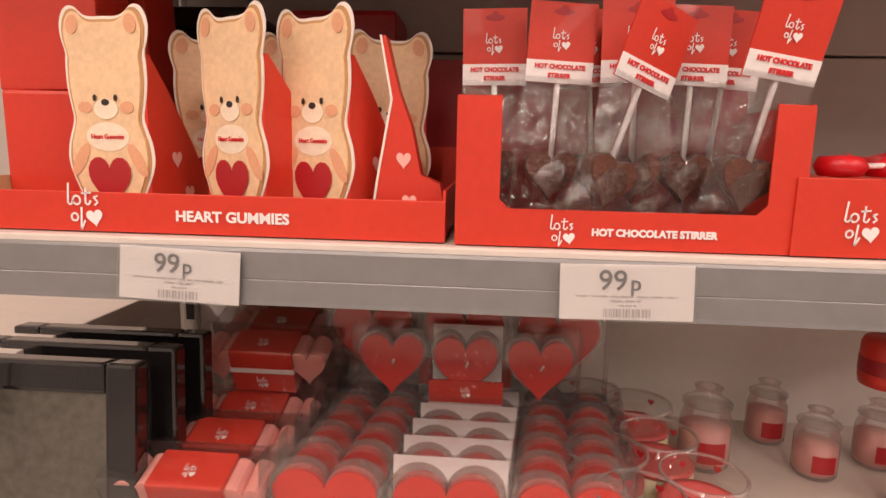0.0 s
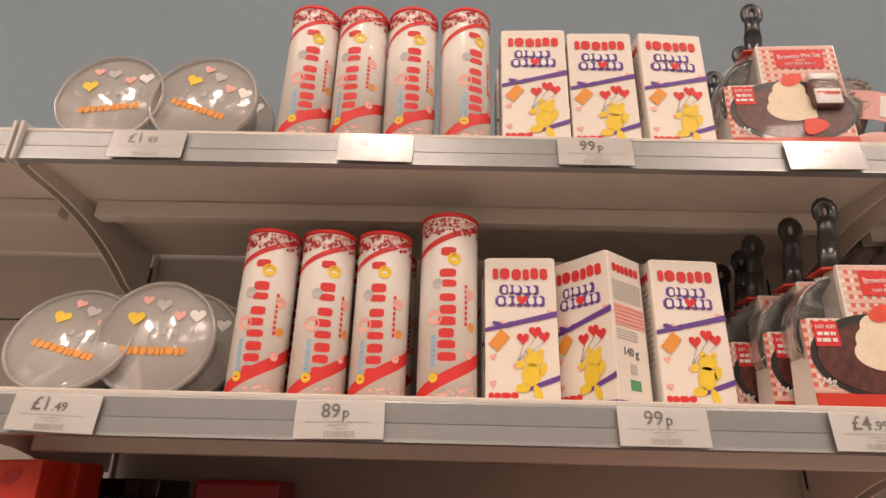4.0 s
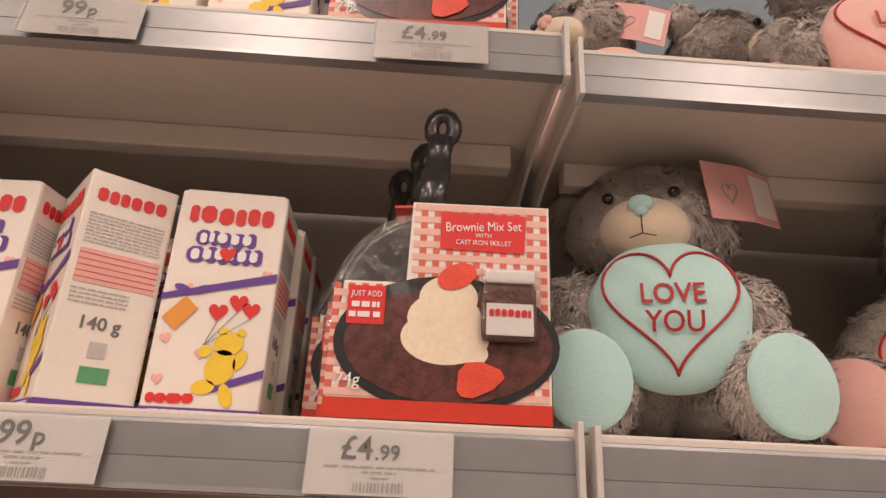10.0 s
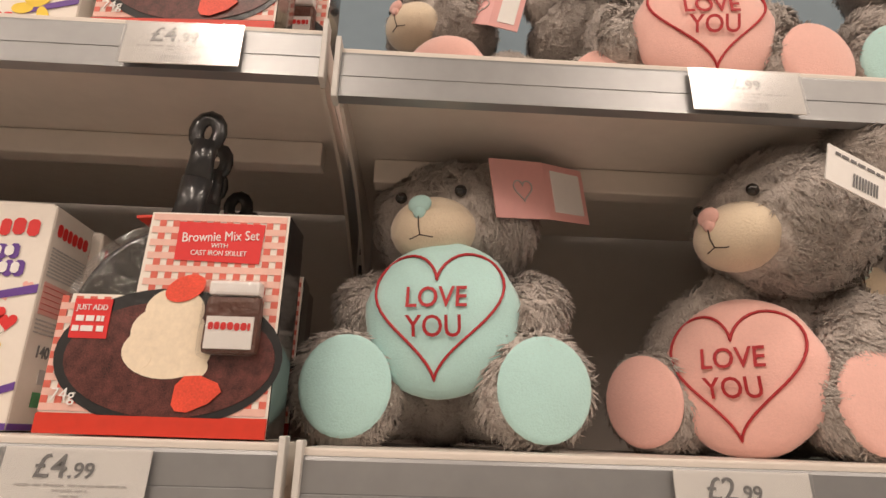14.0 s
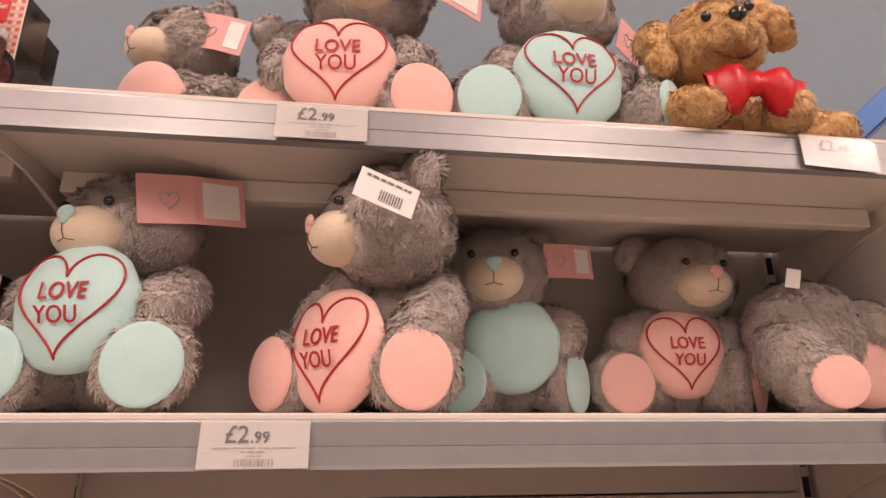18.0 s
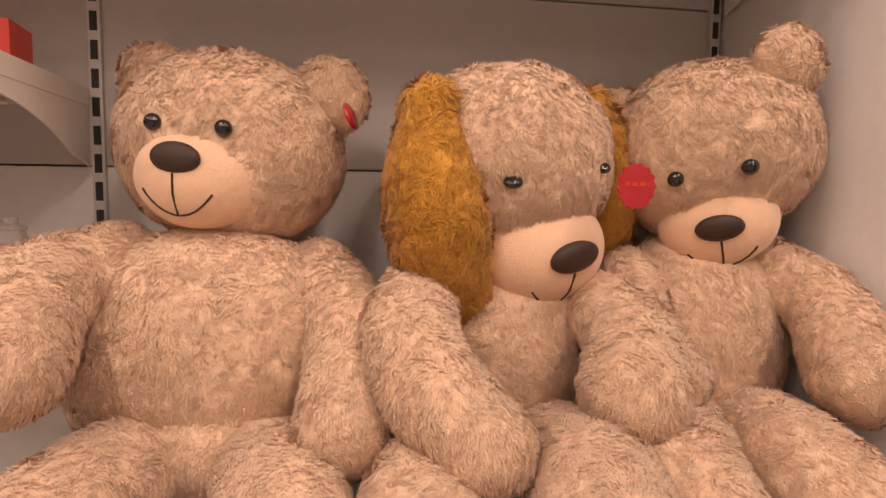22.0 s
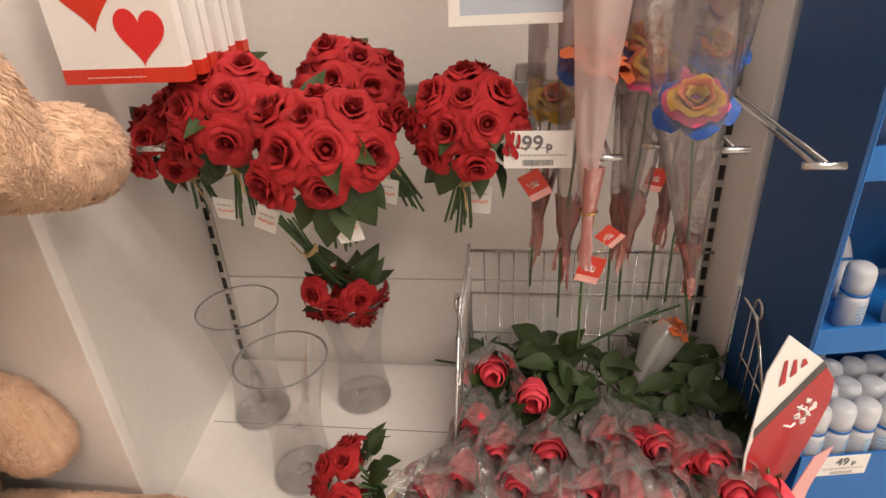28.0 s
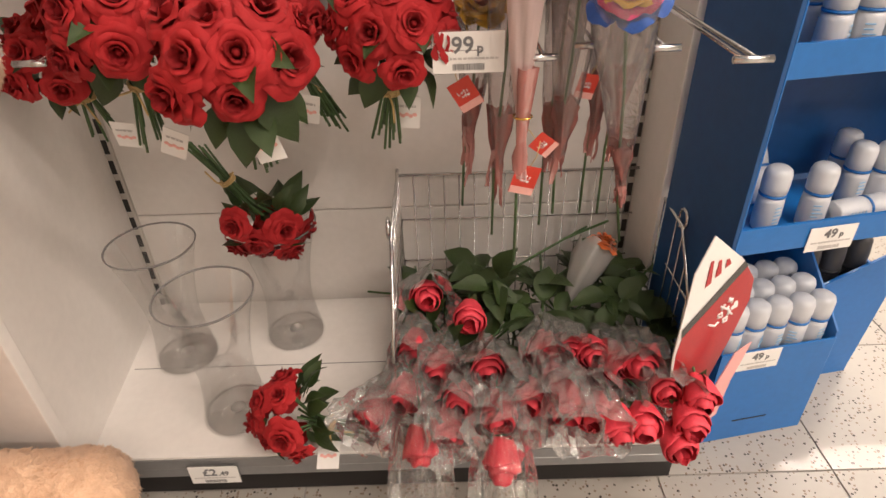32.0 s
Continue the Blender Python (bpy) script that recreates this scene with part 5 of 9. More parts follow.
# ---- price labels ----
def price_label(at, pounds, pence, small=True, w=0.081, h=0.0345, faint=False):
    """A paper shelf-edge ticket, its foot at z 0, facing -y."""
    words = f"white paper price label reading {pounds}{pence}"
    t = thing("price_label", words + " in the ticket rail", "price label", at, "shelf-edge price labels")
    card = part("card", Geo().box(-w / 2, w / 2, -0.0008, 0, 0, h), M["paper"], t)
    ink = M["inklt"] if faint else M["ink"]
    big, little = h * 0.52, h * 0.40 if pence == "p" else h * 0.34
    wb = len(pounds) * big * 0.545
    ws = len(pence) * little * 0.5
    x = -(wb + ws) / 2 - w * 0.05
    part("price", text_mesh(pounds, big, ink, 0.0001, "LEFT"), None, card, at=pose(x, -0.0013, h * 0.54, 90))
    part("price", text_mesh(pence, little, ink, 0.0001, "LEFT"), None, card, at=pose(x + wb - 0.0002, -0.0013, h * 0.54, 90))
    rng = random.Random(hash((round(at.translation.x, 3), round(at.translation.z, 3))))
    g = Geo()
    word_bars(g, -w * 0.38, w * 0.38, h * 0.41, h * 0.44, rng, 9, -0.001)
    word_bars(g, -w * 0.12, w * 0.12, h * 0.33, h * 0.36, rng, 3, -0.001)
    word_bars(g, -w * 0.06, w * 0.08, h * 0.25, h * 0.275, rng, 2, -0.001)
    part("small_print", g, M["inklt"], card)
    g = Geo()
    x = -w * 0.17
    while x < w * 0.17:
        b = rng.choice((0.0006, 0.0009, 0.0014))
        flat(rect(x, x + b, h * 0.05, h * 0.20), -0.001, 0.0003, 0, g)
        x += b + rng.choice((0.0007, 0.0012))
    part("barcode", g, M["inklt"], card)
    part("clear_cover", Geo().box(-w / 2 - 0.001, w / 2 + 0.001, -0.0024, -0.002, -0.001, h + 0.0005), M["ticketfilm"], t, "clear plastic ticket cover")
    return t


def rail_label(x, z, pounds, pence, y0=0.0, tilt=0.0):
    return price_label(pose(x, y0 - 0.0105, z - 0.0405, -5, tilt, 0), pounds, pence)


for x, z, a, b, k in ((-0.82, SA4, "£1", ".49", 0), (-0.57, SA4, "89", "p", 1), (-0.331, SA4, "99", "p", 0), (-0.085, SA4, "£4", ".99", -1),
                      (-0.845, SA3, "£1", ".49", 2), (-0.583, SA3, "89", "p", -1), (-0.291, SA3, "99", "p", 0), (-0.100, SA3, "£4", ".99", 0),
                      (-0.795, SA2, "99", "p", 2), (-0.508, SA2, "99", "p", -1),
                      (0.316, SB4, "£2", ".99", 0), (0.825, SB4, "£2", ".49", 3), (0.281, SB3, "£2", ".99", 0), (0.86, SB3, "£2", ".99", -3)):
    rail_label(x, z, a, b, tilt=k)


# ---- sweet cartons ----
def carton(at, side=False, seed=1, w=0.0775, d=0.060, h=0.163):
    """A cream sweet carton with hearts, a purple ribbon and a yellow figure as plain shapes; w wide, facing -y."""
    rng = random.Random(seed)
    t = thing("sweet_carton", "cream sweet carton with red hearts and a purple ribbon", "sweet carton", at, "cream heart-sweet cartons")
    body = part("box", Geo().box(-w / 2, w / 2, 0, d, 0, h, b=0.0012), M["carton"], t)
    part("top_flap", Geo().box(-w / 2 + 0.003, w / 2 - 0.003, 0.001, 0.004, h - 0.001, h + 0.0012), M["carton"], t)
    k = w / 0.0655

    def face(front):
        g = Geo()
        letter_blocks(g, 6, -w * 0.40, w * 0.40, h * 0.845, h * 0.925, rng=rng)
        part("trade_name", g, M["redink"], front)
        g = Geo()
        letter_blocks(g, 5, -w * 0.30, w * 0.26, h * 0.735, h * 0.805, gap=0.04, rng=rng)
        letter_blocks(g, 6, -w * 0.36, w * 0.34, h * 0.655, h * 0.730, gap=0.04, rng=rng)
        part("title_shadow", g, M["purple"], front)
        g = Geo()
        letter_blocks(g, 5, -w * 0.27, w * 0.23, h * 0.748, h * 0.795, y=-0.0012, gap=0.3, rng=rng)
        letter_blocks(g, 6, -w * 0.33, w * 0.31, h * 0.668, h * 0.718, y=-0.0012, gap=0.3, rng=rng)
        part("title", g, M["whiteink"], front)
        part("title_heart", flat(heart(w * 0.15, w * 0.15, 24, 0.02 * w, h * 0.692), -0.0018), M["redink"], front)
        g = Geo()
        flat([(-w * 0.5, h * 0.478), (w * 0.5, h * 0.585), (w * 0.5, h * 0.625), (-w * 0.5, h * 0.505)], -0.0006, 0.0003, 0, g)
        flat([(w * 0.05, h * 0.09), (w * 0.5, h * 0.165), (w * 0.5, h * 0.20), (w * 0.05, h * 0.12)], -0.0006, 0.0003, 0, g)
        for s in (-1, 1):
            flat(oval(w * 0.17, h * 0.035, -w * 0.24 + s * w * 0.08, h * 0.53, 14, s * 22), -0.0009, 0.0003, 0, g)
        part("purple_ribbon", g, M["purple"], front)
        part("picture_tag", flat([(-w * 0.46, h * 0.40), (-w * 0.33, h * 0.345), (-w * 0.16, h * 0.445), (-w * 0.28, h * 0.50)], -0.0009, 0.0003), M["orange"], front)
        g = Geo()
        for x, z, q in ((0.02, 0.43, 0.17), (0.19, 0.475, 0.17), (0.31, 0.445, 0.16)):
            flat(heart(w * q, w * q, 24, w * x, h * z), -0.0007, 0.0003, 0, g)
        part("balloon_print", g, M["redink"], front)
        g = Geo()
        for a, b in (((0.02, 0.39), (-0.06, 0.29)), ((0.18, 0.435), (-0.055, 0.29)), ((0.30, 0.41), (-0.05, 0.29))):
            (x0, z0), (x1, z1) = a, b
            flat([(w * x0, h * z0), (w * x0 + 0.0005, h * z0), (w * x1 + 0.0005, h * z1), (w * x1, h * z1)], -0.0007, 0.0003, 0, g)
        part("balloon_string", g, M["ink"], front)
        g = Geo()
        for cx, cz, ow, oh, tu in ((0.16, 0.30, 0.26, 0.10, 10), (0.12, 0.20, 0.26, 0.15, -14), (0.0, 0.115, 0.20, 0.06, 8), (0.20, 0.085, 0.11, 0.10, 20), (-0.03, 0.265, 0.12, 0.05, 40), (0.28, 0.235, 0.10, 0.09, -20), (0.10, 0.355, 0.08, 0.035, 0), (0.26, 0.35, 0.08, 0.035, 0)):
            flat(oval(w * ow, h * oh, w * cx, h * cz, 20, tu), -0.0007, 0.0003, 0, g)
        part("yellow_figure", g, M["yellow"], front)
        g = Geo()
        for _ in range(9):
            flat(heart(w * 0.10, w * 0.10, 16, rng.uniform(-0.42, 0.42) * w, rng.uniform(0.1, 0.96) * h, rng.uniform(-30, 30)), -0.0005, 0.0002, 0, g)
        part("heart_pattern", g, M["pinkink"], front)
        g = Geo()
        letter_blocks(g, 4, -w * 0.46, -w * 0.06, h * 0.045, h * 0.085, gap=0.02, rng=rng)
        part("red_logo", g, M["redink"], front)
        part("purple_foot", flat(rect(-w / 2, w / 2, 0.0005, h * 0.030), -0.0006, 0.0003), M["purple"], front)
        g = Geo()
        word_bars(g, -w * 0.42, w * 0.42, h * 0.010, h * 0.020, rng, 14, -0.001)
        part("foot_print", g, M["whiteink"], front)

    def facts(front, w):
        g = Geo()
        letter_blocks(g, 6, -w * 0.40, w * 0.40, h * 0.865, h * 0.925, rng=rng)
        part("trade_name", g, M["redink"], front)
        g = Geo()
        for i in range(9):
            word_bars(g, -w * 0.42, w * 0.42, h * (0.80 - i * 0.016), h * (0.807 - i * 0.016), rng, 12)
        for i in range(4):
            word_bars(g, -w * 0.42, w * 0.2, h * (0.47 - i * 0.018), h * (0.477 - i * 0.018), rng, 9)
        part("small_print", g, M["inklt"], front)
        part("facts_table", flat(rect(-w * 0.42, w * 0.44, h * 0.50, h * 0.645), -0.0006, 0.0003), M["pinkink"], front)
        g = Geo()
        for i in range(5):
            flat(rect(-w * 0.42, w * 0.44, h * (0.52 + i * 0.026), h * (0.522 + i * 0.026)), -0.001, 0.0003, 0, g)
        part("table_grid", g, M["redink"], front)
        lettering("140 g", h * 0.075, M["ink"], front, -w * 0.05, h * 0.315, bold=0.0002)
        part("green_mark", flat(rect(-w * 0.14, w * 0.16, h * 0.10, h * 0.165), -0.0006, 0.0003), M["green"], front)
        part("mark_square", flat(rect(-w * 0.10, w * 0.08, h * 0.20, h * 0.265), -0.0006, 0.0003), M["inklt"], front)
        part("purple_foot", flat(rect(-w / 2, w / 2, 0.0005, h * 0.030), -0.0006, 0.0003), M["purple"], front)

    face(body)
    sd = part("side_face", Geo().box(-d / 2 + 0.0014, d / 2 - 0.0014, -0.0003, 0, 0.0015, h - 0.0015), M["carton"], t, at=pose(w / 2, d / 2, 0, 0, 0, 90))
    facts(sd, d)
    sd = part("side_face", Geo().box(-d / 2 + 0.0014, d / 2 - 0.0014, -0.0003, 0, 0.0015, h - 0.0015), M["carton"], t, at=pose(-w / 2, d / 2, 0, 0, 0, -90))
    g = Geo()
    letter_blocks(g, 6, -d * 0.40, d * 0.40, h * 0.865, h * 0.925, rng=rng)
    part("trade_name", g, M["redink"], sd)
    g = Geo()
    for i in range(14):
        word_bars(g, -d * 0.40, d * 0.40, h * (0.80 - i * 0.04), h * (0.815 - i * 0.04), rng, 5)
    part("small_print", g, M["inklt"], sd)
    return t


c1 = carton(pose(-0.408, 0.060, SA3 + 0.001, 0, 0, -3))
for x, y, z, rz in ((-0.226, 0.058, SA3, 3), (-0.343, 0.058, SA3, -50), (-0.408, 0.128, SA3, -3), (-0.322, 0.170, SA3, 0), (-0.224, 0.125, SA3, 2), (-0.405, 0.195, SA3, 2), (-0.224, 0.192, SA3, 2),
                    (-0.390, 0.014, SA4, -2), (-0.308, 0.018, SA4, -1), (-0.221, 0.018, SA4, 3), (-0.390, 0.086, SA4, -2), (-0.308, 0.086, SA4, 0), (-0.222, 0.092, SA4, 2)):
    copy_thing(c1, pose(x, y, z + 0.001, 0, 0, rz))


# ---- tubes of sweets ----
def sweet_tube(at, seed, r=0.0305, h=0.190):
    rng = random.Random(seed)
    t = thing("sweet_tube", "white card sweet tube with red stripes and pastel discs", "sweet tube", at, "tall white sweet tubes")
    part("tube", Geo().lathe([(0, 0.0), (r, 0.0), (r, h - 0.004), (r - 0.001, h - 0.002)], 40), M["tubew"], t)
    part("rim", Geo().lathe([(r + 0.0006, h - 0.005), (r + 0.001, h - 0.003), (r + 0.001, h), (r - 0.0012, h), (r - 0.0012, h - 0.005)], 40), M["redink"], t)
    part("lid", Geo().lathe([(0, h - 0.003), (r - 0.0015, h - 0.003)], 32), M["dred"], t)

    def wrap(poly, mi, name, dr=0.0004):
        """A printed patch bent round the tube; polygon in angle (degrees, 0 at the front) and height."""
        g = Geo()
        n = len(poly)
        g.add([((r + dr) * math.sin(radians(a)), -(r + dr) * math.cos(radians(a)), z) for a, z in poly], [tuple(range(n))])
        return g

    def band(z0, z1, slope, a0, a1, name, m, dr=0.0004):
        g = Geo()
        st = [a0 + (a1 - a0) * i / 24 for i in range(25)]
        vs = []
        for a in st:
            for z in (z0, z1):
                vs.append(((r + dr) * math.sin(radians(a)), -(r + dr) * math.cos(radians(a)), min(h - 0.006, max(0.0005, z + slope * a))))
        g.add(vs, [(i * 2, i * 2 + 2, i * 2 + 3, i * 2 + 1) for i in range(24)], 0, True)
        part(name, g, m, t)

    band(0.018, 0.032, 0.00030, -100, 100, "red_stripe", M["redink"])
    band(h * 0.84, h * 0.875, 0.00024, -100, 100, "red_stripe", M["redink"])
    # speckled picture of sweets at both ends
    g = Geo()
    for _ in range(150):
        a, z = rng.uniform(-95, 95), rng.uniform(0, 1)
        z = h * 0.885 + z * (h * 0.085) if rng.random() < 0.65 else z * (0.012 + 0.0001 * a)
        if z < 0.001:
            continue
        s = rng.uniform(0.0015, 0.0035)
        q = rng.uniform(0, 90)
        pts = [(a + math.degrees(s * math.cos(radians(q + i * 90)) / r), z + s * math.sin(radians(q + i * 90)) * 0.7) for i in range(4)]
        o = wrap(pts, 0, "")
        g.add(o.v, o.f)
    part("sweet_picture", g, M["pinkink"], t)
    g = Geo()
    for _ in range(130):
        a, z = rng.uniform(-95, 95), rng.uniform(h * 0.875, h * 0.965)
        s = rng.uniform(0.001, 0.0025)
        pts = [(a + math.degrees(s * math.cos(i * 1.57) / r), z + s * math.sin(i * 1.57)) for i in range(4)]
        o = wrap(pts, 0, "", 0.0006)
        g.add(o.v, o.f)
    part("sweet_picture", g, M["dred"], t)
    # name set upright, one block for each letter
    g = Geo()
    z = h * 0.80
    for i in range(10):
        hh = 0.0128
        if i == 4:
            z -= 0.003
        if i == 1:
            z -= hh
            continue
        e = rng.uniform(0.62, 0.82)
        n0, n1 = rng.uniform(-15, -11), rng.uniform(15, 20)
        for a0, a1, f0, f1 in ((n0, n0 + 4, 0.08, e - 0.08), (n0 + 4, n1 - 4, 0, e), (n1 - 4, n1, 0.08, e - 0.08)):
            vs = [((r + 0.0005) * math.sin(radians(a)), -(r + 0.0005) * math.cos(radians(a)), z - hh * f) for a in (a0, (a0 + a1) / 2, a1) for f in (f0, f1)]
            g.add(vs, [(0, 1, 3, 2), (2, 3, 5, 4)], 0, True)
        z -= hh
    part("trade_name", g, M["redink"], t)
    for ca, cz, rr, m in ((14, h * 0.735, 0.0075, "yellow"), (-22, h * 0.42, 0.0085, "pinkink"), (-18, h * 0.60, 0.006, "inklt"), (-22, h * 0.12, 0.0052, "yellow"), (48, h * 0.55, 0.006, "pinkink"), (52, h * 0.38, 0.005, "orange"), (46, h * 0.24, 0.005, "pinkink")):
        pts = [(ca + math.degrees(rr * math.cos(-i * 0.3927) / r), cz + rr * math.sin(-i * 0.3927)) for i in range(16)]
        part("printed_disc", wrap(pts[::-1], 0, "", 0.0007), M[m], t)
    g = Geo()
    for i in range(7):
        o = wrap([(-28, h * 0.33 - i * 0.005), (-28, h * 0.33 - i * 0.005 - 0.0035), (-20, h * 0.33 - i * 0.005 - 0.0035), (-20, h * 0.33 - i * 0.005)], 0, "")
        g.add(o.v, o.f)
    part("blue_print", g, M["bluelt"], t)
    g = Geo()
    for i in range(8):
        o = wrap([(36, h * 0.60 - i * 0.006), (36, h * 0.60 - i * 0.006 - 0.004), (42, h * 0.60 - i * 0.006 - 0.004), (42, h * 0.60 - i * 0.006)], 0, "")
        g.add(o.v, o.f)
    part("red_print", g, M["redink"], t)
    return t


t1 = sweet_tube(pose(-0.693, 0.080, SA3 + 0.001, 0, 0, 0), 7)
for x, y, z, rz in ((-0.627, 0.080, SA3, 12), (-0.562, 0.080, SA3, -6), (-0.690, 0.146, SA3, 40), (-0.625, 0.146, SA3, 80), (-0.560, 0.146, SA3, 20),
                    (-0.664, 0.036, SA4, 10), (-0.602, 0.036, SA4, -12), (-0.539, 0.036, SA4, 6), (-0.472, 0.036, SA4, 20), (-0.62, 0.105, SA4, 4), (-0.55, 0.105, SA4, 44)):
    copy_thing(t1, pose(x, y, z + 0.001, 0, 0, rz))
sweet_tube(pose(-0.487, 0.078, SA3 + 0.001, 0, 0, -4), 8, 0.0325, 0.212)


# ---- round tubs of sweets ----
def sweet_tub(at, seed, r=0.066):
    """A clear round tub lying on its edge, its printed lid to the front."""
    rng = random.Random(seed)
    t = thing("sweet_tub", "clear plastic sweet tub standing on edge with printed lid", "sweet tub", at, "clear sweet tubs")
    g = Geo().lathe([(r * 0.97, 0.0), (r * 0.97, -0.004), (r * 0.90, -0.010), (r * 0.78, -0.046), (r * 0.70, -0.05), (0, -0.05)], 40)
    part("tub", g, M["frost"], t, at=pose(0, 0, r, 90))
    part("tub_rim", Geo().lathe([(r * 0.985, -0.005), (r, -0.004), (r, 0.003), (r * 0.96, 0.004), (r * 0.94, 0.001), (r * 0.94, -0.004)], 40), M["frost"], t, at=pose(0, 0, r, 90))
    lid = part("lid", flat(oval(r * 1.9, r * 1.9, 0, r, 40), 0.001, 0.0008), M["frost"], t)
    for x, z, s, m in ((-0.45, 0.35, 0.30, "yellow"), (0.02, 0.62, 0.26, "inklt"), (0.36, 0.42, 0.22, "pinkink"), (0.70, 0.42, 0.28, "whiteink"), (-0.3, 0.72, 0.2, "pinkink")):
        part("printed_heart", flat(heart(r * s, r * s * 0.85, 24, r * x * 0.9, r + r * z * 0.9), -0.0008), M[m], lid)
    g = Geo()
    letter_blocks(g, 10, -r * 0.55, r * 0.55, r * 0.70, r * 0.84, y=-0.0008, rng=rng)
    part("trade_name", g, M["orange"], lid)
    g = Geo()
    for x, z in ((-0.4, 0.1), (0.0, 0.35), (0.3, 0.2), (0.6, 0.15), (-0.12, 0.1), (0.15, 0.1)):
        flat(rect(r * x, r * x + 0.0008, r + r * (z - 0.2), r + r * z), -0.0008, 0.0003, 0, g)
    for i in range(3):
        flat(rect(-r * 0.1 + i * r * 0.18, -r * 0.02 + i * r * 0.18, r * 1.06, r * 1.16), -0.0008, 0.0003, 0, g)
    part("print", g, M["inklt"], lid)
    return t


tb1 = sweet_tub(pose(-0.808, 0.070, SA3 + 0.002, -4, 0, 0), 3)
for x, y, z, rx, ry, rz in ((-0.898, 0.050, SA3, -20, 14, 4), (-0.793, 0.110, SA3, -4, 0, 0), (-0.783, 0.150, SA3, -4, 10, 0), (-0.775, 0.190, SA3, -4, -20, 0), (-0.890, 0.120, SA3, -6, 30, 4),
                            (-0.790, 0.030, SA4, -4, 20, 0), (-0.905, 0.030, SA4, -4, -8, 0), (-0.785, 0.085, SA4, -4, -5, 0)):
    copy_thing(tb1, pose(x, y, z + 0.002 + (0.0 if abs(rx) < 6 else 0.0), rx, 0, rz) @ Matrix.Translation((0, 0, 0.066)) @ pose(0, 0, 0, 0, ry, 0) @ Matrix.Translation((0, 0, -0.066)))


# ---- brownie sets with a small pan ----
def brownie_set(at, seed):
    rng = random.Random(seed)
    w, h = 0.138, 0.142
    t = thing("baking_set", "red gingham brownie baking set with a black skillet", "baking set", at, "brownie sets with skillets")
    low = h * 0.60
    poly = [(-w / 2, 0), (w / 2, 0), (w / 2, h), (-w * 0.16, h), (-w * 0.17, low), (-w / 2 + 0.006, low)]
    body = part("sleeve", Geo().prism(poly, 0, 0.040), M["carton"], t)
    part("sleeve_side", Geo().box(w / 2 - 0.0002, w / 2 + 0.0006, 0.0005, 0.0395, 0.0005, h - 0.0005), M["gloss_black"], t)
    part("red_foot", flat(rect(-w / 2, w / 2, 0, h * 0.085), -0.0004), M["red"], body)
    # gingham
    g = Geo()
    x = -w / 2
    cell = 0.0044
    cols = int(w / cell)
    for i in range(cols):
        for j in range(int(h / cell)):
            x0, z0 = -w / 2 + i * cell, j * cell
            if z0 < h * 0.09 or (x0 < -w * 0.165 and z0 > low - cell) or x0 + cell > w / 2 or z0 + cell > h:
                continue
            if (i + j) % 2 == 0 or (i % 2 == 0):
                flat(rect(x0, x0 + cell, z0, z0 + cell), -0.0003, 0.0002, 0 if i % 2 == 0 and j % 2 == 0 else 1, g)
    part("gingham", g, [M["redcheck"], M["palecheck"]], body)
    part("pan_picture", flat(oval(w * 1.02, h * 0.60, 0.004, h * 0.335, 40), -0.0008, 0.0003), M["iron"], body)
    part("brownie_picture", flat(oval(w * 0.94, h * 0.50, 0.005, h * 0.325, 40), -0.0013, 0.0003), M["choclt"], body)
    part("foot_cover", flat(rect(-w / 2 + 0.0002, w / 2 - 0.0002, 0.0002, h * 0.080), -0.0018, 0.0003), M["red"], body)
    g = Geo()
    for i, (ow, oh, ox, oz) in enumerate(((0.40, 0.24, 0.02, 0.355), (0.34, 0.24, 0.015, 0.44), (0.27, 0.20, 0.03, 0.535), (0.12, 0.12, -0.10, 0.33), (0.13, 0.10, 0.15, 0.29))):
        flat(oval(w * ow, h * oh, w * ox, h * oz, 28), -0.0018 - 0.00008 * i, 0.0003, 0, g)
    part("ice_cream_picture", g, M["icecream"], body)
    part("berry_picture", flat(oval(w * 0.19, h * 0.115, w * 0.065, h * 0.635, 24, 24), -0.0027, 0.0003), M["berry"], body)
    part("berry_picture", flat([(w * 0.08, h * 0.13), (w * 0.10, h * 0.105), (w * 0.15, h * 0.10), (w * 0.24, h * 0.14), (w * 0.29, h * 0.19), (w * 0.27, h * 0.225), (w * 0.19, h * 0.255), (w * 0.12, h * 0.25), (w * 0.085, h * 0.21)], -0.0027, 0.0003), M["berry"], body)
    # small jar behind a clear cover
    jar = part("jar", Geo().box(w * 0.18, w * 0.43, -0.009, 0.001, h * 0.345, h * 0.60, b=0.004), M["choc"], t, "small jar of chocolate spread")
    part("jar_lid", Geo().box(w * 0.19, w * 0.42, -0.010, 0.001, h * 0.60, h * 0.665, b=0.002), M["whiteink"], jar)
    part("jar_label", Geo().box(w * 0.20, w * 0.41, -0.0102, -0.0088, h * 0.365, h * 0.505), M["paper"], jar)
    g = Geo()
    letter_blocks(g, 7, w * 0.21, w * 0.40, h * 0.445, h * 0.478, y=-0.0104, rng=rng)
    part("trade_name", g, M["redink"], jar)
    part("jar_cover", Geo().box(w * 0.165, w * 0.445, -0.0125, 0.001, h * 0.325, h * 0.675, b=0.005), M["jarcover"], jar, "clear plastic cover")
    # title plate
    part("title_plate", flat([(-w * 0.02, h * 0.77), (w * 0.38, h * 0.76), (w * 0.39, h * 0.95), (-w * 0.02, h * 0.955)], -0.0008, 0.0003), M["redink"], body)
    lettering("Brownie Mix Set", h * 0.066, M["whiteink"], body, w * 0.185, h * 0.865, -0.0013, turn=3, squash=0.8)
    lettering("WITH", h * 0.030, M["whiteink"], body, w * 0.185, h * 0.832, -0.0013)
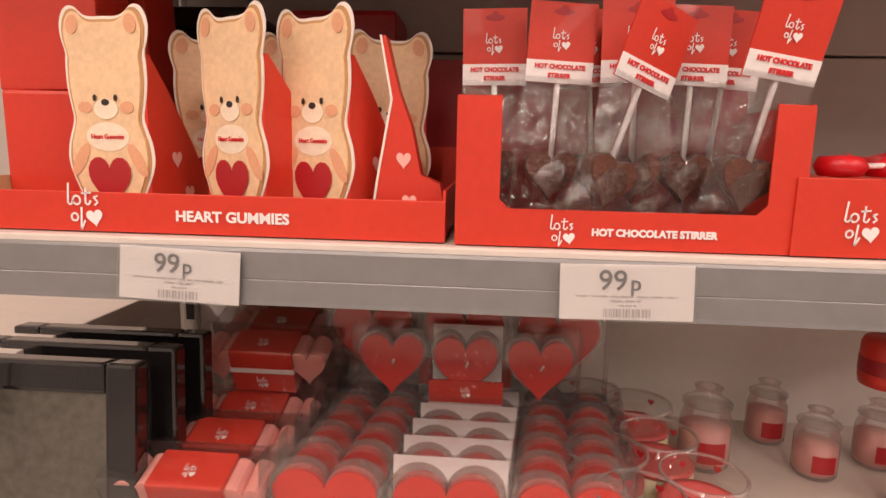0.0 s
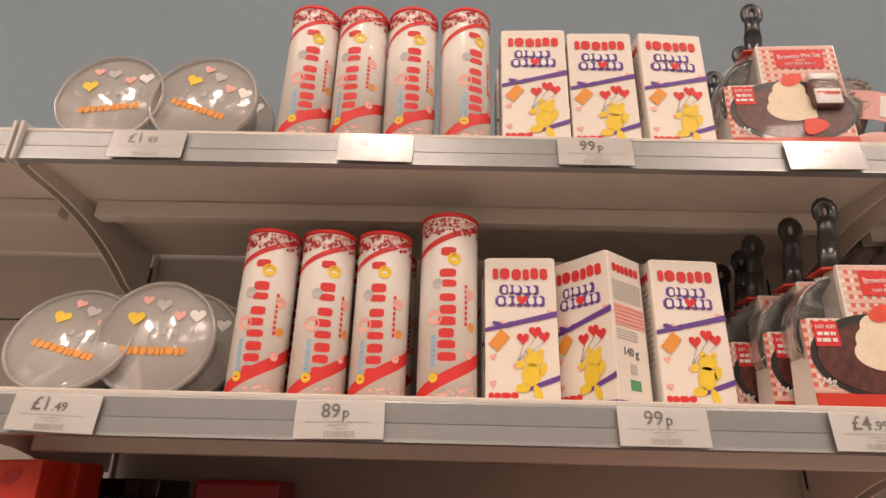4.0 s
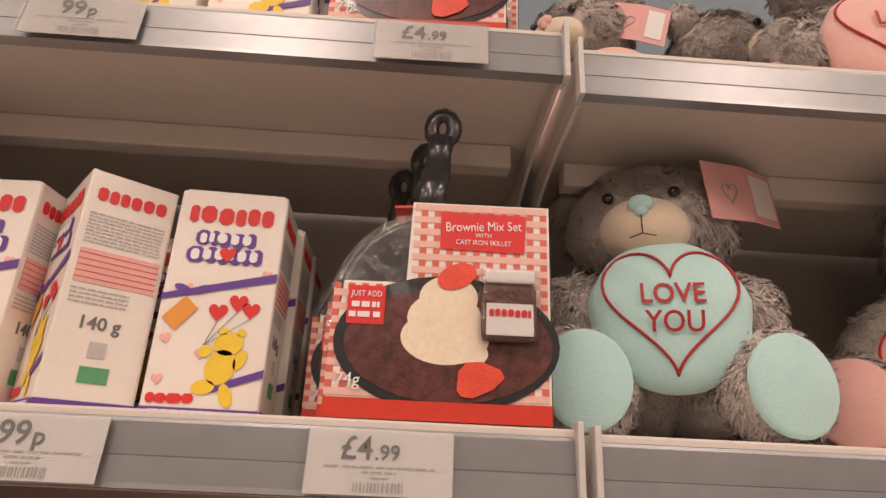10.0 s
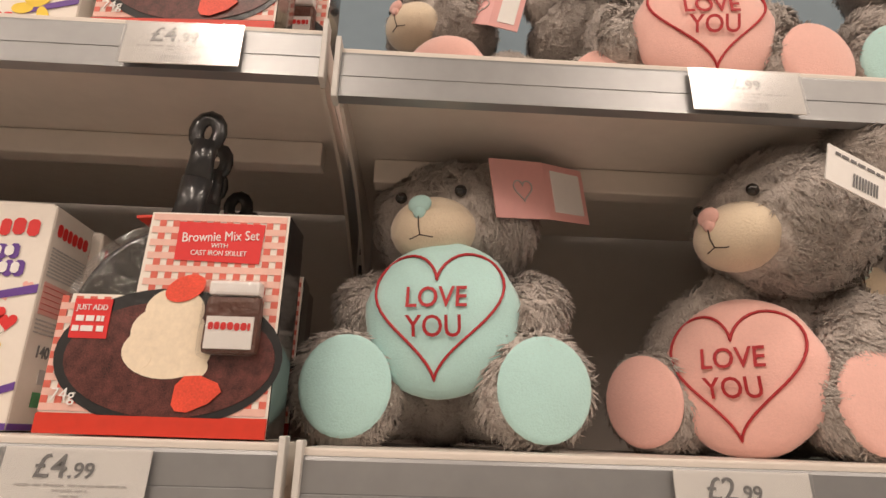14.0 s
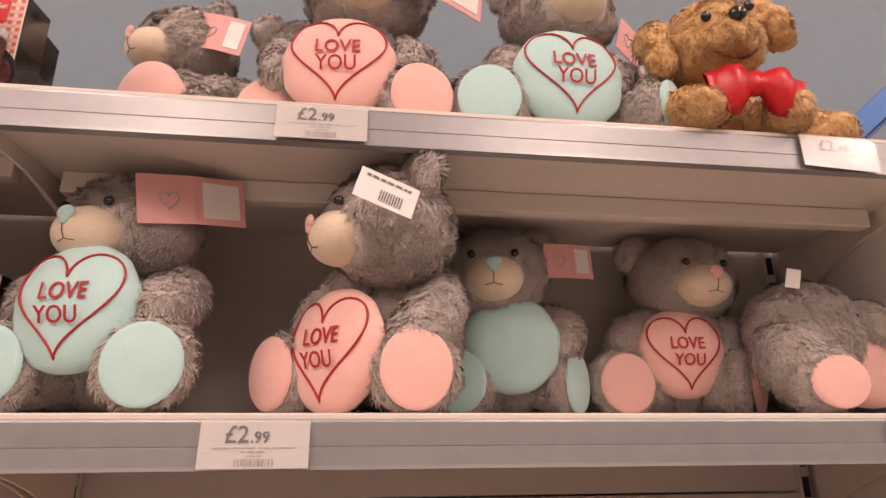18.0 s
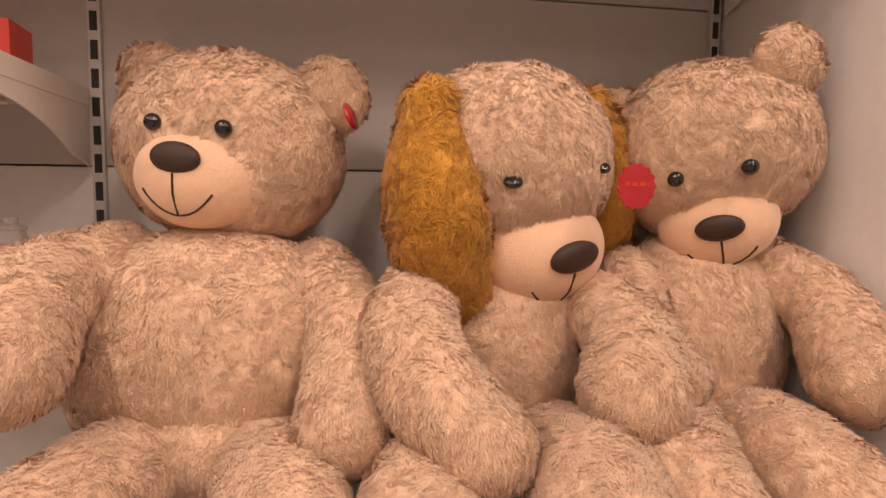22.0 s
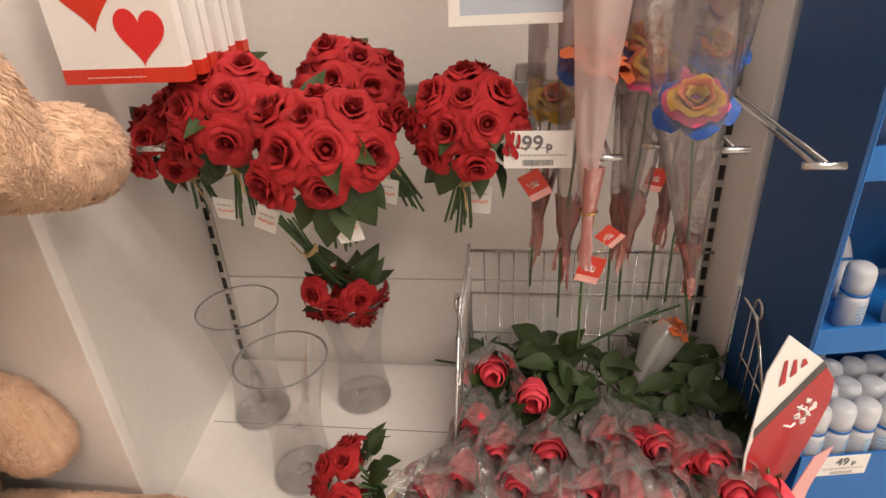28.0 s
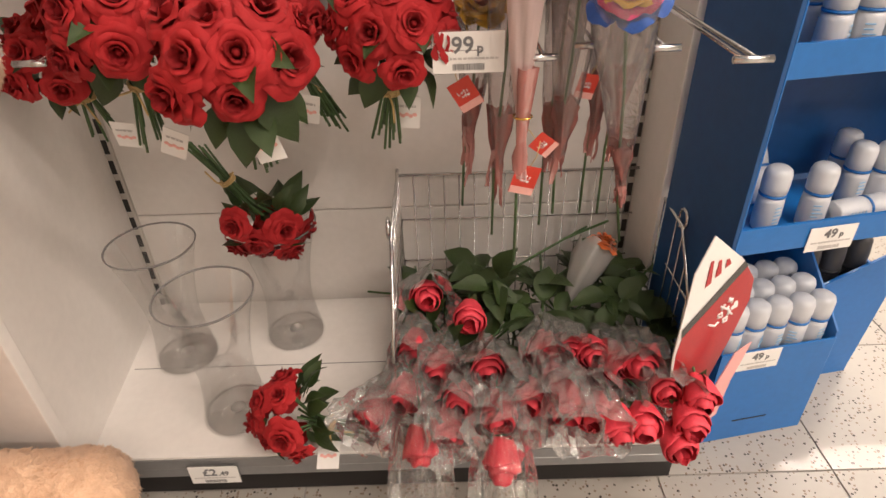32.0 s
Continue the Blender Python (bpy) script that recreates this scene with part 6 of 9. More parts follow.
    lettering("CAST IRON SKILLET", h * 0.034, M["whiteink"], body, w * 0.185, h * 0.795, -0.0013, squash=0.85)
    part("note_plate", flat(rect(-w * 0.43, -w * 0.26, h * 0.40, h * 0.575), -0.0018, 0.0003), M["redink"], body)
    lettering("JUST ADD", h * 0.036, M["whiteink"], body, -w * 0.345, h * 0.525, -0.0023, squash=0.85)
    g = Geo()
    word_bars(g, -w * 0.41, -w * 0.28, h * 0.475, h * 0.50, rng, 3, -0.0023)
    word_bars(g, -w * 0.42, -w * 0.27, h * 0.43, h * 0.455, rng, 3, -0.0023)
    part("note_print", g, M["whiteink"], body)
    lettering("74g", h * 0.075, M["whiteink"], body, -w * 0.40, h * 0.135, -0.0018)
    # the pan behind the card
    part("skillet", Geo().lathe([(0, 0.022), (0.052, 0.022), (0.062, 0.0), (0.066, 0.0), (0.0565, 0.026), (0, 0.027)], 40), M["iron"], t, "black cast iron skillet in cellophane", pose(-0.004, 0.012, 0.070, -90, 0, 0))
    g = Geo().tube([(0.0, 0, 0.0), (0.001, 0.002, 0.020), (0.002, 0.003, 0.036)], (0.010, 0.009, 0.010), 12)
    g.tube([(0.002, 0.003, 0.034), (0.002, 0.003, 0.050), (0.002, 0.003, 0.062)], (0.0095, 0.0080, 0.0085), 12)
    ring = [(0.002 + 0.0075 * math.cos(q * 0.5236 - 1.5708), 0.003, 0.068 + 0.010 * math.sin(q * 0.5236 - 1.5708)) for q in range(13)]
    g.tube(ring, 0.0052, 8, cap=False)
    g.v = [(x, y * 0.55 + 0.006, z) for x, y, z in g.v]
    part("skillet_handle", g, M["iron"], t, at=pose(-0.014, 0.020, 0.136, 4, 5, 0) @ Matrix.Scale(1.15, 4))
    part("card_tab", Geo().box(-w * 0.18, w * 0.12, 0.004, 0.034, h - 0.001, h + 0.0008), M["red"], t, at=pose(0, 0, 0, 0, -4, 0))
    g = Geo()
    for i in range(11):
        a0, a1 = 100 + i * 9, 109 + i * 9
        rr = 0.069
        g.add([(-0.004 + rr * math.cos(radians(a)), y, 0.07 + rr * math.sin(radians(a))) for a in (a0, a1) for y in (0.006, 0.034)], [(0, 2, 3, 1)], 0, True)
    g.add([(-0.004 + 0.069 * math.cos(radians(100 + i * 9)), 0.006, 0.07 + 0.069 * math.sin(radians(100 + i * 9))) for i in range(12)] + [(-0.004, 0.006, 0.07)], [(i, i + 1, 12) for i in range(11)])
    part("cellophane", g, M["film"], t, "crinkled cellophane")
    return t


bs = brownie_set(pose(-0.069, 0.006, SA3 + 0.001, 0, 0, -2), 5)
for x, y, z, rz in ((-0.080, 0.058, SA3, -4), (-0.098, 0.110, SA3, 0), (-0.088, 0.162, SA3, 3), (-0.094, 0.214, SA3, 0), (-0.098, 0.012, SA4, -3), (-0.075, 0.090, SA4, -4), (-0.09, 0.145, SA4, 0)):
    copy_thing(bs, pose(x, y, z + 0.001, 0, 0, rz))


# ---- red valentine boxes on the third shelf ----
def script_mark(parent, x, z, k, m="whiteink", y=-0.0008, turn=0.0):
    """A white range mark: a few pen strokes and a heart."""
    g = Geo()

    def stroke(pts, r=0.0014):
        vs = [(p[0] * k, p[1] * k) for p in pts]
        for a, b in zip(vs, vs[1:]):
            dx, dz = b[0] - a[0], b[1] - a[1]
            L = math.hypot(dx, dz) or 1
            nx, nz = -dz / L * r * k * 22, dx / L * r * k * 22
            flat([(a[0] - nx, a[1] - nz), (b[0] - nx, b[1] - nz), (b[0] + nx, b[1] + nz), (a[0] + nx, a[1] + nz)], 0, 0.0003, 0, g)

    stroke([(-0.55, 0.75), (-0.6, 0.1), (-0.5, 0.05), (-0.4, 0.2)])
    stroke([(-0.3 + 0.13 * math.cos(i * 0.9), 0.2 + 0.15 * math.sin(i * 0.9)) for i in range(8)])
    stroke([(0.02, 0.6), (0.0, 0.1), (0.1, 0.05), (0.18, 0.2)])
    stroke([(-0.12, 0.42), (0.2, 0.45)])
    stroke([(0.42, 0.35), (0.28, 0.3), (0.42, 0.15), (0.3, 0.05)])
    stroke([(-0.4 + 0.12 * math.cos(i * 0.9), -0.35 + 0.13 * math.sin(i * 0.9)) for i in range(8)])
    stroke([(-0.15, -0.02), (-0.2, -0.75), (-0.05, -0.45)])
    flat(heart(0.55 * k, 0.55 * k, 24, 0.28 * k, -0.38 * k, 8), 0, 0.0003, 0, g)
    return part("range_mark", g, M[m], parent, at=pose(x, y, z) @ pose(0, 0, 0, 0, -turn, 0))


def gummy_box(at, seed, tilt=0.0):
    """A red wedge box whose front is a cut-out animal shape with a heart window."""
    t = thing("gummy_box", "red gummy sweet box with a tan animal-shaped card front", "sweet box", at, "heart gummy boxes")
    w = 0.060
    poly = [(0.0, 0.0), (0.076, 0.0), (0.070, 0.028), (0.050, 0.060), (0.024, 0.096), (0.005, 0.118), (0.0, 0.118)]
    n = len(poly)
    g = Geo()
    g.add([(x, y, z) for x in (-w * 0.5, w * 0.5) for y, z in poly], [tuple(range(n)), tuple(range(2 * n - 1, n - 1, -1))] + [(i, i + n, (i + 1) % n + n, (i + 1) % n) for i in range(n)])
    body = part("box", g, M["red"], t)
    # silhouette: feet, belly, head and ears as one smooth outline
    half = [(0.0, 0.0), (0.020, 0.0), (0.0235, 0.006), (0.0225, 0.018), (0.028, 0.030), (0.0325, 0.043), (0.0315, 0.056), (0.0275, 0.067), (0.0255, 0.074), (0.0275, 0.083), (0.0295, 0.096), (0.0295, 0.110), (0.0285, 0.118), (0.0315, 0.126), (0.0325, 0.137), (0.0285, 0.147), (0.0215, 0.149), (0.0150, 0.142), (0.008, 0.1405), (0.0, 0.141)]
    sil = half + [(-x, z) for x, z in half[-2:0:-1]]
    for _ in range(2):                                # round the corners off
        sil = [q for a, b in zip(sil, sil[1:] + sil[:1]) for q in ((a[0] * 0.75 + b[0] * 0.25, a[1] * 0.75 + b[1] * 0.25), (a[0] * 0.25 + b[0] * 0.75, a[1] * 0.25 + b[1] * 0.75))]
    front = part("card_front", Geo().prism([(x * 0.93, 0.003 + z * 0.965) for x, z in sil], -0.0024, -0.0014), FURPRINT, t, "tan printed cut-out card front")
    part("outline_print", Geo().prism(sil, -0.0014, -0.0009), ARMPRINT, t)
    part("card_edge", Geo().prism([(x * 1.07, z * 1.015) for x, z in sil], -0.0008, 0.0), M["carton"], t)
    part("bib_print", flat(oval(0.034, 0.020, 0.0, 0.062, 24), -0.0025, 0.0003), M["icecream"], front)
    for s in (-1, 1):
        part("arm_print", flat(oval(0.009, 0.026, s * 0.0225, 0.046, 18, s * 30), -0.0027, 0.0003), BLUSH, front)
        part("eye_print", flat(oval(0.0030, 0.0046, s * 0.0082, 0.0885, 12), -0.0031, 0.0003), M["dthread"], front)
        part("cheek_print", flat(oval(0.011, 0.008, s * 0.0165, 0.082, 14), -0.0027, 0.0003), BLUSH, front)
        part("ear_print", flat(oval(0.0095, 0.013, s * 0.0225, 0.1375, 14, s * 12), -0.0027, 0.0003), BLUSH, front)
    part("heart_window", flat(heart(0.034, 0.038, 30, 0.0, 0.029), -0.0033, 0.0004), M["dred"], front)
    part("muzzle_print", flat(oval(0.019, 0.014, 0, 0.081, 20), -0.0028, 0.0003), M["icecream"], front)
    part("nose_print", flat(oval(0.0062, 0.0046, 0, 0.0855, 12), -0.0032, 0.0003), M["dthread"], front)
    lettering("Heart Gummies", 0.0050, M["redink"], front, 0, 0.0605, -0.0032, squash=0.8)
    for x, turn in ((w * 0.5 + 0.0006, 1), (-w * 0.5 - 0.0006, -1)):
        sd = Geo()
        for y, z in ((0.030, 0.046), (0.044, 0.020)):
            pl = heart(0.012, 0.0125, 18, y, z)
            sd.add([(x, a, b) for a, b in (pl if turn < 0 else pl[::-1])], [tuple(range(18))])
        part("heart_pattern", sd, M["pinkink"], body)
    return t


BLUSH = mat("printed_blush_card", (0.74, 0.38, 0.22), 0.45, var=0.12, scale=60)
ARMPRINT = mat("printed_brown_card", (0.52, 0.29, 0.12), 0.45, var=0.2, scale=60)
FURPRINT = mat("printed_tan_card", (0.80, 0.57, 0.34), 0.45, var=0.14, scale=22, coat=0.15)
tray = thing("display_tray", "red cardboard display tray reading heart gummies", "display tray", pose(-0.795, 0.010, SA2 + 0.001))
tw, td, th = 0.345, 0.205, 0.027
part("tray_front", Geo().box(-tw / 2, tw / 2, -0.002, 0.0, 0, th, b=0.0006), M["red"], tray)
part("tray_base", Geo().box(-tw / 2, tw / 2, 0, td, 0, 0.002), M["kraft"], tray)
part("tray_back", Geo().box(-tw / 2, tw / 2, td, td + 0.002, 0, th * 2.3), M["red"], tray)
for s in (-1, 1):
    part("tray_side", Geo().box(s * tw / 2 - (0.002 if s > 0 else 0), s * tw / 2 + (0.002 if s < 0 else 0), 0, td, 0, th * 1.25), M["kraft"] if s < 0 else M["red"], tray)
lettering("HEART GUMMIES", 0.0098, M["whiteink"], tray, 0.030, 0.009, -0.0026, bold=0.0003, squash=1.05)
script_mark(tray, -0.072, 0.017, 0.021, y=-0.0026)
gb = gummy_box(pose(-0.862, 0.032, SA2 + 0.003, 0, 0, -6), 1)
for x, y, rz in ((-0.772, 0.032, -27), (-0.715, 0.034, -26), (-0.830, 0.124, 8), (-0.756, 0.128, 4), (-0.678, 0.118, 12)):
    copy_thing(gb, pose(x, y, SA2 + 0.003, 0, 0, rz))
fold = thing("sweet_box", "red sweet box turned edge-on in the tray", "sweet box", pose(-0.652, 0.022, SA2 + 0.003, 0, 0, 0))
side = [(-0.0225, 0), (0.024, 0), (0.027, 0.022), (0.0245, 0.035), (0.0115, 0.041), (0.005, 0.072), (-0.004, 0.096), (-0.0125, 0.130), (-0.0150, 0.130), (-0.0075, 0.090), (-0.0165, 0.040)]
part("box", Geo().prism(side, 0, 0.016), M["red"], fold)
part("card_edge", Geo().prism([(-0.0225, 0), (-0.0165, 0.040), (-0.0075, 0.090), (-0.0150, 0.130), (-0.0162, 0.130), (-0.0090, 0.090), (-0.0180, 0.040), (-0.0240, 0)], -0.001, 0.017), M["carton"], fold)
g = Geo()
for cx, cz in ((0.000, 0.050), (0.004, 0.022)):
    flat(heart(0.010, 0.011, 18, cx, cz), -0.0004, 0.0003, 0, g)
part("heart_pattern", g, M["pinkink"], fold)
long = thing("gift_box", "long glossy dark red box lying behind the sweet boxes", "gift box", pose(-0.747, 0.262, SA2 + 0.150))
part("box", Geo().box(-0.055, 0.055, -0.03, 0.05, 0, 0.045, b=0.006), M["dred"], long)
rest = thing("gift_box", "stack of red boxes at the back of the shelf", "gift box", pose(-0.715, 0.262, SA2 + 0.001))
part("box", Geo().box(-0.14, 0.10, -0.02, 0.06, 0, 0.058, b=0.001), M["dred"], rest)
part("box", Geo().box(-0.12, 0.09, -0.018, 0.058, 0.0585, 0.1485, b=0.001), M["dred"], rest)

# open-fronted box of stirrers
sb = thing("display_box", "open-fronted red display box reading hot chocolate stirrer", "display box", pose(-0.509, 0.006, SA2 + 0.001))
bw, bd, bh = 0.214, 0.100, 0.094
outer = [(-bw / 2, 0), (bw / 2, 0), (bw / 2, bh * 0.96), (bw / 2 - 0.022, bh * 0.97), (bw / 2 - 0.022, 0.030), (bw / 2 - 0.028, 0.024), (-bw / 2 + 0.034, 0.024), (-bw / 2 + 0.028, 0.030), (-bw / 2 + 0.028, bh), (-bw / 2, bh)]
part("front_panel", Geo().prism(outer, -0.0015, 0.0), M["red"], sb)
part("base_panel", Geo().box(-bw / 2, bw / 2, 0, bd, 0, 0.0015), M["red"], sb)
part("back_panel", Geo().box(-bw / 2, bw / 2, bd, bd + 0.0015, 0, bh * 1.25), M["dred"], sb)
for s in (-1, 1):
    part("side_panel", Geo().box(s * bw / 2 - (0.0015 if s > 0 else 0), s * bw / 2 + (0.0015 if s < 0 else 0), 0, bd, 0, bh * 0.97), M["red"], sb)
lettering("HOT CHOCOLATE STIRRER", 0.0062, M["whiteink"], sb, 0.018, 0.0085, -0.0021, bold=0.0003)
script_mark(sb, -0.038, 0.011, 0.0135, y=-0.0021)


def stirrer(at, lean=0.0):
    """A chocolate stirrer on a stick in a clear bag with a red header card."""
    t = thing("chocolate_stirrer", "chocolate stirrer in a clear bag with a red header card", "chocolate stirrer", at, "hot chocolate stirrers")
    w = 0.046
    card = part("header_card", Geo().box(-w / 2, w / 2, -0.0008, 0.0008, 0.104, 0.158), M["red"], t)
    part("card_foot", flat(rect(-w / 2, w / 2, 0.104, 0.119), -0.0008), M["whiteink"], card)
    part("hang_slot", flat(oval(0.014, 0.0045, 0, 0.1515, 14), -0.0009, 0.0003), M["dred"], card)
    part("hang_slot", flat(oval(0.006, 0.007, 0, 0.1525, 14), -0.0010, 0.0003), M["dred"], card)
    lettering("HOT CHOCOLATE", 0.0043, M["redink"], card, 0, 0.1135, -0.0016, bold=0.0002, squash=0.95)
    lettering("STIRRER", 0.0043, M["redink"], card, 0, 0.1075, -0.0016, bold=0.0002)
    script_mark(card, 0, 0.133, 0.0105, y=-0.0012)
    part("stick", Geo().tube([(0, 0.0015, 0.036), (0, 0.0015, 0.106)], 0.002, 8), M["whiteink"], t)
    g = Geo().prism(heart(0.036, 0.034, 30, 0, 0.040), -0.007, 0.007)
    part("chocolate_heart", g, M["choc"], t)
    g = Geo()
    rng = random.Random(int(at.translation.x * 1e4))
    for side in (-1, 1):
        vs = []
        for j in range(9):
            for i in range(7):
                u, v = i / 6 - 0.5, j / 8
                b = math.sin(math.pi * min(1, (1 - v) * 1.15 + 0.05)) if v > 0.1 else 0.5
                bul = (1 - (2 * u) ** 2) * 0.010 * (1 - v) + 0.001
                vs.append((u * (w + 0.012 * (1 - v)) + rng.uniform(-1, 1) * 0.001, side * (bul + rng.uniform(0, 0.002)), v * 0.108))
        g.add(vs, [(j * 7 + i, j * 7 + i + 1, j * 7 + i + 8, j * 7 + i + 7) for j in range(8) for i in range(6)], 0, False)
    part("clear_bag", g, M["film"], t, "crinkled clear bag")
    return t


st = stirrer(pose(-0.442, 0.022, SA2 + 0.004, 9, 0, 8) @ pose(0, 0, 0, 0, 8, 0))
for x, y, rz, ry, rx in ((-0.486, 0.042, -4, -1, -3), (-0.520, 0.020, 26, 18, 4), (-0.543, 0.050, 4, 3, -3), (-0.580, 0.070, 0, -1, -3), (-0.450, 0.055, 0, 2, -4), (-0.505, 0.075, 6, -4, -2), (-0.430, 0.075, -6, 5, -2)):
    copy_thing(st, pose(x - 0.012, y, SA2 + 0.004, rx, 0, rz) @ pose(0, 0, 0, 0, ry, 0))

# flat red box of lollies
lb = thing("lolly_box", "low red box of milk chocolate lollies", "sweet box", pose(-0.297, 0.004, SA2 + 0.001))
part("box_front", Geo().box(-0.112, 0.112, -0.0015, 0, 0, 0.048, b=0.0005), M["red"], lb)
part("box_body", Geo().box(-0.112, 0.112, 0.0, 0.15, 0, 0.046), M["red"], lb)
lettering("MILK CHOCOLATE LOLLIES", 0.0072, M["whiteink"], lb, 0.028, 0.016, -0.0021, bold=0.0003, squash=0.95)
script_mark(lb, -0.072, 0.021, 0.018, y=-0.0021)
rng = random.Random(8)
for i in range(5):
    lo = thing("lolly", "wrapped lolly on a white stick lying on the box", "lolly", pose(-0.374 + i * 0.040, 0.02 + 0.018 * (i % 2), SA2 + 0.056, 0, rng.uniform(-4, 8), rng.uniform(-30, 30)), "red wrapped lollies")
    part("stick", Geo().tube([(0.0, 0, 0), (0.055, -0.012, 0.0)], 0.0019, 8), M["whiteink"], lo)
    g = Geo().lathe([(0, -0.007), (0.012, -0.006), (0.015, 0), (0.012, 0.006), (0, 0.007)], 16, (-0.004, 0, 0))
    g.v = [(x + 0.003 * noise.noise(Vector((x, y, z)) * 120), y, z) for x, y, z in g.v]
    part("sweet", g, M["ribbon"], lo)
    g = Geo()
    for s in (-1, 1):
        g.add([(0.006, 0, 0.004), (0.020, s * 0.014, 0.009), (0.024, s * 0.005, 0.003), (0.012, s * 0.002, -0.003)], [(0, 1, 2, 3)])
    part("wrapper_end", g, M["ribbon"], lo)
# tall red packs at the end of the shelf
rp = thing("treat_pack", "tall red paper treat pack with a small black mark", "treat pack", pose(-0.925, 0.062, SA2 + 0.001, 0, 0, 4), "tall red treat packs")
part("pack", Geo().box(-0.040, 0.040, 0, 0.055, 0.0, 0.098, b=0.003), M["red"], rp)
up = part("pack_top", Geo().box(-0.038, 0.041, 0.002, 0.052, 0.0985, 0.205, b=0.002), M["red"], rp, at=pose(0, 0, 0, 0, -2, 0))
part("mark", flat(rect(0.018, 0.034, 0.108, 0.126), 0.0015, 0.0004), M["ink"], up)
part("mark", flat(oval(0.009, 0.010, 0.026, 0.117, 16), 0.0010, 0.0004), M["whiteink"], up)
part("leaf_print", flat(oval(0.020, 0.012, 0.014, 0.19, 16, 30), 0.0015, 0.0004), M["dred"], up)
g = Geo()
letter_blocks(g, 2, -0.036, -0.006, 0.170, 0.195, y=0.0014)
part("trade_name", g, M["carton"], up)
copy_thing(rp, pose(-0.925, 0.13, SA2 + 0.001, 0, 0, 0))
# black box added to fill the dark corner behind the red packs
bx = thing("gift_box", "plain black box with a lid behind the red packs", "gift box", pose(-0.893, 0.215, SA2 + 0.001, 0, 0, 2))
part("box", Geo().box(-0.055, 0.055, 0, 0.10, 0, 0.170, b=0.002), M["gloss_black"], bx)
part("lid", Geo().box(-0.057, 0.057, -0.002, 0.102, 0.1705, 0.192, b=0.002), M["gloss_black"], bx)
# red carton at the right end, seen from the next bay
rb = thing("sweet_box", "small red sweet carton at the shelf end", "sweet box", pose(-0.075, 0.165, SA2 + 0.001, 0, 0, 6))
part("box", Geo().box(-0.06, 0.06, 0, 0.07, 0, 0.052, b=0.001), M["red"], rb)
g = Geo()
word_bars(g, -0.03, 0.045, 0.022, 0.030, random.Random(4), 4, -0.0006)
part("white_print", g, M["whiteink"], rb)

# ---- candles on the fourth shelf ----
fr = thing("picture_frame", "glossy black picture frame leaning on the shelf", "picture frame", pose(-0.940, 0.012, SA1 + 0.001, -6, 0, 0), "black picture frames")
fw, fh = 0.175, 0.146
g = Geo().box(-fw / 2, -fw / 2 + 0.024, 0, 0.018, 0, fh, b=0.003).box(fw / 2 - 0.024, fw / 2, 0, 0.018, 0, fh, b=0.003)
g.box(-fw / 2 + 0.024, fw / 2 - 0.024, 0, 0.018, 0, 0.024, b=0.003).box(-fw / 2 + 0.024, fw / 2 - 0.024, 0, 0.018, fh - 0.024, fh, b=0.003)
part("frame", g, M["gloss_black"], fr)
part("frame_lip", Geo().box(-fw / 2 + 0.020, fw / 2 - 0.020, 0.003, 0.006, 0.020, fh - 0.020, b=0.001), M["metal"], fr)
part("print", Geo().box(-fw / 2 + 0.023, fw / 2 - 0.023, 0.002, 0.0035, 0.023, fh - 0.023), M["photo"], fr)
copy_thing(fr, pose(-0.930, 0.055, SA1 + 0.001, -4, 0, 0))
copy_thing(fr, pose(-0.925, 0.095, SA1 + 0.001, -3, 0, 0))


def candle_pack(at):
    """Four pink heart candles in a clear tub with a red paper band."""
    t = thing("candle_pack", "clear pack of pink heart candles with a red band", "candle pack", at, "pink heart candle packs")
    for i, (x, z) in enumerate(((-0.040, 0.018), (-0.013, 0.012), (0.016, 0.012), (0.044, 0.018))):
        part("candle", Geo().prism(heart(0.034, 0.036, 30, 0, 0), 0.0, 0.030), M["pinkwax"], t, at=pose(x, 0, z + 0.008, 0, 0, 0))
    band = part("band", Geo().box(-0.029, 0.031, -0.003, 0.033, 0.000, 0.046, b=0.002), M["red"], t)
    part("band_stripe", Geo().box(-0.0295, 0.0315, -0.0036, 0.0336, 0.022, 0.027), M["whiteink"], band)
    script_mark(band, 0.001, 0.012, 0.009, y=-0.0042)
    mk = script_mark(band, 0.001, 0.012, 0.009, y=0)
    mk.matrix_basis = pose(0.001, 0.012, 0.0468, -90)
    part("tub", Geo().box(-0.066, 0.070, -0.006, 0.040, 0.0, 0.050, b=0.004), M["clearbox"], t, "clear plastic tub")
    return t


cp = candle_pack(pose(-0.815, 0.030, SA1 + 0.016, 18, 0, 0))
for y, z, x in ((0.085, 0.014, -0.757), (0.135, 0.018, -0.752), (0.185, 0.022, -0.748), (0.235, 0.03, -0.746), (0.150, 0.075, -0.744), (0.20, 0.082, -0.744), (0.245, 0.088, -0.744)):
    copy_thing(cp, pose(x - 0.058, y, SA1 + z + 0.004, 18, 0, 0))


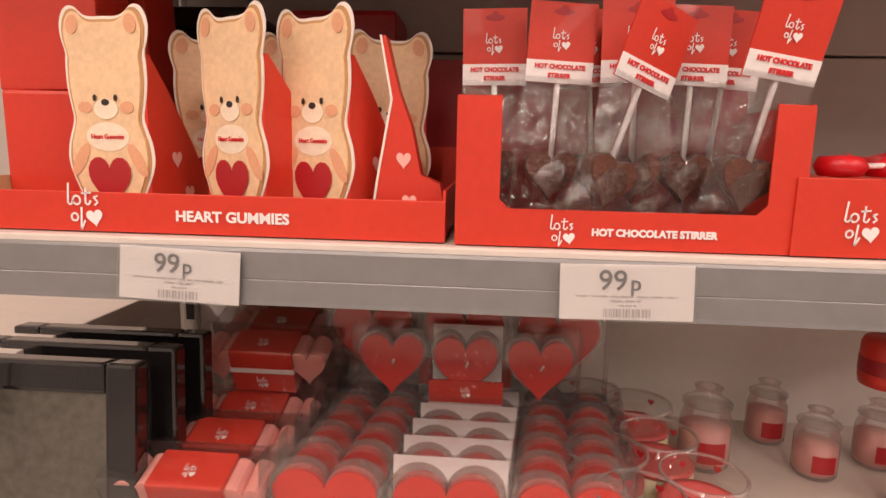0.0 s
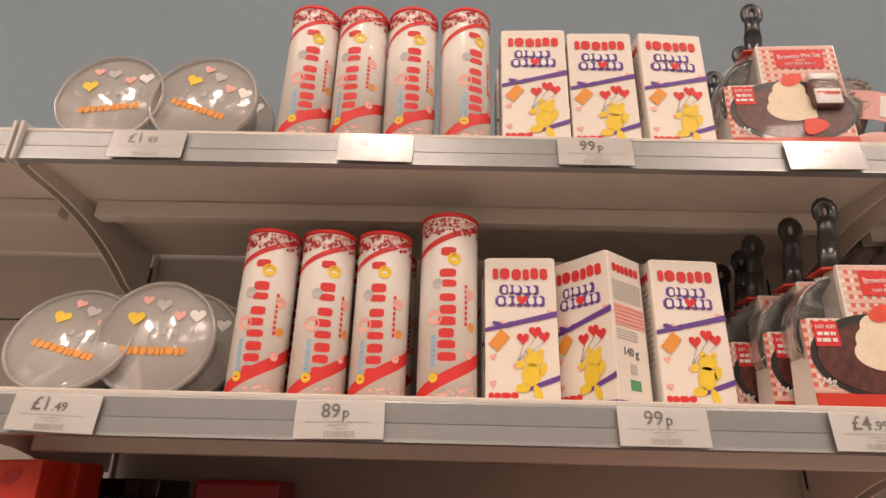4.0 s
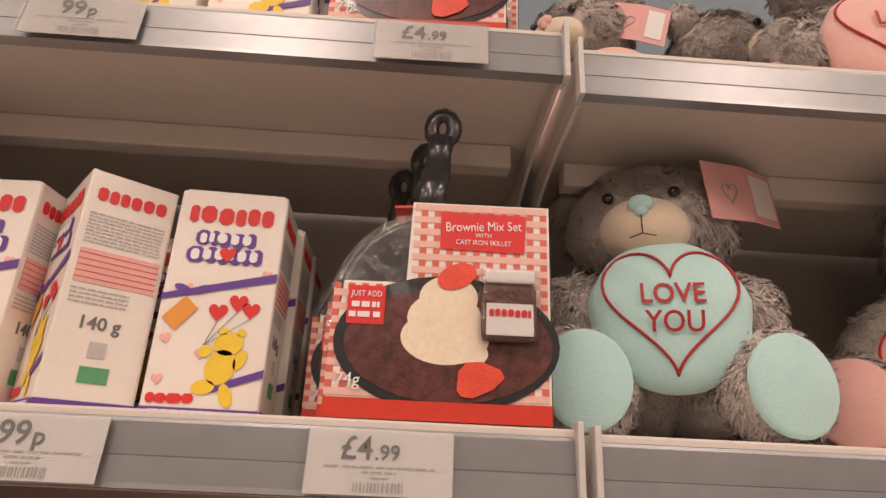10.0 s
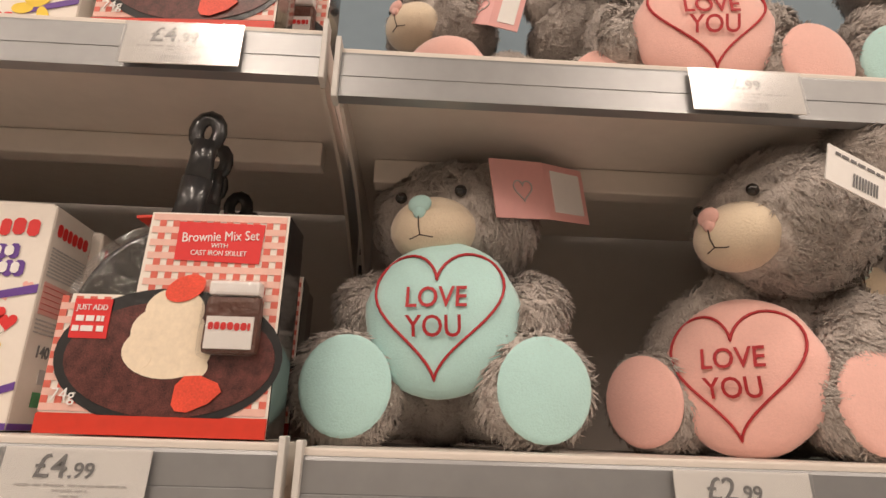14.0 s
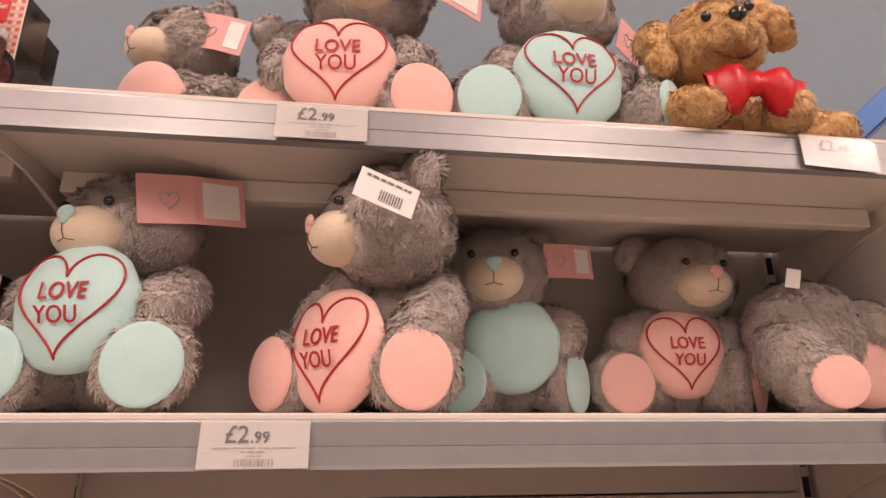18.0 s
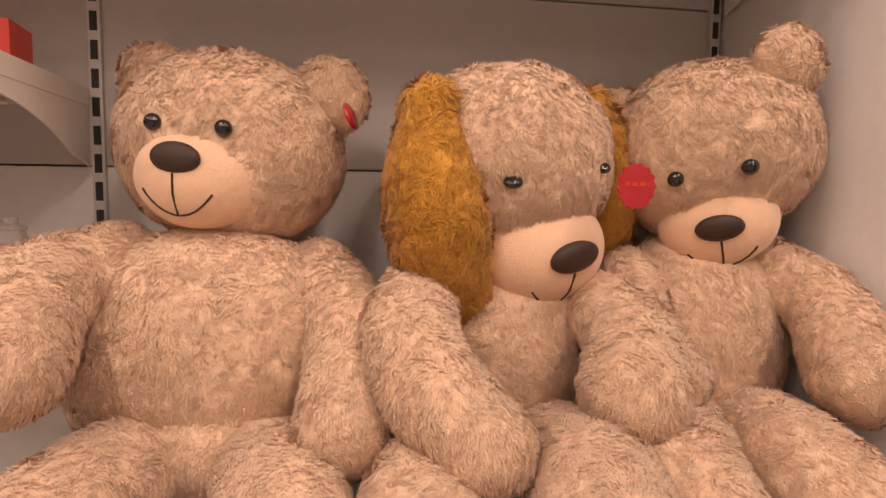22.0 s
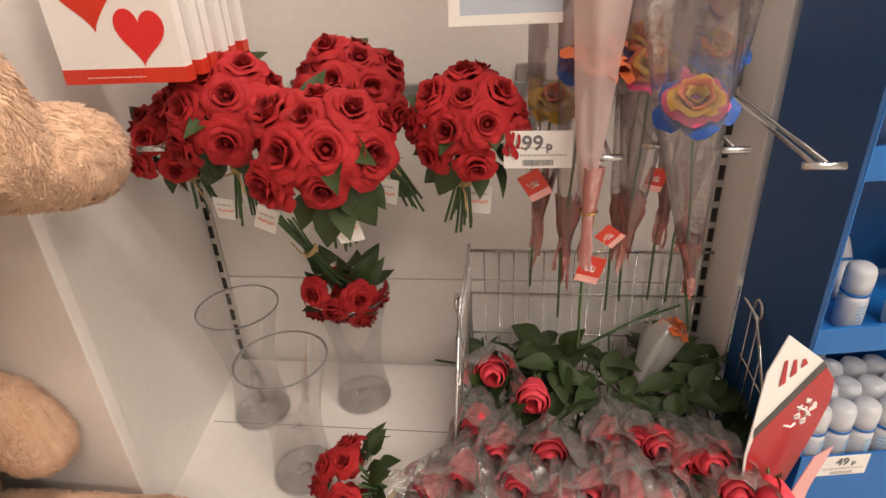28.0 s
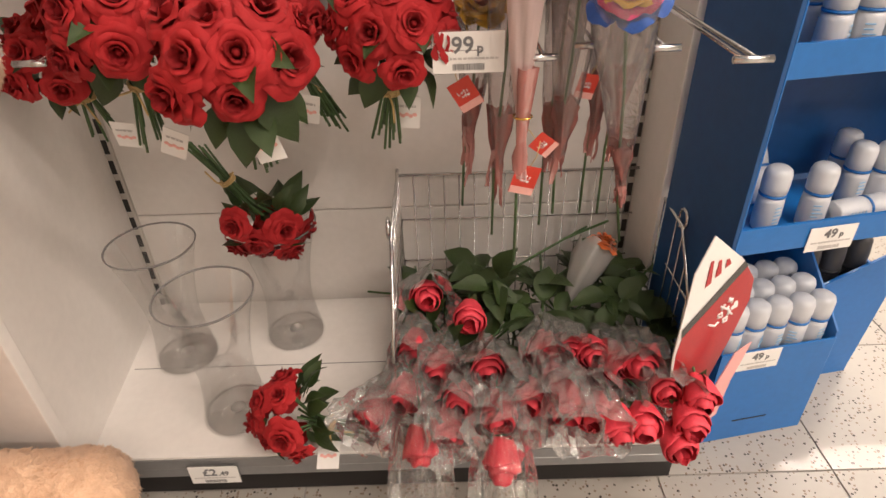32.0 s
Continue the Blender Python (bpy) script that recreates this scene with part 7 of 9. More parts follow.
def candle_box(at):
    """A clear box of three red heart candles, each in a pale plastic cup."""
    t = thing("candle_box", "clear box of three red heart candles in pale cups", "candle box", at, "red heart candle boxes")
    for x in (-0.052, 0.0, 0.052):
        cup = part("candle_cup", Geo().prism(heart(0.050, 0.050, 36, 0, 0), 0.005, 0.020), M["palecup"], t, at=pose(x, 0, 0.032))
        part("candle", Geo().prism(heart(0.045, 0.045, 34, 0, 0), 0.002, 0.0140), M["redwax"], cup)
        part("wick", Geo().tube([(0, 0.004, 0.0), (0.002, -0.003, 0.006)], 0.0008, 6), M["whiteink"], cup)
    card = part("card", Geo().box(-0.024, 0.026, 0.0205, 0.0212, 0.003, 0.060), M["whiteink"], t)
    lab = part("band", Geo().box(-0.025, 0.027, -0.001, 0.0015, 0.003, 0.024), M["red"], card)
    part("band_stripe", flat(rect(-0.025, 0.027, 0.003, 0.008), -0.0012), M["whiteink"], t)
    script_mark(t, 0.001, 0.016, 0.006, y=-0.0018)
    part("tub", Geo().box(-0.080, 0.080, -0.002, 0.022, 0.0, 0.062, b=0.002), M["clearbox"], t, "clear plastic box")
    return t


cb = candle_box(pose(-0.612, 0.150, SA1 + 0.066, 0, 0, 0) @ Matrix.Diagonal((1.32, 1.0, 1.32, 1)))
for y in (0.015, 0.047, 0.078, 0.110, 0.145, 0.178):
    copy_thing(cb, pose(-0.620 + 0.1 * y, y, SA1 + 0.001, -4, 0, 0) @ Matrix.Diagonal((1.32, 1.0, 1.02, 1)))
copy_thing(cb, pose(-0.615, 0.182, SA1 + 0.066, 0, 0, 0) @ Matrix.Diagonal((1.32, 1.0, 1.32, 1)))


def open_top(g):
    """Takes the last cap off a turned shape."""
    g.f, g.m, g.s = g.f[:-1], g.m[:-1], g.s[:-1]
    return g


def votive(at, wax):
    t = thing("candle_glass", "small glass candle with cream wax and printed hearts round the rim", "candle", at, "small glass candles")
    r, h = 0.026, 0.055
    part("glass", open_top(Geo().lathe([(r * 0.8, 0), (r, 0.010), (r, h), (r - 0.0003, h)], 32)), M["jarglass"], t)
    part("wax", Geo().lathe([(0, 0.004), (r * 0.76, 0.004), (r - 0.0012, 0.012), (r - 0.0012, h * 0.60), (0, h * 0.60)], 32), M[wax], t)
    part("wax_top", Geo().lathe([(0, h * 0.602), (r - 0.0012, h * 0.602), (r - 0.0012, h * 0.665), (r * 0.8, h * 0.650), (0, h * 0.648)], 32), M["rosewax"], t)
    part("wick", Geo().tube([(0, 0, h * 0.648), (0.0015, 0, h * 0.76)], 0.0008, 6), M["whiteink"], t)
    part("rim", Geo().lathe([(r - 0.002, h - 0.0005), (r - 0.001, h + 0.001), (r + 0.0003, h), (r, h - 0.002)], 32, closed=True), M["lidglass"], t)
    for i in range(12):
        a = i * math.pi / 6
        pl = heart(0.0055, 0.0055, 14)
        g = Geo().add([((r + 0.0005) * math.sin(a + x / r), -(r + 0.0005) * math.cos(a + x / r), h * (0.20, 0.84, 0.40, 0.90)[i % 4] + z) for x, z in pl], [tuple(range(14))])
        part("heart_print", g, M["whiteink" if i % 4 == 0 else "dred"], t)
    return t


v1 = votive(pose(-0.505, 0.150, SA1 + 0.001) @ Matrix.Scale(1.12, 4), "creamwax")
for x, y in ((-0.445, 0.188), (-0.442, 0.122), (-0.492, 0.088), (-0.425, 0.060), (-0.488, 0.213), (-0.480, 0.026)):
    copy_thing(v1, pose(x, y, SA1 + 0.001, 0, 0, 20 * x) @ Matrix.Scale(1.12, 4))


def jar_candle(at):
    t = thing("jar_candle", "pink candle in a glass jar with a glass lid", "candle", at, "pink jar candles")
    r = 0.030
    part("jar", open_top(Geo().lathe([(r * 0.85, 0), (r, 0.006), (r, 0.060), (r * 0.86, 0.072), (r * 0.86, 0.076)], 32)), M["lidglass"], t)
    part("wax", Geo().lathe([(0, 0.005), (r * 0.8, 0.005), (r * 0.94, 0.009), (r * 0.94, 0.050), (0, 0.050)], 32), M["pinkwax"], t)
    part("lid", Geo().lathe([(r * 0.84, 0.0765), (r * 0.95, 0.078), (r * 0.95, 0.082), (r * 0.6, 0.087), (r * 0.45, 0.095), (r * 0.55, 0.100), (0, 0.102)], 28), M["lidglass"], t)
    g = Geo().add([((r + 0.0004) * math.sin(a), -(r + 0.0004) * math.cos(a), z) for z in (0.014, 0.040) for a in [(-0.55 + 0.11 * i) for i in range(11)]], [(i, i + 1, i + 12, i + 11) for i in range(10)], 0, True)
    part("label", g, M["dred"], t)
    return t


j1 = jar_candle(pose(-0.372, 0.205, SA1 + 0.001, 0, 0, 0) @ Matrix.Scale(0.82, 4))
for x, y in ((-0.285, 0.268), (-0.268, 0.198), (-0.212, 0.140), (-0.195, 0.225), (-0.15, 0.08), (-0.13, 0.17), (-0.07, 0.12), (-0.05, 0.22)):
    copy_thing(j1, pose(x, y, SA1 + 0.001, 0, 0, 30 * (x + y)) @ Matrix.Scale(0.82, 4))
tin = thing("candle_tin", "dark red candle jar stacked on another", "candle", pose(-0.195, 0.225, SA1 + 0.086) @ Matrix.Scale(0.82, 4))
part("jar", Geo().lathe([(0, 0), (0.028, 0), (0.030, 0.01), (0.030, 0.05), (0.027, 0.058), (0, 0.058)], 28), M["redwax"], tin)
part("label", Geo().lathe([(0.0303, 0.016), (0.0306, 0.017), (0.0306, 0.034), (0.0303, 0.035)], 28), M["dred"], tin)


# ---- end bay: roses, vases, bags ----
rr = random.Random(77)
DECK = 0.12


def rose_mesh(seed, r, deep=1.0, mats=None, bud=False, rings=None):
    """An open fabric rose: curled petals in rings round a rolled heart; its axis is z, its front +z."""
    rg = random.Random(seed)
    g = Geo()
    # rolled heart
    n, vs, fs = 26, [], []
    for i in range(n + 1):
        a = i / n * 2.3 * 2 * math.pi
        q = r * (0.03 + 0.27 * (i / n))
        top = r * deep * (0.72 - 0.10 * (i / n)) + rg.uniform(-0.02, 0.02) * r
        vs += [(q * math.cos(a) * 0.8, q * math.sin(a) * 0.8, 0.0), (q * math.cos(a), q * math.sin(a), top * 0.7), (q * math.cos(a) * 1.12, q * math.sin(a) * 1.12, top)]
        if i:
            b = 3 * (i - 1)
            fs += [(b, b + 3, b + 4, b + 1), (b + 1, b + 4, b + 5, b + 2)]
    g.add(vs, fs, 0, True)
    rings = rings or ((3, 0.22, 0.36, 1.04, 1.35, 0.03), (3, 0.30, 0.54, 1.00, 1.30, 0.07), (4, 0.38, 0.74, 0.90, 1.25, 0.14), (4, 0.46, 0.94, 0.74, 1.20, 0.20), (5, 0.50, 1.12, 0.50, 1.1, 0.26))
    starts = []
    for k, (cnt, ra, rb, h, wid, curl) in enumerate(rings):
        off = rg.uniform(0, 6.28)
        for j in range(cnt):
            a0 = off + 2 * math.pi * (j + rg.uniform(-0.12, 0.12)) / cnt
            hh = h * rg.uniform(0.86, 1.12) * deep
            rbb = rb * rg.uniform(0.9, 1.08)
            half = wid * rg.uniform(0.95, 1.2) * 2 * math.pi / cnt
            U, V = 6, 6
            starts.append(len(g.v))
            vs, fs = [], []
            for v in range(V + 1):
                s = v / V
                for u in range(U + 1):
                    e = 2 * u / U - 1
                    wv = half * (0.55 + 0.55 * math.sin(min(1, s * 1.15) * 1.5)) * (1 - 0.30 * max(0, s - 0.75) / 0.25)
                    rad = r * (ra * 0.5 + (rbb - ra * 0.5) * s ** (0.6 if deep > 1.3 else 0.85)) + r * curl * max(0, s - 0.6) * 2.2 * (1 - 0.35 * abs(e))
                    z = r * hh * math.sin(s * 1.57) ** 0.9 - r * curl * 1.6 * max(0, s - 0.68) ** 1.4 * 4.2 * (0.6 + 0.4 * (1 - e * e)) - r * 0.10 * e * e * s
                    if deep > 1.3:
                        rad *= 1 - 0.8 * max(0, s - 0.5) ** 1.6 * (1.5 - 0.35 * k)
                    rip = (0.05 if deep > 1.3 else 0.10) * r * math.sin(e * 5 + j * 2.1 + k) * s * s + 0.05 * r * (1 - e * e) * s ** 4
                    a = a0 + wv * e * 0.5
                    rad -= r * 0.09 * s * (e * e) * (0.4 if k == 2 else 0.8)
                    vs.append((rad * math.cos(a), rad * math.sin(a), z + rip))
            for v in range(V):
                for u in range(U):
                    b = v * (U + 1) + u
                    fs.append((b, b + 1, b + U + 2, b + U + 1))
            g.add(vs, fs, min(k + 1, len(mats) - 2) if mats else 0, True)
    g.lathe([(0.15 * r, 0.1 * r), (0.17 * r, 0.55 * deep * r), (0.11 * r, 0.72 * deep * r), (0.04 * r, 0.76 * deep * r), (0.0, 0.75 * deep * r)], 10)
    starts.append(len(g.v) - 50)
    lead = [0] + starts
    for a, b in zip(lead, lead[1:]):                 # petals are joined at their base
        g.f.append((a, b, b + 1))
        g.m.append(0)
        g.s.append(True)
    base = len(g.v)
    g.lathe([(0.001, -0.16 * r), (0.16 * r, -0.1 * r), (0.30 * r, 0.0), (0.34 * r, 0.12 * r), (0.1 * r, 0.2 * r)], 12, (0, 0, 0), len(mats) - 1 if mats else 0)
    g.f.append((0, base, base + 1))
    g.m.append(len(mats) - 1 if mats else 0)
    g.s.append(True)
    return g


BUD = ((3, 0.50, 0.56, 1.10, 1.5, 0.0), (3, 0.70, 0.80, 1.04, 1.4, 0.02), (4, 0.86, 1.0, 0.90, 1.25, 0.05))
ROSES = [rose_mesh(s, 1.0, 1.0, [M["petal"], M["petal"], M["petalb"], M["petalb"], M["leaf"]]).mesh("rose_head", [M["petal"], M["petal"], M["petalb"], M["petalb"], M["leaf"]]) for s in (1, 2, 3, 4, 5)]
BUDS = [rose_mesh(s, 1.0, 1.55, [M["budred"], M["budred"], M["budred"], M["budred"], M["leaf"]], rings=BUD).mesh("rose_head", [M["budred"], M["budred"], M["budred"], M["budred"], M["leaf"]]) for s in (11, 12, 13)]


def leaf_mesh(seed):
    """A pointed leaf of unit length along y, folded at its midrib and drooping."""
    rg = random.Random(seed)
    vs, fs = [], []
    bend, fold = rg.uniform(0.25, 0.5), rg.uniform(0.10, 0.22)
    for i in range(9):
        s = i / 8
        w = 0.31 * math.sin(math.pi * min(1, s * 0.96 + 0.03) ** 0.8) * (1 + 0.05 * (i % 2))
        z = -bend * s * s
        vs += [(-w, s, z + fold * w * 2), (-w * 0.5, s + 0.01, z + fold * w * 0.8), (0, s + 0.02, z), (w * 0.5, s + 0.01, z + fold * w * 0.8), (w, s, z + fold * w * 2)]
        if i:
            b = 5 * (i - 1)
            fs += [(b + k, b + k + 1, b + k + 6, b + k + 5) for k in range(4)]
    g = Geo().add(vs, fs, 0, True)
    g.tube([(0, -0.25, 0.02), (0, 0, 0), (0, 0.5, -bend * 0.25 - 0.008), (0, 0.98, -bend * 0.96)], [0.018, 0.018, 0.012, 0.004], 5, 0)
    return g.mesh("leaf", M["leaf"])


LEAVES = [leaf_mesh(s) for s in (1, 2, 3, 4)]


def aim(p, d, s, spin=0.0, up=(0, 0, 1)):
    """Scale s at p, with local z along d."""
    z = Vector(d).normalized()
    x = Vector(up).cross(z)
    x = x.normalized() if x.length > 1e-4 else Vector((1, 0, 0))
    y = z.cross(x)
    m = Matrix((x, y, z)).transposed().to_4x4()
    return Matrix.Translation(Vector(p)) @ m @ Matrix.Rotation(spin, 4, "Z") @ Matrix.Scale(s, 4)


def add_leaf(parent, p, d, s, up=(0, 0, 1), twist=0.0):
    """A leaf from p, growing along d."""
    y = Vector(d).normalized()
    x = y.cross(Vector(up))
    x = x.normalized() if x.length > 1e-4 else Vector((1, 0, 0))
    z = x.cross(y)
    m = Matrix((x, y, z)).transposed().to_4x4()
    return part("leaf", rr.choice(LEAVES), None, parent, at=Matrix.Translation(Vector(p)) @ m @ Matrix.Rotation(twist, 4, "Y") @ Matrix.Scale(s, 4))


def small_card(parent, p, turn, w=0.034, h=0.046, name="gift_tag", body=None, printed=True):
    """A little card on a loop of thread; its face looks along local -y."""
    m = Matrix.Translation(Vector(p)) @ turn
    t = part(name, Geo().box(-w / 2, w / 2, 0, 0.0008, -h, 0, b=0.0003), body or M["paper"], parent, "small printed paper tag", at=m)
    if printed:
        g = Geo()
        word_bars(g, -w * 0.34, w * 0.34, -h * 0.34, -h * 0.27, rr, 5)
        part("tag_print", g, M["inklt"], t)
        g = Geo()
        for k in range(5):
            flat(oval(0.006, 0.005, (k - 2) * 0.005, -h * 0.56 - 0.002 * (k % 2)), -0.0005, 0.0003, 0, g)
        part("print", g, M["pinkink"], t)
    return t


def rose_bunch(name, label, at, axis, stem_end, scale=1.0, tag=None, leaves=7, count=(1, 5, 7), face=(-1, 0, 0.3)):
    """A tied bunch: a dome of open roses about the origin, leaves under it, stems to stem_end."""
    t = thing(name, label, "rose bunch", Matrix.Translation(Vector(at)), "red rose bunches")
    ax = Vector(axis).normalized()
    u = ax.orthogonal().normalized()
    w = ax.cross(u)
    for ring, (cnt, pol) in enumerate(zip(count, (0.0, 0.66, 1.25))):
        for j in range(cnt):
            a = 2 * math.pi * (j + 0.5 * ring + rr.uniform(-0.12, 0.12)) / cnt
            po = pol * rr.uniform(0.9, 1.1)
            d = ax * math.cos(po) + (u * math.cos(a) + w * math.sin(a)) * math.sin(po)
            p = d * 0.055 * scale * rr.uniform(0.84, 1.12) - ax * 0.012
            dd = (d + Vector(face) * 0.25).normalized()
            part("rose_head", rr.choice(ROSES), None, t, at=aim(p, dd, 0.0242 * scale * rr.uniform(0.88, 1.12), rr.uniform(0, 6)))
    e = Vector(stem_end) - Vector(at)
    tie = e * 0.55
    leaves += 5
    for j in range(leaves):
        a = 2 * math.pi * (j + rr.uniform(-0.3, 0.3)) / leaves
        d = (u * math.cos(a) + w * math.sin(a)) * 0.9 - ax * rr.uniform(0.0, 0.9)
        p = (u * math.cos(a) + w * math.sin(a)) * 0.036 * scale - ax * rr.uniform(0.012, 0.04)
        add_leaf(t, p, d, rr.uniform(0.036, 0.058) * scale, ax, rr.uniform(-0.9, 0.9))
    for j in range(3):
        a = rr.uniform(0, 6.28)
        d = ax * 0.6 + (u * math.cos(a) + w * math.sin(a)) * 0.8
        add_leaf(t, d * 0.040 * scale, d + (u * math.sin(a) - w * math.cos(a)) * 0.5, 0.044 * scale, ax, rr.uniform(-0.6, 0.6))
    for j in range(13):
        a, q = rr.uniform(0, 6.28), rr.uniform(0.15, 1) ** 0.5
        off = (u * math.cos(a) + w * math.sin(a)) * q
        ln = rr.uniform(0.92, 1.08)
        g = Geo().tube([off * 0.034 - ax * 0.01, tie * 0.5 + off * 0.013, tie + off * 0.0085, e * ln + off * 0.021], 0.0018, 6)
        part("stem", g, M["stem"], t)
    d = e.normalized()
    x = d.orthogonal().normalized()
    y = d.cross(x)
    g = Geo()
    for q in range(3):
        g.tube([tie + d * (q - 1) * 0.003 + (x * math.cos(a) + y * math.sin(a)) * 0.0125 for a in [k * 2 * math.pi / 14 for k in range(15)]], 0.0016, 5)
    side = Vector((-1, 0, 0)) - d * d.dot(Vector((-1, 0, 0)))
    side = side.normalized() * 0.013
    cr = d.cross(side).normalized()
    g.tube([tie + side, tie + side * 1.4 + cr * 0.012 + d * 0.004, tie + side * 1.1 + cr * 0.026 + d * 0.012], 0.0015, 5)
    g.tube([tie + side, tie + side * 1.4 - cr * 0.006 + d * 0.012, tie + side * 1.2 - cr * 0.009 + d * 0.036], 0.0015, 5)
    part("raffia_tie", g, M["raffia"], t, "tan raffia tie")
    if tag:
        small_card(t, Vector(tag[0]) - Vector(at), tag[1])
    return t


FACE = pose(0, 0, 0, 0, 0, -90)                    # a card that faces back along the aisle
rose_bunch("rose_bunch", "tied bunch of red fabric roses hanging at the panel", (1.25, -0.125, 0.69), (-0.55, -0.1, 0.85), (1.262, -0.14, 0.572), 0.95, ((1.22, -0.19, 0.60), FACE @ pose(0, 0, 0, 20, 8, 0)))
rose_bunch("rose_bunch", "tied bunch of red fabric roses with a grey-backed tag", (1.165, -0.262, 0.752), (-0.5, 0.15, 0.88), (1.205, -0.236, 0.59), 1.12, ((1.17, -0.285, 0.605), FACE @ pose(0, 0, 0, 15, 25, 0)))
rose_bunch("rose_bunch", "full bunch of red fabric roses tied with raffia", (1.08, -0.412, 0.722), (-0.6, 0.05, 0.8), (1.10, -0.411, 0.585), 1.18, ((1.075, -0.423, 0.645), FACE @ pose(0, 0, 0, 5, -12, 0)), leaves=11)
rose_bunch("rose_bunch", "bunch of red fabric roses hung behind the others", (1.25, -0.405, 0.748), (-0.35, -0.4, 0.85), (1.272, -0.474, 0.578), 1.1, ((1.22, -0.452, 0.63), FACE @ pose(0, 0, 0, 15, 12, 0)))
rose_bunch("rose_bunch", "round bunch of red fabric roses beside a price card", (1.13, -0.58, 0.735), (-0.62, 0.0, 0.78), (1.15, -0.562, 0.60), 1.0, ((1.16, -0.59, 0.645), FACE @ pose(0, 0, 0, 10, 5, 0)))
# a bunch stood upside down in a vase, and one lying on the deck
rose_bunch("rose_bunch", "bunch of red roses stood head down in a vase", (1.300, -0.330, 0.392), (-0.35, 0.10, -0.85), (1.285, -0.252, 0.535), 1.05, ((1.262, -0.312, 0.425), FACE @ pose(0, 0, 0, -25, 22, 0)), leaves=9, count=(1, 4, 5), face=(-1, 0, -0.1))
rose_bunch("rose_bunch", "bunch of red roses lying on the deck", (1.055, -0.388, 0.192), (-0.25, 0.86, -0.05), (1.065, -0.49, 0.135), 0.92, ((1.05, -0.44, 0.135), FACE @ pose(0, 0, 0, -68, 0, 0)), leaves=10, count=(1, 4, 6), face=(-1, 0, 0.3))


# clear glass vases
def vase(x, y, label):
    t = thing("glass_vase", label, "vase", pose(x, y, DECK), "clear glass vases")
    h, n = 0.25, 18
    out = []
    for i in range(n + 1):
        s = i / n
        r = 0.043 + 0.0125 * max(0, (0.38 - s) / 0.38) ** 1.6 + 0.029 * max(0, (s - 0.38) / 0.62) ** 1.7
        out.append((r, 0.004 + s * (h - 0.004)))
    g = Geo().lathe([(0.0545, 0.002)] + out, 56)
    g.f, g.m, g.s = g.f[:-2], g.m[:-2], g.s[:-2]
    part("body", g, VASE, t)
    part("foot", Geo().lathe([(0.0, 0.0006), (0.049, 0.0006), (0.0525, 0.003), (0.052, 0.0115), (0.0, 0.0118)], 48), VFOOT, t, "thick glass foot")
    part("rim", Geo().lathe([(out[-1][0] - 0.002, h - 0.001), (out[-1][0] - 0.0005, h + 0.0018), (out[-1][0] + 0.0012, h + 0.0008), (out[-1][0] + 0.0006, h - 0.0015)], 56, closed=True), VRIM, t)
    part("maker_sticker", Geo().lathe([(0.0, 0.0122), (0.0125, 0.0122), (0.0125, 0.0128), (0.0, 0.0128)], 24), M["frost"], t)
    return t


VASE = clear("vase_glass", tint=(0.995, 0.995, 0.993), gloss=0.24, rough=0.03, haze=0.006)
VFOOT = clear("vase_foot_glass", tint=(0.99, 0.99, 0.99), gloss=0.3, rough=0.04, haze=0.02)
VRIM = mat("vase_rim_glass", (0.20, 0.19, 0.19), 0.08, coat=0.8)
vase(1.266, -0.142, "clear glass flared vase by the side panel")
vase(1.125, -0.275, "clear glass flared vase near the deck front")
vase(1.321, -0.335, "clear glass flared vase holding an upturned rose bunch")


# price cards of the end bay
def small_price(x, y0, y1, z0, z1, big, small, label):
    w, h = abs(y1 - y0), z1 - z0
    t = thing("price_label", label, "price label", pose(x, max(y0, y1), z0, 0, 0, -90))
    part("card", Geo().box(0, w, 0, 0.0012, 0, h, b=0.0004), M["paper"], t)
    part("holder", Geo().box(-0.001, w + 0.001, 0.0014, 0.0022, -0.001, h + 0.002), M["clearbox"], t)
    lettering(big, h * 0.56, M["ink"], t, w * 0.42, h * 0.50, bold=0.0004)
    if small:
        lettering(small, h * 0.34, M["ink"], t, w * 0.42 + h * 0.165 * len(big) + 0.0005, h * 0.50, bold=0.0003, align="LEFT")
    g = Geo()
    word_bars(g, w * 0.08, w * 0.92, h * 0.34, h * 0.39, rr, 14)
    part("small_print", g, M["inklt"], t)
    g = Geo()
    x0 = w * 0.28
    while x0 < w * 0.72:
        b = rr.uniform(0.0004, 0.0012)
        flat(rect(x0, x0 + b, h * 0.08, h * 0.24), -0.0006, 0.0003, 0, g)
        x0 += b + rr.uniform(0.0004, 0.0010)
    part("barcode", g, M["ink"], t)
    return t


small_price(1.027, -0.214, -0.292, 0.064, 0.104, "£2", ".49", "white £2.49 price label on the deck rail")
small_price(1.094, -0.624, -0.703, 0.692, 0.737, "99", "p", "white 99p price card on a hook end")


# prong hooks on the back panel
def prong(y, x_end, z, label="chrome display hook with a flat end plate"):
    t = thing("display_hook", label, "display hook", Matrix.Translation((0, y, z)), "display hooks")
    part("prong", Geo().tube([(CX - 0.002, 0.006, 0.012), (CX - 0.03, 0.006, 0.0), (x_end, 0.006, 0.0), (x_end, -0.006, 0.0), (CX - 0.03, -0.006, 0.0), (CX - 0.002, -0.006, 0.012)], 0.0026, 8), M["metal"], t)
    part("end_bar", Geo().tube([(x_end - 0.002, -0.02, 0.001), (x_end - 0.002, 0.02, 0.001)], 0.0042, 8), M["metal"], t, "chrome cross bar")
    part("back_plate", Geo().box(CX - 0.004, CX + 0.003, -0.025, 0.025, -0.015, 0.03, b=0.002), M["metal"], t)
    return t


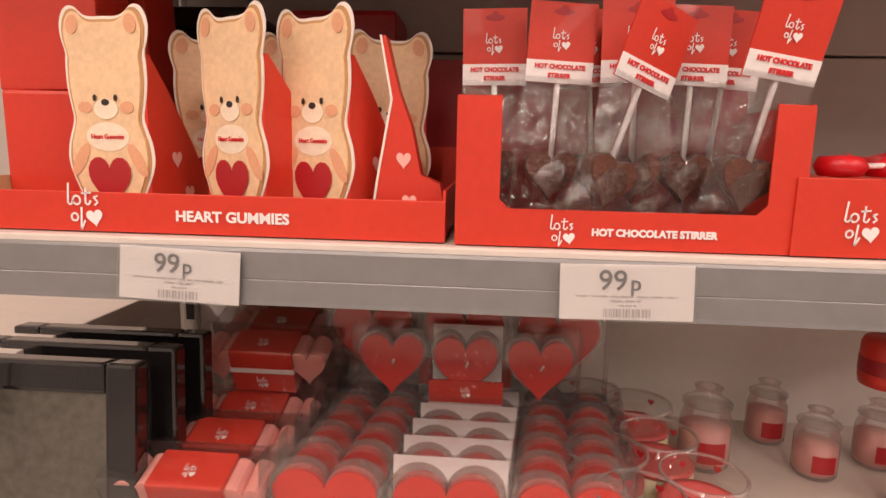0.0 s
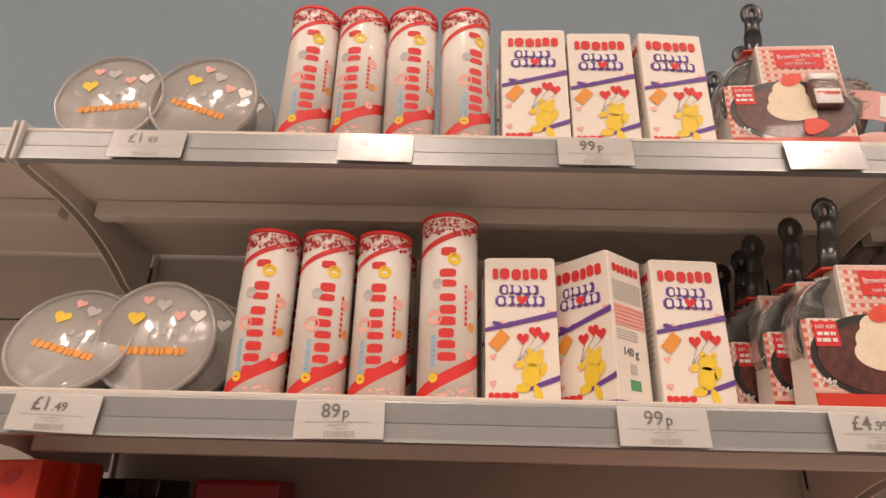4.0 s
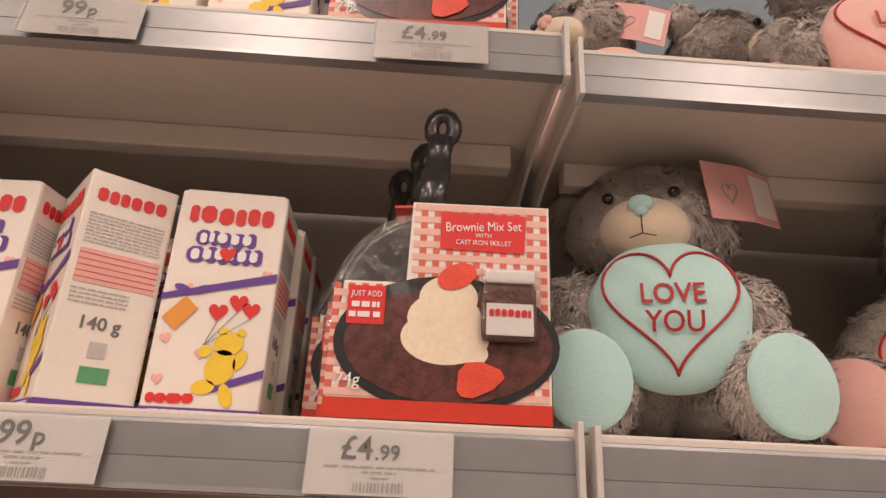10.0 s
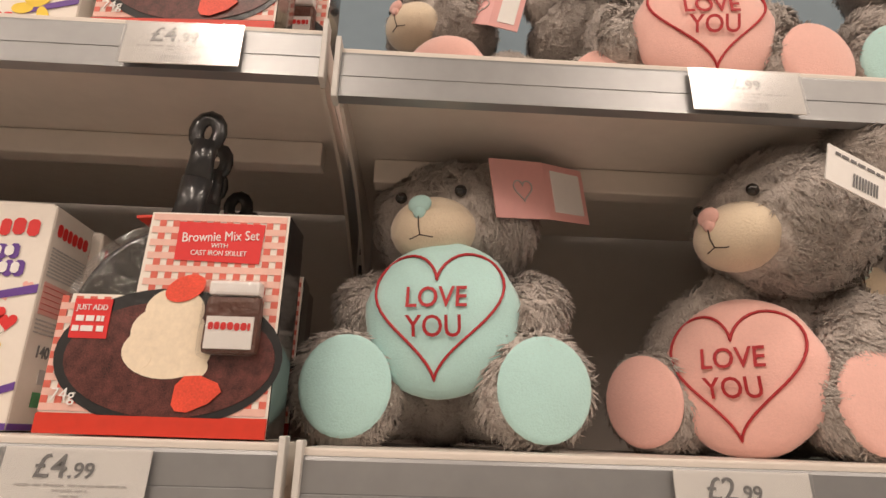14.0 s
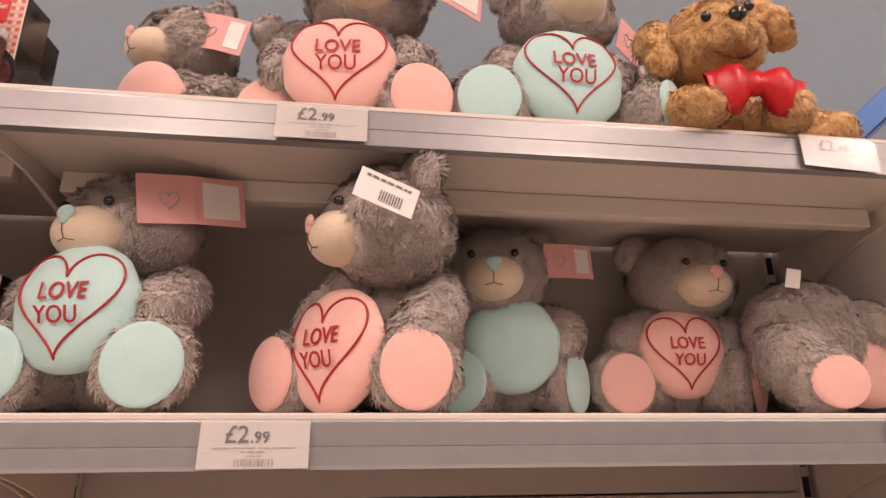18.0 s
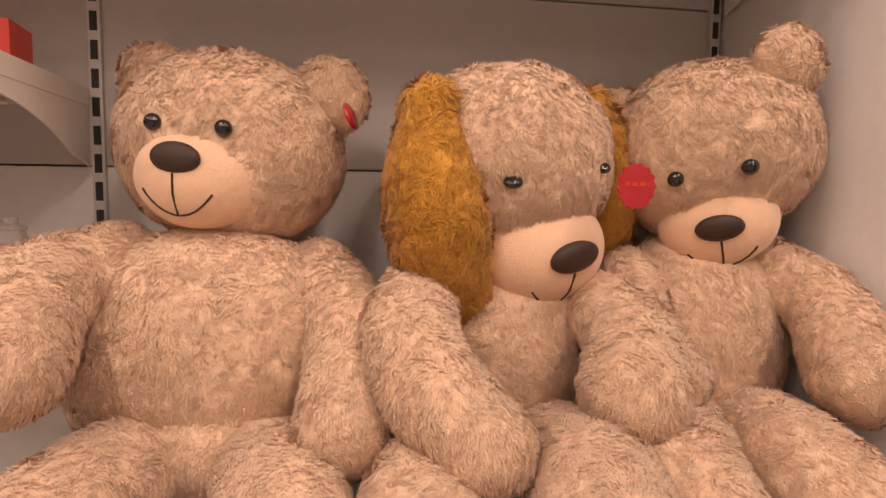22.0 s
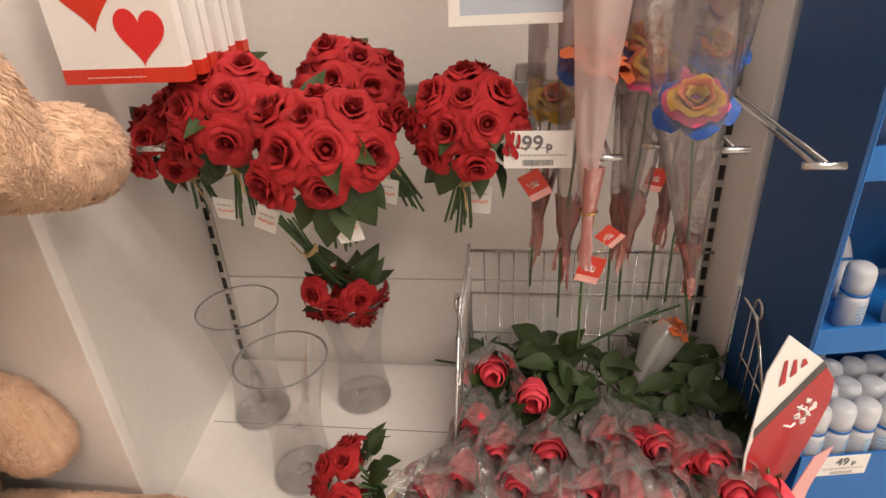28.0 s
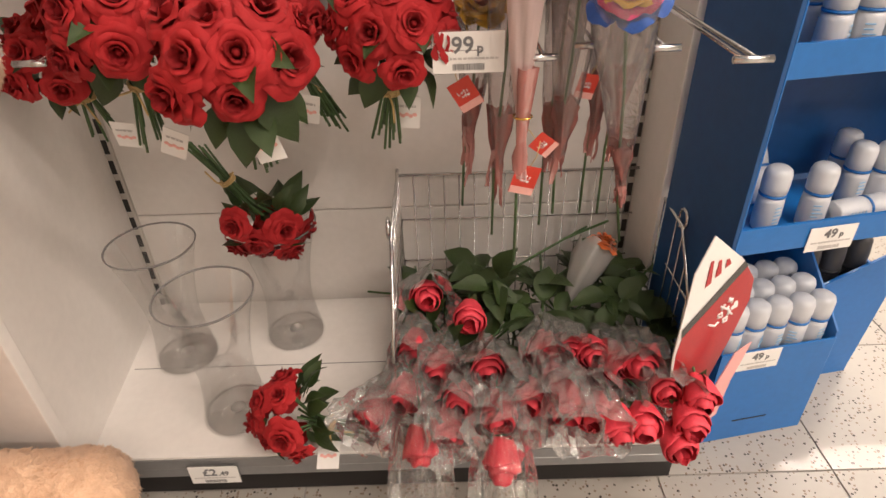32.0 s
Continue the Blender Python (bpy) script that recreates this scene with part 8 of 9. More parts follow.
for y, xe in ((-0.66, 1.10), (-0.735, 1.06), (-0.80, 1.10), (-0.87, 1.08), (-0.945, 1.03)):
    prong(y, xe, 0.716)
for y in (-0.14, -0.27, -0.41, -0.57):
    prong(y, 1.16, 0.70)
# solid bar added in place of the dark shadow band behind the bunches
bar = thing("hook_rail", "dark bar added for the shadow band behind the hooks", "rail")
part("bar", Geo().box(CX - 0.018, CX - 0.004, -0.98, -0.03, 0.693, 0.718, b=0.002), M["rail"], bar)


# ---- wrapped rainbow roses ----
RAIN = [mat(n, c, 0.55, var=0.25, scale=40, sheen=0.2) for n, c in (("orange_petal", (0.62, 0.13, 0.02)), ("yellow_petal", (0.66, 0.38, 0.03)), ("blue_petal", (0.015, 0.08, 0.36)), ("violet_petal", (0.20, 0.03, 0.26)), ("pink_petal", (0.55, 0.06, 0.18)))]


def sleeve_mesh(seed, prof, seg=28, rough=0.18, name="sleeve", fold=5, crisp=False):
    """A crumpled film cone about z."""
    rg = random.Random(seed)
    ph = [rg.uniform(0, 6.28) for _ in range(8)]
    vs, fs = [], []
    n = len(prof)
    for i, (r, z) in enumerate(prof):
        for k in range(seg):
            a = 2 * math.pi * k / seg
            w = 1 + rough * (0.5 * math.sin(fold * a + ph[0] + 3.0 * i / n) + 0.35 * math.sin(2 * a + ph[1] + i) + 0.3 * math.sin(9 * a + ph[2] + 1.7 * i)) + rg.uniform(-0.05, 0.05) * rough * 2
            jag = (rg.uniform(-0.3, 0.3) * abs(prof[-1][1] - prof[-2][1])) if i == n - 1 else 0
            vs.append((r * w * math.cos(a), r * w * math.sin(a), z + jag))
    for i in range(n - 1):
        for k in range(seg):
            a, b = i * seg + k, i * seg + (k + 1) % seg
            fs += [(a, b, b + seg), (a, b + seg, a + seg)] if crisp else [(a, b, b + seg, a + seg)]
    return Geo().add(vs, fs, 0, not crisp)


def ragged_tail(seed, top, drop):
    """Torn, twisted strips of film about a stem, hanging from z = top."""
    rg = random.Random(seed)
    g = Geo()
    for j in range(5):
        a = 2 * math.pi * j / 5 + rg.uniform(-0.4, 0.4)
        ln = 0.03 + drop * rg.uniform(0.45, 1.1)
        vs, fs, tw = [], [], rg.uniform(-1.2, 1.2)
        q = 0.005
        for i in range(7):
            s = i / 6
            q += rg.uniform(-0.0012, 0.0022)
            b = a + tw * s + rg.uniform(-0.25, 0.25)
            wd = (0.0062 - 0.0032 * s) * rg.uniform(0.7, 1.25)
            c, n = (q * math.cos(b), q * math.sin(b)), (-math.sin(b + tw * s), math.cos(b + tw * s))
            z = top - ln * s
            vs += [(c[0] - n[0] * wd, c[1] - n[1] * wd, z + rg.uniform(-0.002, 0.002)), (c[0] * 1.35, c[1] * 1.35, z), (c[0] + n[0] * wd, c[1] + n[1] * wd, z + rg.uniform(-0.002, 0.002))]
            if i:
                k = 3 * (i - 1)
                fs += [(k, k + 1, k + 4, k + 3), (k + 1, k + 2, k + 5, k + 4)]
        g.add(vs, fs, 0, False)
    return g


def wrapped_rose(head, low, cols, wrap, label, size=0.027, tall=0.14, seed=1):
    """One rainbow rose in a film cone: head at the top, stem end low."""
    t = thing("wrapped_rose", label, "wrapped rose", Matrix.Translation(Vector(low)), "wrapped rainbow roses")
    h = Vector(head) - Vector(low)
    ax = h.normalized()
    mats = [RAIN[c] for c in cols] + [M["leaf"]]
    part("rose_head", rose_mesh(seed, size, 1.1, mats), mats, t, at=aim(h, (ax + Vector((-0.55, 0, 0.1))).normalized(), 1, rr.uniform(0, 6)))
    part("stem", Geo().tube([(0, 0, 0), h * 0.3 + Vector((0.006, 0.004, 0)), h * 0.7, h - ax * 0.01], 0.002, 6), M["stem"], t)
    ln = h.length
    m = aim((0, 0, 0), h, 1, rr.uniform(0, 6))
    a = ln * (0.36 + rr.uniform(-0.07, 0.05))
    drop = rr.uniform(0.025, 0.07)
    body = [(0.006, a), (0.008, a + 0.03), (0.016, a + 0.08), (size * 1.05, ln - 0.02), (size * 1.25, ln + 0.03), (size * 1.4, ln + tall)]
    part("sleeve", sleeve_mesh(seed, body, 30, 0.16), wrap, t, at=m)
    part("sleeve_tail", ragged_tail(seed + 9, a + 0.03, drop), PINKFILM, t, "crumpled pink film", at=m)
    part("inner_wrap", sleeve_mesh(seed + 5, [(0.004, a), (0.0065, a + 0.02), (0.0085, a + 0.04), (0.012, a + 0.055), (0.013, a + 0.06 + drop * 0.4)], 18, 0.6), PINKFILM, t, at=m)
    return t


PINKFILM = clear("dusky_pink_film", tint=(0.72, 0.42, 0.40), gloss=0.3, rough=0.2, bump=0.6, bscale=50, haze=0.42, hcol=(0.62, 0.26, 0.23))
wrapped_rose((1.20, -0.683, 0.735), (1.24, -0.66, 0.44), (0, 0, 0, 1), M["greywrap"], "orange fabric rose in a clear film cone", seed=31)
wrapped_rose((1.14, -0.715, 0.79), (1.17, -0.70, 0.43), (0, 2, 1, 2), M["greywrap"], "blue and orange fabric rose in a film cone", seed=32)
wrapped_rose((1.15, -0.783, 0.815), (1.16, -0.766, 0.45), (1, 1, 0, 1, 0, 2), M["greywrap"], "rainbow fabric rose in a smoky film cone", seed=33)
wrapped_rose((1.11, -0.785, 0.79), (1.14, -0.78, 0.48), (4, 1, 0, 1, 0, 4), M["greywrap"], "pink and yellow fabric rose in a film cone", seed=34)
wrapped_rose((1.055, -0.819, 0.766), (1.15, -0.882, 0.425), (3, 1, 0, 1, 4, 2), M["greywrap"], "large rainbow fabric rose with a violet heart", size=0.031, seed=35)
wrapped_rose((1.15, -0.862, 0.80), (1.17, -0.85, 0.46), (0, 0, 1, 0, 2, 2), M["greywrap"], "blue and orange fabric rose in clear film", seed=36)
wrapped_rose((1.17, -0.845, 0.82), (1.19, -0.83, 0.45), (2, 2, 2, 3), M["greywrap"], "deep blue fabric rose in clear film", seed=37)
# the rose seen from behind, in an opaque pale wrap
t = thing("wrapped_rose", "fabric rose turned away in a pale pink wrap", "wrapped rose", Matrix.Translation((1.085, -0.722, 0.44)), "wrapped rainbow roses")
part("stem", Geo().tube([(0, 0, 0), (0.004, 0, 0.15), (0, 0, 0.36)], 0.002, 6), M["stem"], t)
part("rose_head", rose_mesh(40, 0.033, 1.1, [RAIN[0]] * 4 + [M["leaf"]]), [RAIN[0]] * 4 + [M["leaf"]], t, at=pose(0.01, 0, 0.36, 20, 0, 0))
g = Geo()
vs, fs = [], []
for i in range(13):
    s = i / 12
    wd = 0.006 + 0.040 * max(0, s - 0.18) ** 0.8
    for k in range(9):
        e = k / 4 - 1
        vs.append((-0.035 - 0.01 * s + 0.028 * e * e * s + 0.0025 * math.sin(e * 6 + s * 9), -wd * e + 0.004 * math.sin(s * 5), 0.14 + 0.46 * s))
    if i:
        b = 9 * (i - 1)
        fs += [(b + k, b + k + 1, b + k + 10, b + k + 9) for k in range(8)]
PALE = clear("pale_pink_film", tint=(0.80, 0.70, 0.68), gloss=0.35, rough=0.2, bump=0.5, bscale=35, haze=0.5, hcol=(0.78, 0.60, 0.58))
part("wrap_front", Geo().add(vs, fs, 0, True), PALE, t)
part("sleeve_tail", sleeve_mesh(52, [(0.011, 0.27), (0.007, 0.22), (0.006, 0.19), (0.007, 0.17), (0.0055, 0.15)], 14, 0.7, fold=3), PINKFILM, t, at=pose(-0.034, 0.002, 0))
part("gold_tie", Geo().lathe([(0.010, 0.0), (0.0112, 0.0015), (0.010, 0.003)], 16, closed=True), mat("gold_wire", (0.8, 0.5, 0.12), 0.25, metal=1.0), t, "gold wire tie", at=pose(-0.034, 0.002, 0.215))


def red_tag(p, turn, s=1.0):
    t = thing("swing_tag", "small red swing tag hanging from a wrapped rose", "swing tag", Matrix.Translation(Vector(p)) @ turn, "red swing tags")
    part("card", Geo().box(-0.015 * s, 0.015 * s, 0, 0.0008, -0.042 * s, 0, b=0.0003), M["red"], t)
    part("pale_foot", flat(rect(-0.0145 * s, 0.0145 * s, -0.0415 * s, -0.031 * s)), M["pinkink"], t)
    range_mark(t, 0, -0.018 * s, 0.0072 * s)
    part("thread", Geo().tube([(0, 0.0004, -0.002), (0.004, 0.002, 0.014), (0.002, 0.004, 0.034)], 0.0006, 5), M["raffia"], t)
    return t


def range_mark(parent, x, z, k, turn=0.0):
    """The range's mark: two short words as strokes, with a heart between."""
    g = Geo()
    a = radians(turn)

    def put(px, pz):
        return (x + (px * math.cos(a) - pz * math.sin(a)) * k, -0.0012, z + (px * math.sin(a) + pz * math.cos(a)) * k)

    for st in ([(-1.1, 0.75), (-1.05, 0.1), (-0.75, 0.0)], [(-0.55, 0.3), (-0.4, 0.5), (-0.2, 0.3), (-0.38, 0.05), (-0.55, 0.3)], [(0.1, 0.8), (0.1, 0.1), (0.3, 0.05)], [(-0.08, 0.5), (0.3, 0.55)], [(0.75, 0.5), (0.5, 0.42), (0.75, 0.2), (0.5, 0.05)],
               [(-0.7, -0.45), (-0.5, -0.25), (-0.3, -0.45), (-0.5, -0.65), (-0.7, -0.45)], [(0.15, -0.05), (-0.05, -0.3), (-0.05, -0.75)], [(-0.25, -0.38), (0.12, -0.36)]):
        g.tube([put(*q) for q in st], 0.075 * k, 5)
    hp = [put(px, pz) for px, pz in heart(0.62, 0.6, 20, 0.45, -0.55)]
    flat([(q[0], q[2]) for q in hp], -0.0008, 0.0006, 0, g)
    part("white_print", g, M["whiteink"], parent)


red_tag((1.075, -0.735, 0.584), FACE @ pose(0, 0, 0, 10, 14, 0))
red_tag((1.09, -0.742, 0.612), FACE @ pose(0, 0, 0, 20, -48, 0), 0.8)
red_tag((1.14, -0.652, 0.668), FACE @ pose(0, 0, 0, 10, -30, 0), 1.0)
red_tag((1.16, -0.818, 0.665), FACE @ pose(0, 0, 0, 10, 12, 0), 0.8)


# ---- gift bags on hooks ----
def gift_bag(x, y, z, w, h, blue, label, lead):
    t = thing("gift_bag", label, "gift bag", pose(x, y, z, 0, 0, -90), "heart gift bags")
    d = 0.016
    body = M["paper"]
    g = Geo().box(0, w, 0, 0.0012, 0, h).box(0, w, d - 0.0012, d, 0, h).box(0, 0.0012, 0.0012, d - 0.0012, 0, h).box(w - 0.0012, w, 0.0012, d - 0.0012, 0, h).box(0, w, 0, d, 0, 0.0015)
    part("bag_body", g, BAGBLUE if blue else body, t)
    if not blue:
        part("foot_band", Geo().box(-0.0006, w + 0.0006, -0.0006, d + 0.0006, -0.0006, 0.0165), M["red"], t, "red band at the foot")
        part("top_band", Geo().box(-0.0006, w + 0.0006, -0.0006, d + 0.0006, h - 0.014, h), M["red"], t)
        part("heart_print", flat(heart(0.082, 0.083, 36, w * 0.36, h * 0.53, 3)), M["red"], t, "large red heart")
        part("heart_print", flat(heart(0.060, 0.062, 36, w * 0.71, h * 0.265, -6), -0.0009), M["redink"], t, "small red heart")
        if lead:
            g = Geo()
            word_bars(g, 0.03, w - 0.05, 0.006, 0.0075, rr, 12, -0.0012)
            part("small_print", g, M["pinkink"], t)
    else:
        for cx, cz, s, tn in ((w * 0.72, h * 0.72, 0.055, 10), (w * 0.92, h * 0.60, 0.045, -14), (w * 0.86, h * 0.30, 0.05, 6), (w * 0.40, h * 0.86, 0.05, -5)):
            part("heart_print", flat(heart(min(s, 0.9 * s), s, 30, min(cx, w - s / 2), cz, tn)), M["redink"], t)
        part("blue_swirl", flat([(w * 0.5, h * 0.42), (w * 0.62, h * 0.40), (w * 0.80, h * 0.52), (w * 0.98, h * 0.46), (w * 0.98, h * 0.54), (w * 0.78, h * 0.62), (w * 0.6, h * 0.50), (w * 0.5, h * 0.50)], -0.0008), M["blue"], t)
        part("foot_band", Geo().box(-0.0006, w + 0.0006, -0.0006, d + 0.0006, -0.0006, 0.010), M["paper"], t)
        part("side_band", Geo().box(0.0, 0.012, -0.0006, 0.0, 0.010, h), M["paper"], t)
    for yy in (0.001, d - 0.001):
        part("cord_handle", Geo().tube([(w * 0.3, yy, h - 0.02), (w * 0.32, yy, h + 0.05), (w * 0.42, yy, h + 0.085), (w * 0.58, yy, h + 0.085), (w * 0.68, yy, h + 0.05), (w * 0.7, yy, h - 0.02)], 0.0018, 6), M["ribbon"] if not blue else M["paper"], t)
    return t


BAGBLUE = mat("pale_blue_bag_paper", (0.50, 0.56, 0.66), 0.4, var=0.04, coat=0.2)
for k in range(6):
    gift_bag(1.085 + k * 0.03, -0.107 - 0.004 * (k % 2), 0.806 + 0.002 * (k % 3), 0.155, 0.185, False, "white paper gift bag with red hearts on a hook", k == 0)
for k in range(3):
    gift_bag(1.10 + k * 0.035, -0.566, 0.853, 0.12, 0.19, True, "pale blue paper gift bag with red hearts", k == 0)
for y, xe, z in ((-0.185, 1.07, 1.068), (-0.626, 1.085, 1.120)):
    prong(y, xe, z, "chrome hook that carries the gift bags")


# ---- wire basket of single roses ----
wb = thing("wire_basket", "chrome wire dump basket heaped with single roses", "wire basket")
BX0, BX1, BY0, BY1, BZ0, BZ1 = 1.055, 1.422, -1.0, -0.548, 0.128, 0.405


def wire(name, pts, r=0.0016, seg=6):
    return part(name, Geo().tube(pts, r, seg), M["metal"], wb)


def front_z(x):
    return 0.18 + (BZ1 - 0.18) * min(1, max(0, (x - BX0) / 0.16)) ** 0.8


n = 17
for i in range(n):                                   # back uprights
    y = BY0 + (BY1 - BY0) * i / (n - 1)
    wire("wire", [(BX1, y, BZ1), (BX1, y, BZ0), (BX0, y, BZ0), (BX0 - 0.004, y, 0.18)])
for i in range(13):                                  # both sides
    x = BX0 + (BX1 - BX0) * i / 12
    for y in (BY0, BY1):
        wire("wire", [(x, y, BZ0), (x, y, front_z(x))])
for z, r in ((BZ1, 0.003), (0.31, 0.0018), (0.215, 0.0018)):
    wire("back_rail", [(BX1 - 0.002, BY0, z), (BX1 - 0.002, BY1, z)], r, 8)
for y in (BY0, BY1):
    wire("side_rail", [(BX1, y, BZ1 + 0.012), (BX1 - 0.012, y, BZ1 + 0.004), (BX0 + 0.16, y, front_z(BX0 + 0.16)), (BX0 + 0.10, y, front_z(BX0 + 0.1)), (BX0 + 0.05, y, front_z(BX0 + 0.05)), (BX0, y, 0.18)], 0.003, 8)
    wire("side_rail", [(BX1, y - 0.002, 0.31), (BX0 + 0.09, y - 0.002, 0.31)], 0.0018)
    wire("side_rail", [(BX1, y - 0.002, 0.215), (BX0 + 0.02, y - 0.002, 0.215)], 0.0018)
    s = 1 if y == BY1 else -1
    wire("hook_loop", [(BX0 + 0.17, y, 0.40)] + [(BX0 + 0.17 + 0.014 * math.sin(a), y + s * 0.004, 0.412 + 0.016 * (1 - math.cos(a)) - 0.016) for a in [k * 0.6 for k in range(11)]], 0.003, 8)
wire("front_rail", [(BX0 - 0.004, BY0, 0.18), (BX0 - 0.004, BY1, 0.18)], 0.003, 8)

SLEEVES = [sleeve_mesh(s, [(0.012, -0.060), (0.022, -0.040), (0.032, -0.015), (0.037, 0.008), (0.040, 0.028), (0.043, 0.045), (0.050, 0.066)], 22, 0.30, crisp=True).mesh("film_sleeve", CELLO) for CELLO in (clear("crumpled_cellophane", tint=(1, 1, 1), gloss=0.75, rough=0.12, bump=0.6, bscale=60, haze=0.13),) for s in (61, 62, 63, 64)]
LONG = sleeve_mesh(71, [(0.022, -0.06), (0.034, -0.02), (0.040, 0.03), (0.044, 0.09), (0.046, 0.13)], 24, 0.24, crisp=True).mesh("film_sleeve", M["film"])


def single_rose(p, face, wrapped, tip, size=0.029, seed=0):
    """A long-stemmed rose: its head at p looks along face; the stem runs back to tip."""
    lab = "single red fabric rose in a crumpled cellophane sleeve" if wrapped else "single red fabric rose, unwrapped, on a long stem"
    t = thing("single_rose", lab, "rose", Matrix.Translation(Vector(p)), "single roses in the basket")
    f = Vector(face).normalized()
    part("rose_head", BUDS[seed % 3], None, t, at=aim(-f * size * 0.9, f, size * 1.16, rr.uniform(0, 6)))
    e = Vector(tip) - Vector(p)
    pts = [-f * size * 0.9, -f * (size + 0.03), e * 0.5 + Vector((0, 0, -0.006)), e]
    part("stem", Geo().tube(pts, 0.0021, 6), M["stem"], t)
    for k in range(4):                                # sepals
        a = k * 1.57 + 0.4
        x = f.orthogonal().normalized()
        y = f.cross(x)
        add_leaf(t, -f * size * 0.85, (x * math.cos(a) + y * math.sin(a)) * 0.9 + f * 0.25, size * 0.85, f)
    for k in range(4):
        s = rr.uniform(0.35, 0.85)
        d = Vector((rr.uniform(-0.4, 0.9), rr.uniform(-1, 1), rr.uniform(0.05, 0.7)))
        add_leaf(t, e * s, d, rr.uniform(0.045, 0.068), (rr.uniform(-0.4, 0.4), rr.uniform(-0.4, 0.4), 1), rr.uniform(-0.7, 0.7))
    if wrapped:
        me = LONG if wrapped == 2 else rr.choice(SLEEVES)
        part("film_sleeve", me, None, t, "clear cellophane sleeve", at=aim(-f * 0.012, f, rr.uniform(0.9, 1.12), rr.uniform(0, 6)))
    return t


HEADS = ((1.239, -0.597, 0.27, 1), (1.18, -0.668, 0.27, 0), (1.143, -0.578, 0.24, 1), (1.10, -0.617, 0.243, 1), (1.09, -0.690, 0.243, 1), (1.062, -0.562, 0.225, 1), (1.044, -0.645, 0.228, 1),
         (1.018, -0.700, 0.228, 1), (1.04, -0.748, 0.232, 1), (1.118, -0.782, 0.25, 1), (1.122, -0.815, 0.245, 1), (1.11, -0.850, 0.252, 0), (1.07, -0.79, 0.235, 1), (1.025, -0.80, 0.235, 1), (1.02, -0.838, 0.222, 1))
HEADS2 = ((1.09, -0.917, 0.25, 1), (1.105, -0.885, 0.24, 1), (0.998, -0.868, 0.218, 0), (1.00, -0.905, 0.218, 0), (1.05, -0.945, 0.232, 1), (1.024, -0.988, 0.245, 0), (1.005, -0.972, 0.215, 0),
          (0.992, -0.955, 0.180, 0), (0.995, -0.585, 0.19, 2), (0.975, -0.703, 0.178, 2), (1.02, -0.622, 0.205, 1), (1.045, -0.522, 0.21, 1))
for i, (x, y, z, wr) in enumerate(HEADS + HEADS2):
    side = 0.55 if y > -0.53 else rr.uniform(-0.2, 0.2)
    down = -0.75 if wr == 2 else rr.uniform(-0.1, 0.35) - (0.25 if x < 1.03 else 0)
    tip = (min(1.40, x + rr.uniform(0.2, 0.33)), min(-0.57, max(-0.985, y + rr.uniform(-0.14, 0.14))), rr.uniform(0.16, 0.25))
    single_rose((x, y, z), (-1, side, down), wr, tip, 0.029 * rr.uniform(0.92, 1.08), i)
# one wrapped in pale film lying at the back, with an orange bloom
t = thing("single_rose", "orange rose in a pale frosted wrap among the leaves", "rose", Matrix.Translation((1.27, -0.86, 0.25)))
part("sleeve", sleeve_mesh(81, [(0.008, -0.05), (0.012, -0.02), (0.022, 0.01), (0.030, 0.05), (0.032, 0.085)], 22, 0.2), M["frost"], t, at=aim((0, 0, 0), (0.45, -0.45, 0.6), 1))
part("sleeve_tail", sleeve_mesh(82, [(0.008, -0.045), (0.011, -0.062), (0.017, -0.085)], 14, 0.5, fold=3), PINKFILM, t, at=aim((0, 0, 0), (0.45, -0.45, 0.6), 1))
part("rose_head", rose_mesh(83, 0.024, 1.1, [RAIN[0]] * 4 + [M["leaf"]]), [RAIN[0]] * 4 + [M["leaf"]], t, at=aim((0.035, -0.045, 0.055), (0.3, -0.5, 0.8), 1))
# loose sprays of leaves behind the heads
for i in range(16):
    x, y = rr.uniform(1.20, 1.36), rr.uniform(-0.97, -0.66)
    z = rr.uniform(0.225, 0.265)
    t = thing("leaf_sprig", "dark green fabric leaves of a rose stem", "leaf sprig", Matrix.Translation((x, y, z)), "rose leaves in the basket")
    d = Vector((rr.uniform(-0.5, 0.8), rr.uniform(-1, 1), rr.uniform(0.1, 0.4))).normalized()
    e = Vector((rr.uniform(-0.05, 0.05), rr.uniform(-0.1, 0.1), -0.06))
    part("stem", Geo().tube([e, e * 0.4, d * 0.03], 0.002, 6), M["stem"], t)
    sd = d.cross(Vector((0, 0, 1))).normalized()
    for dd, q in ((d, 0.03), (d * 0.5 + sd, 0.012), (d * 0.5 - sd, 0.012)):
        add_leaf(t, d * q, dd, rr.uniform(0.05, 0.072), (rr.uniform(-0.5, 0.1), 0, 1), rr.uniform(-0.5, 0.5))
for pts in (((1.4, -0.47, 0.155), (1.40, -0.53, 0.145), (1.39, -0.6, 0.15)), ((1.36, -0.93, 0.33), (1.35, -0.85, 0.30), (1.30, -0.74, 0.265)), ((1.39, -0.90, 0.30), (1.34, -0.80, 0.275), (1.28, -0.70, 0.25))):
    t = thing("loose_cutting", "bare green rose stem in the basket", "rose stem", None, "loose stems")
    part("stem", Geo().tube(pts, 0.0023, 7), M["stem"], t)

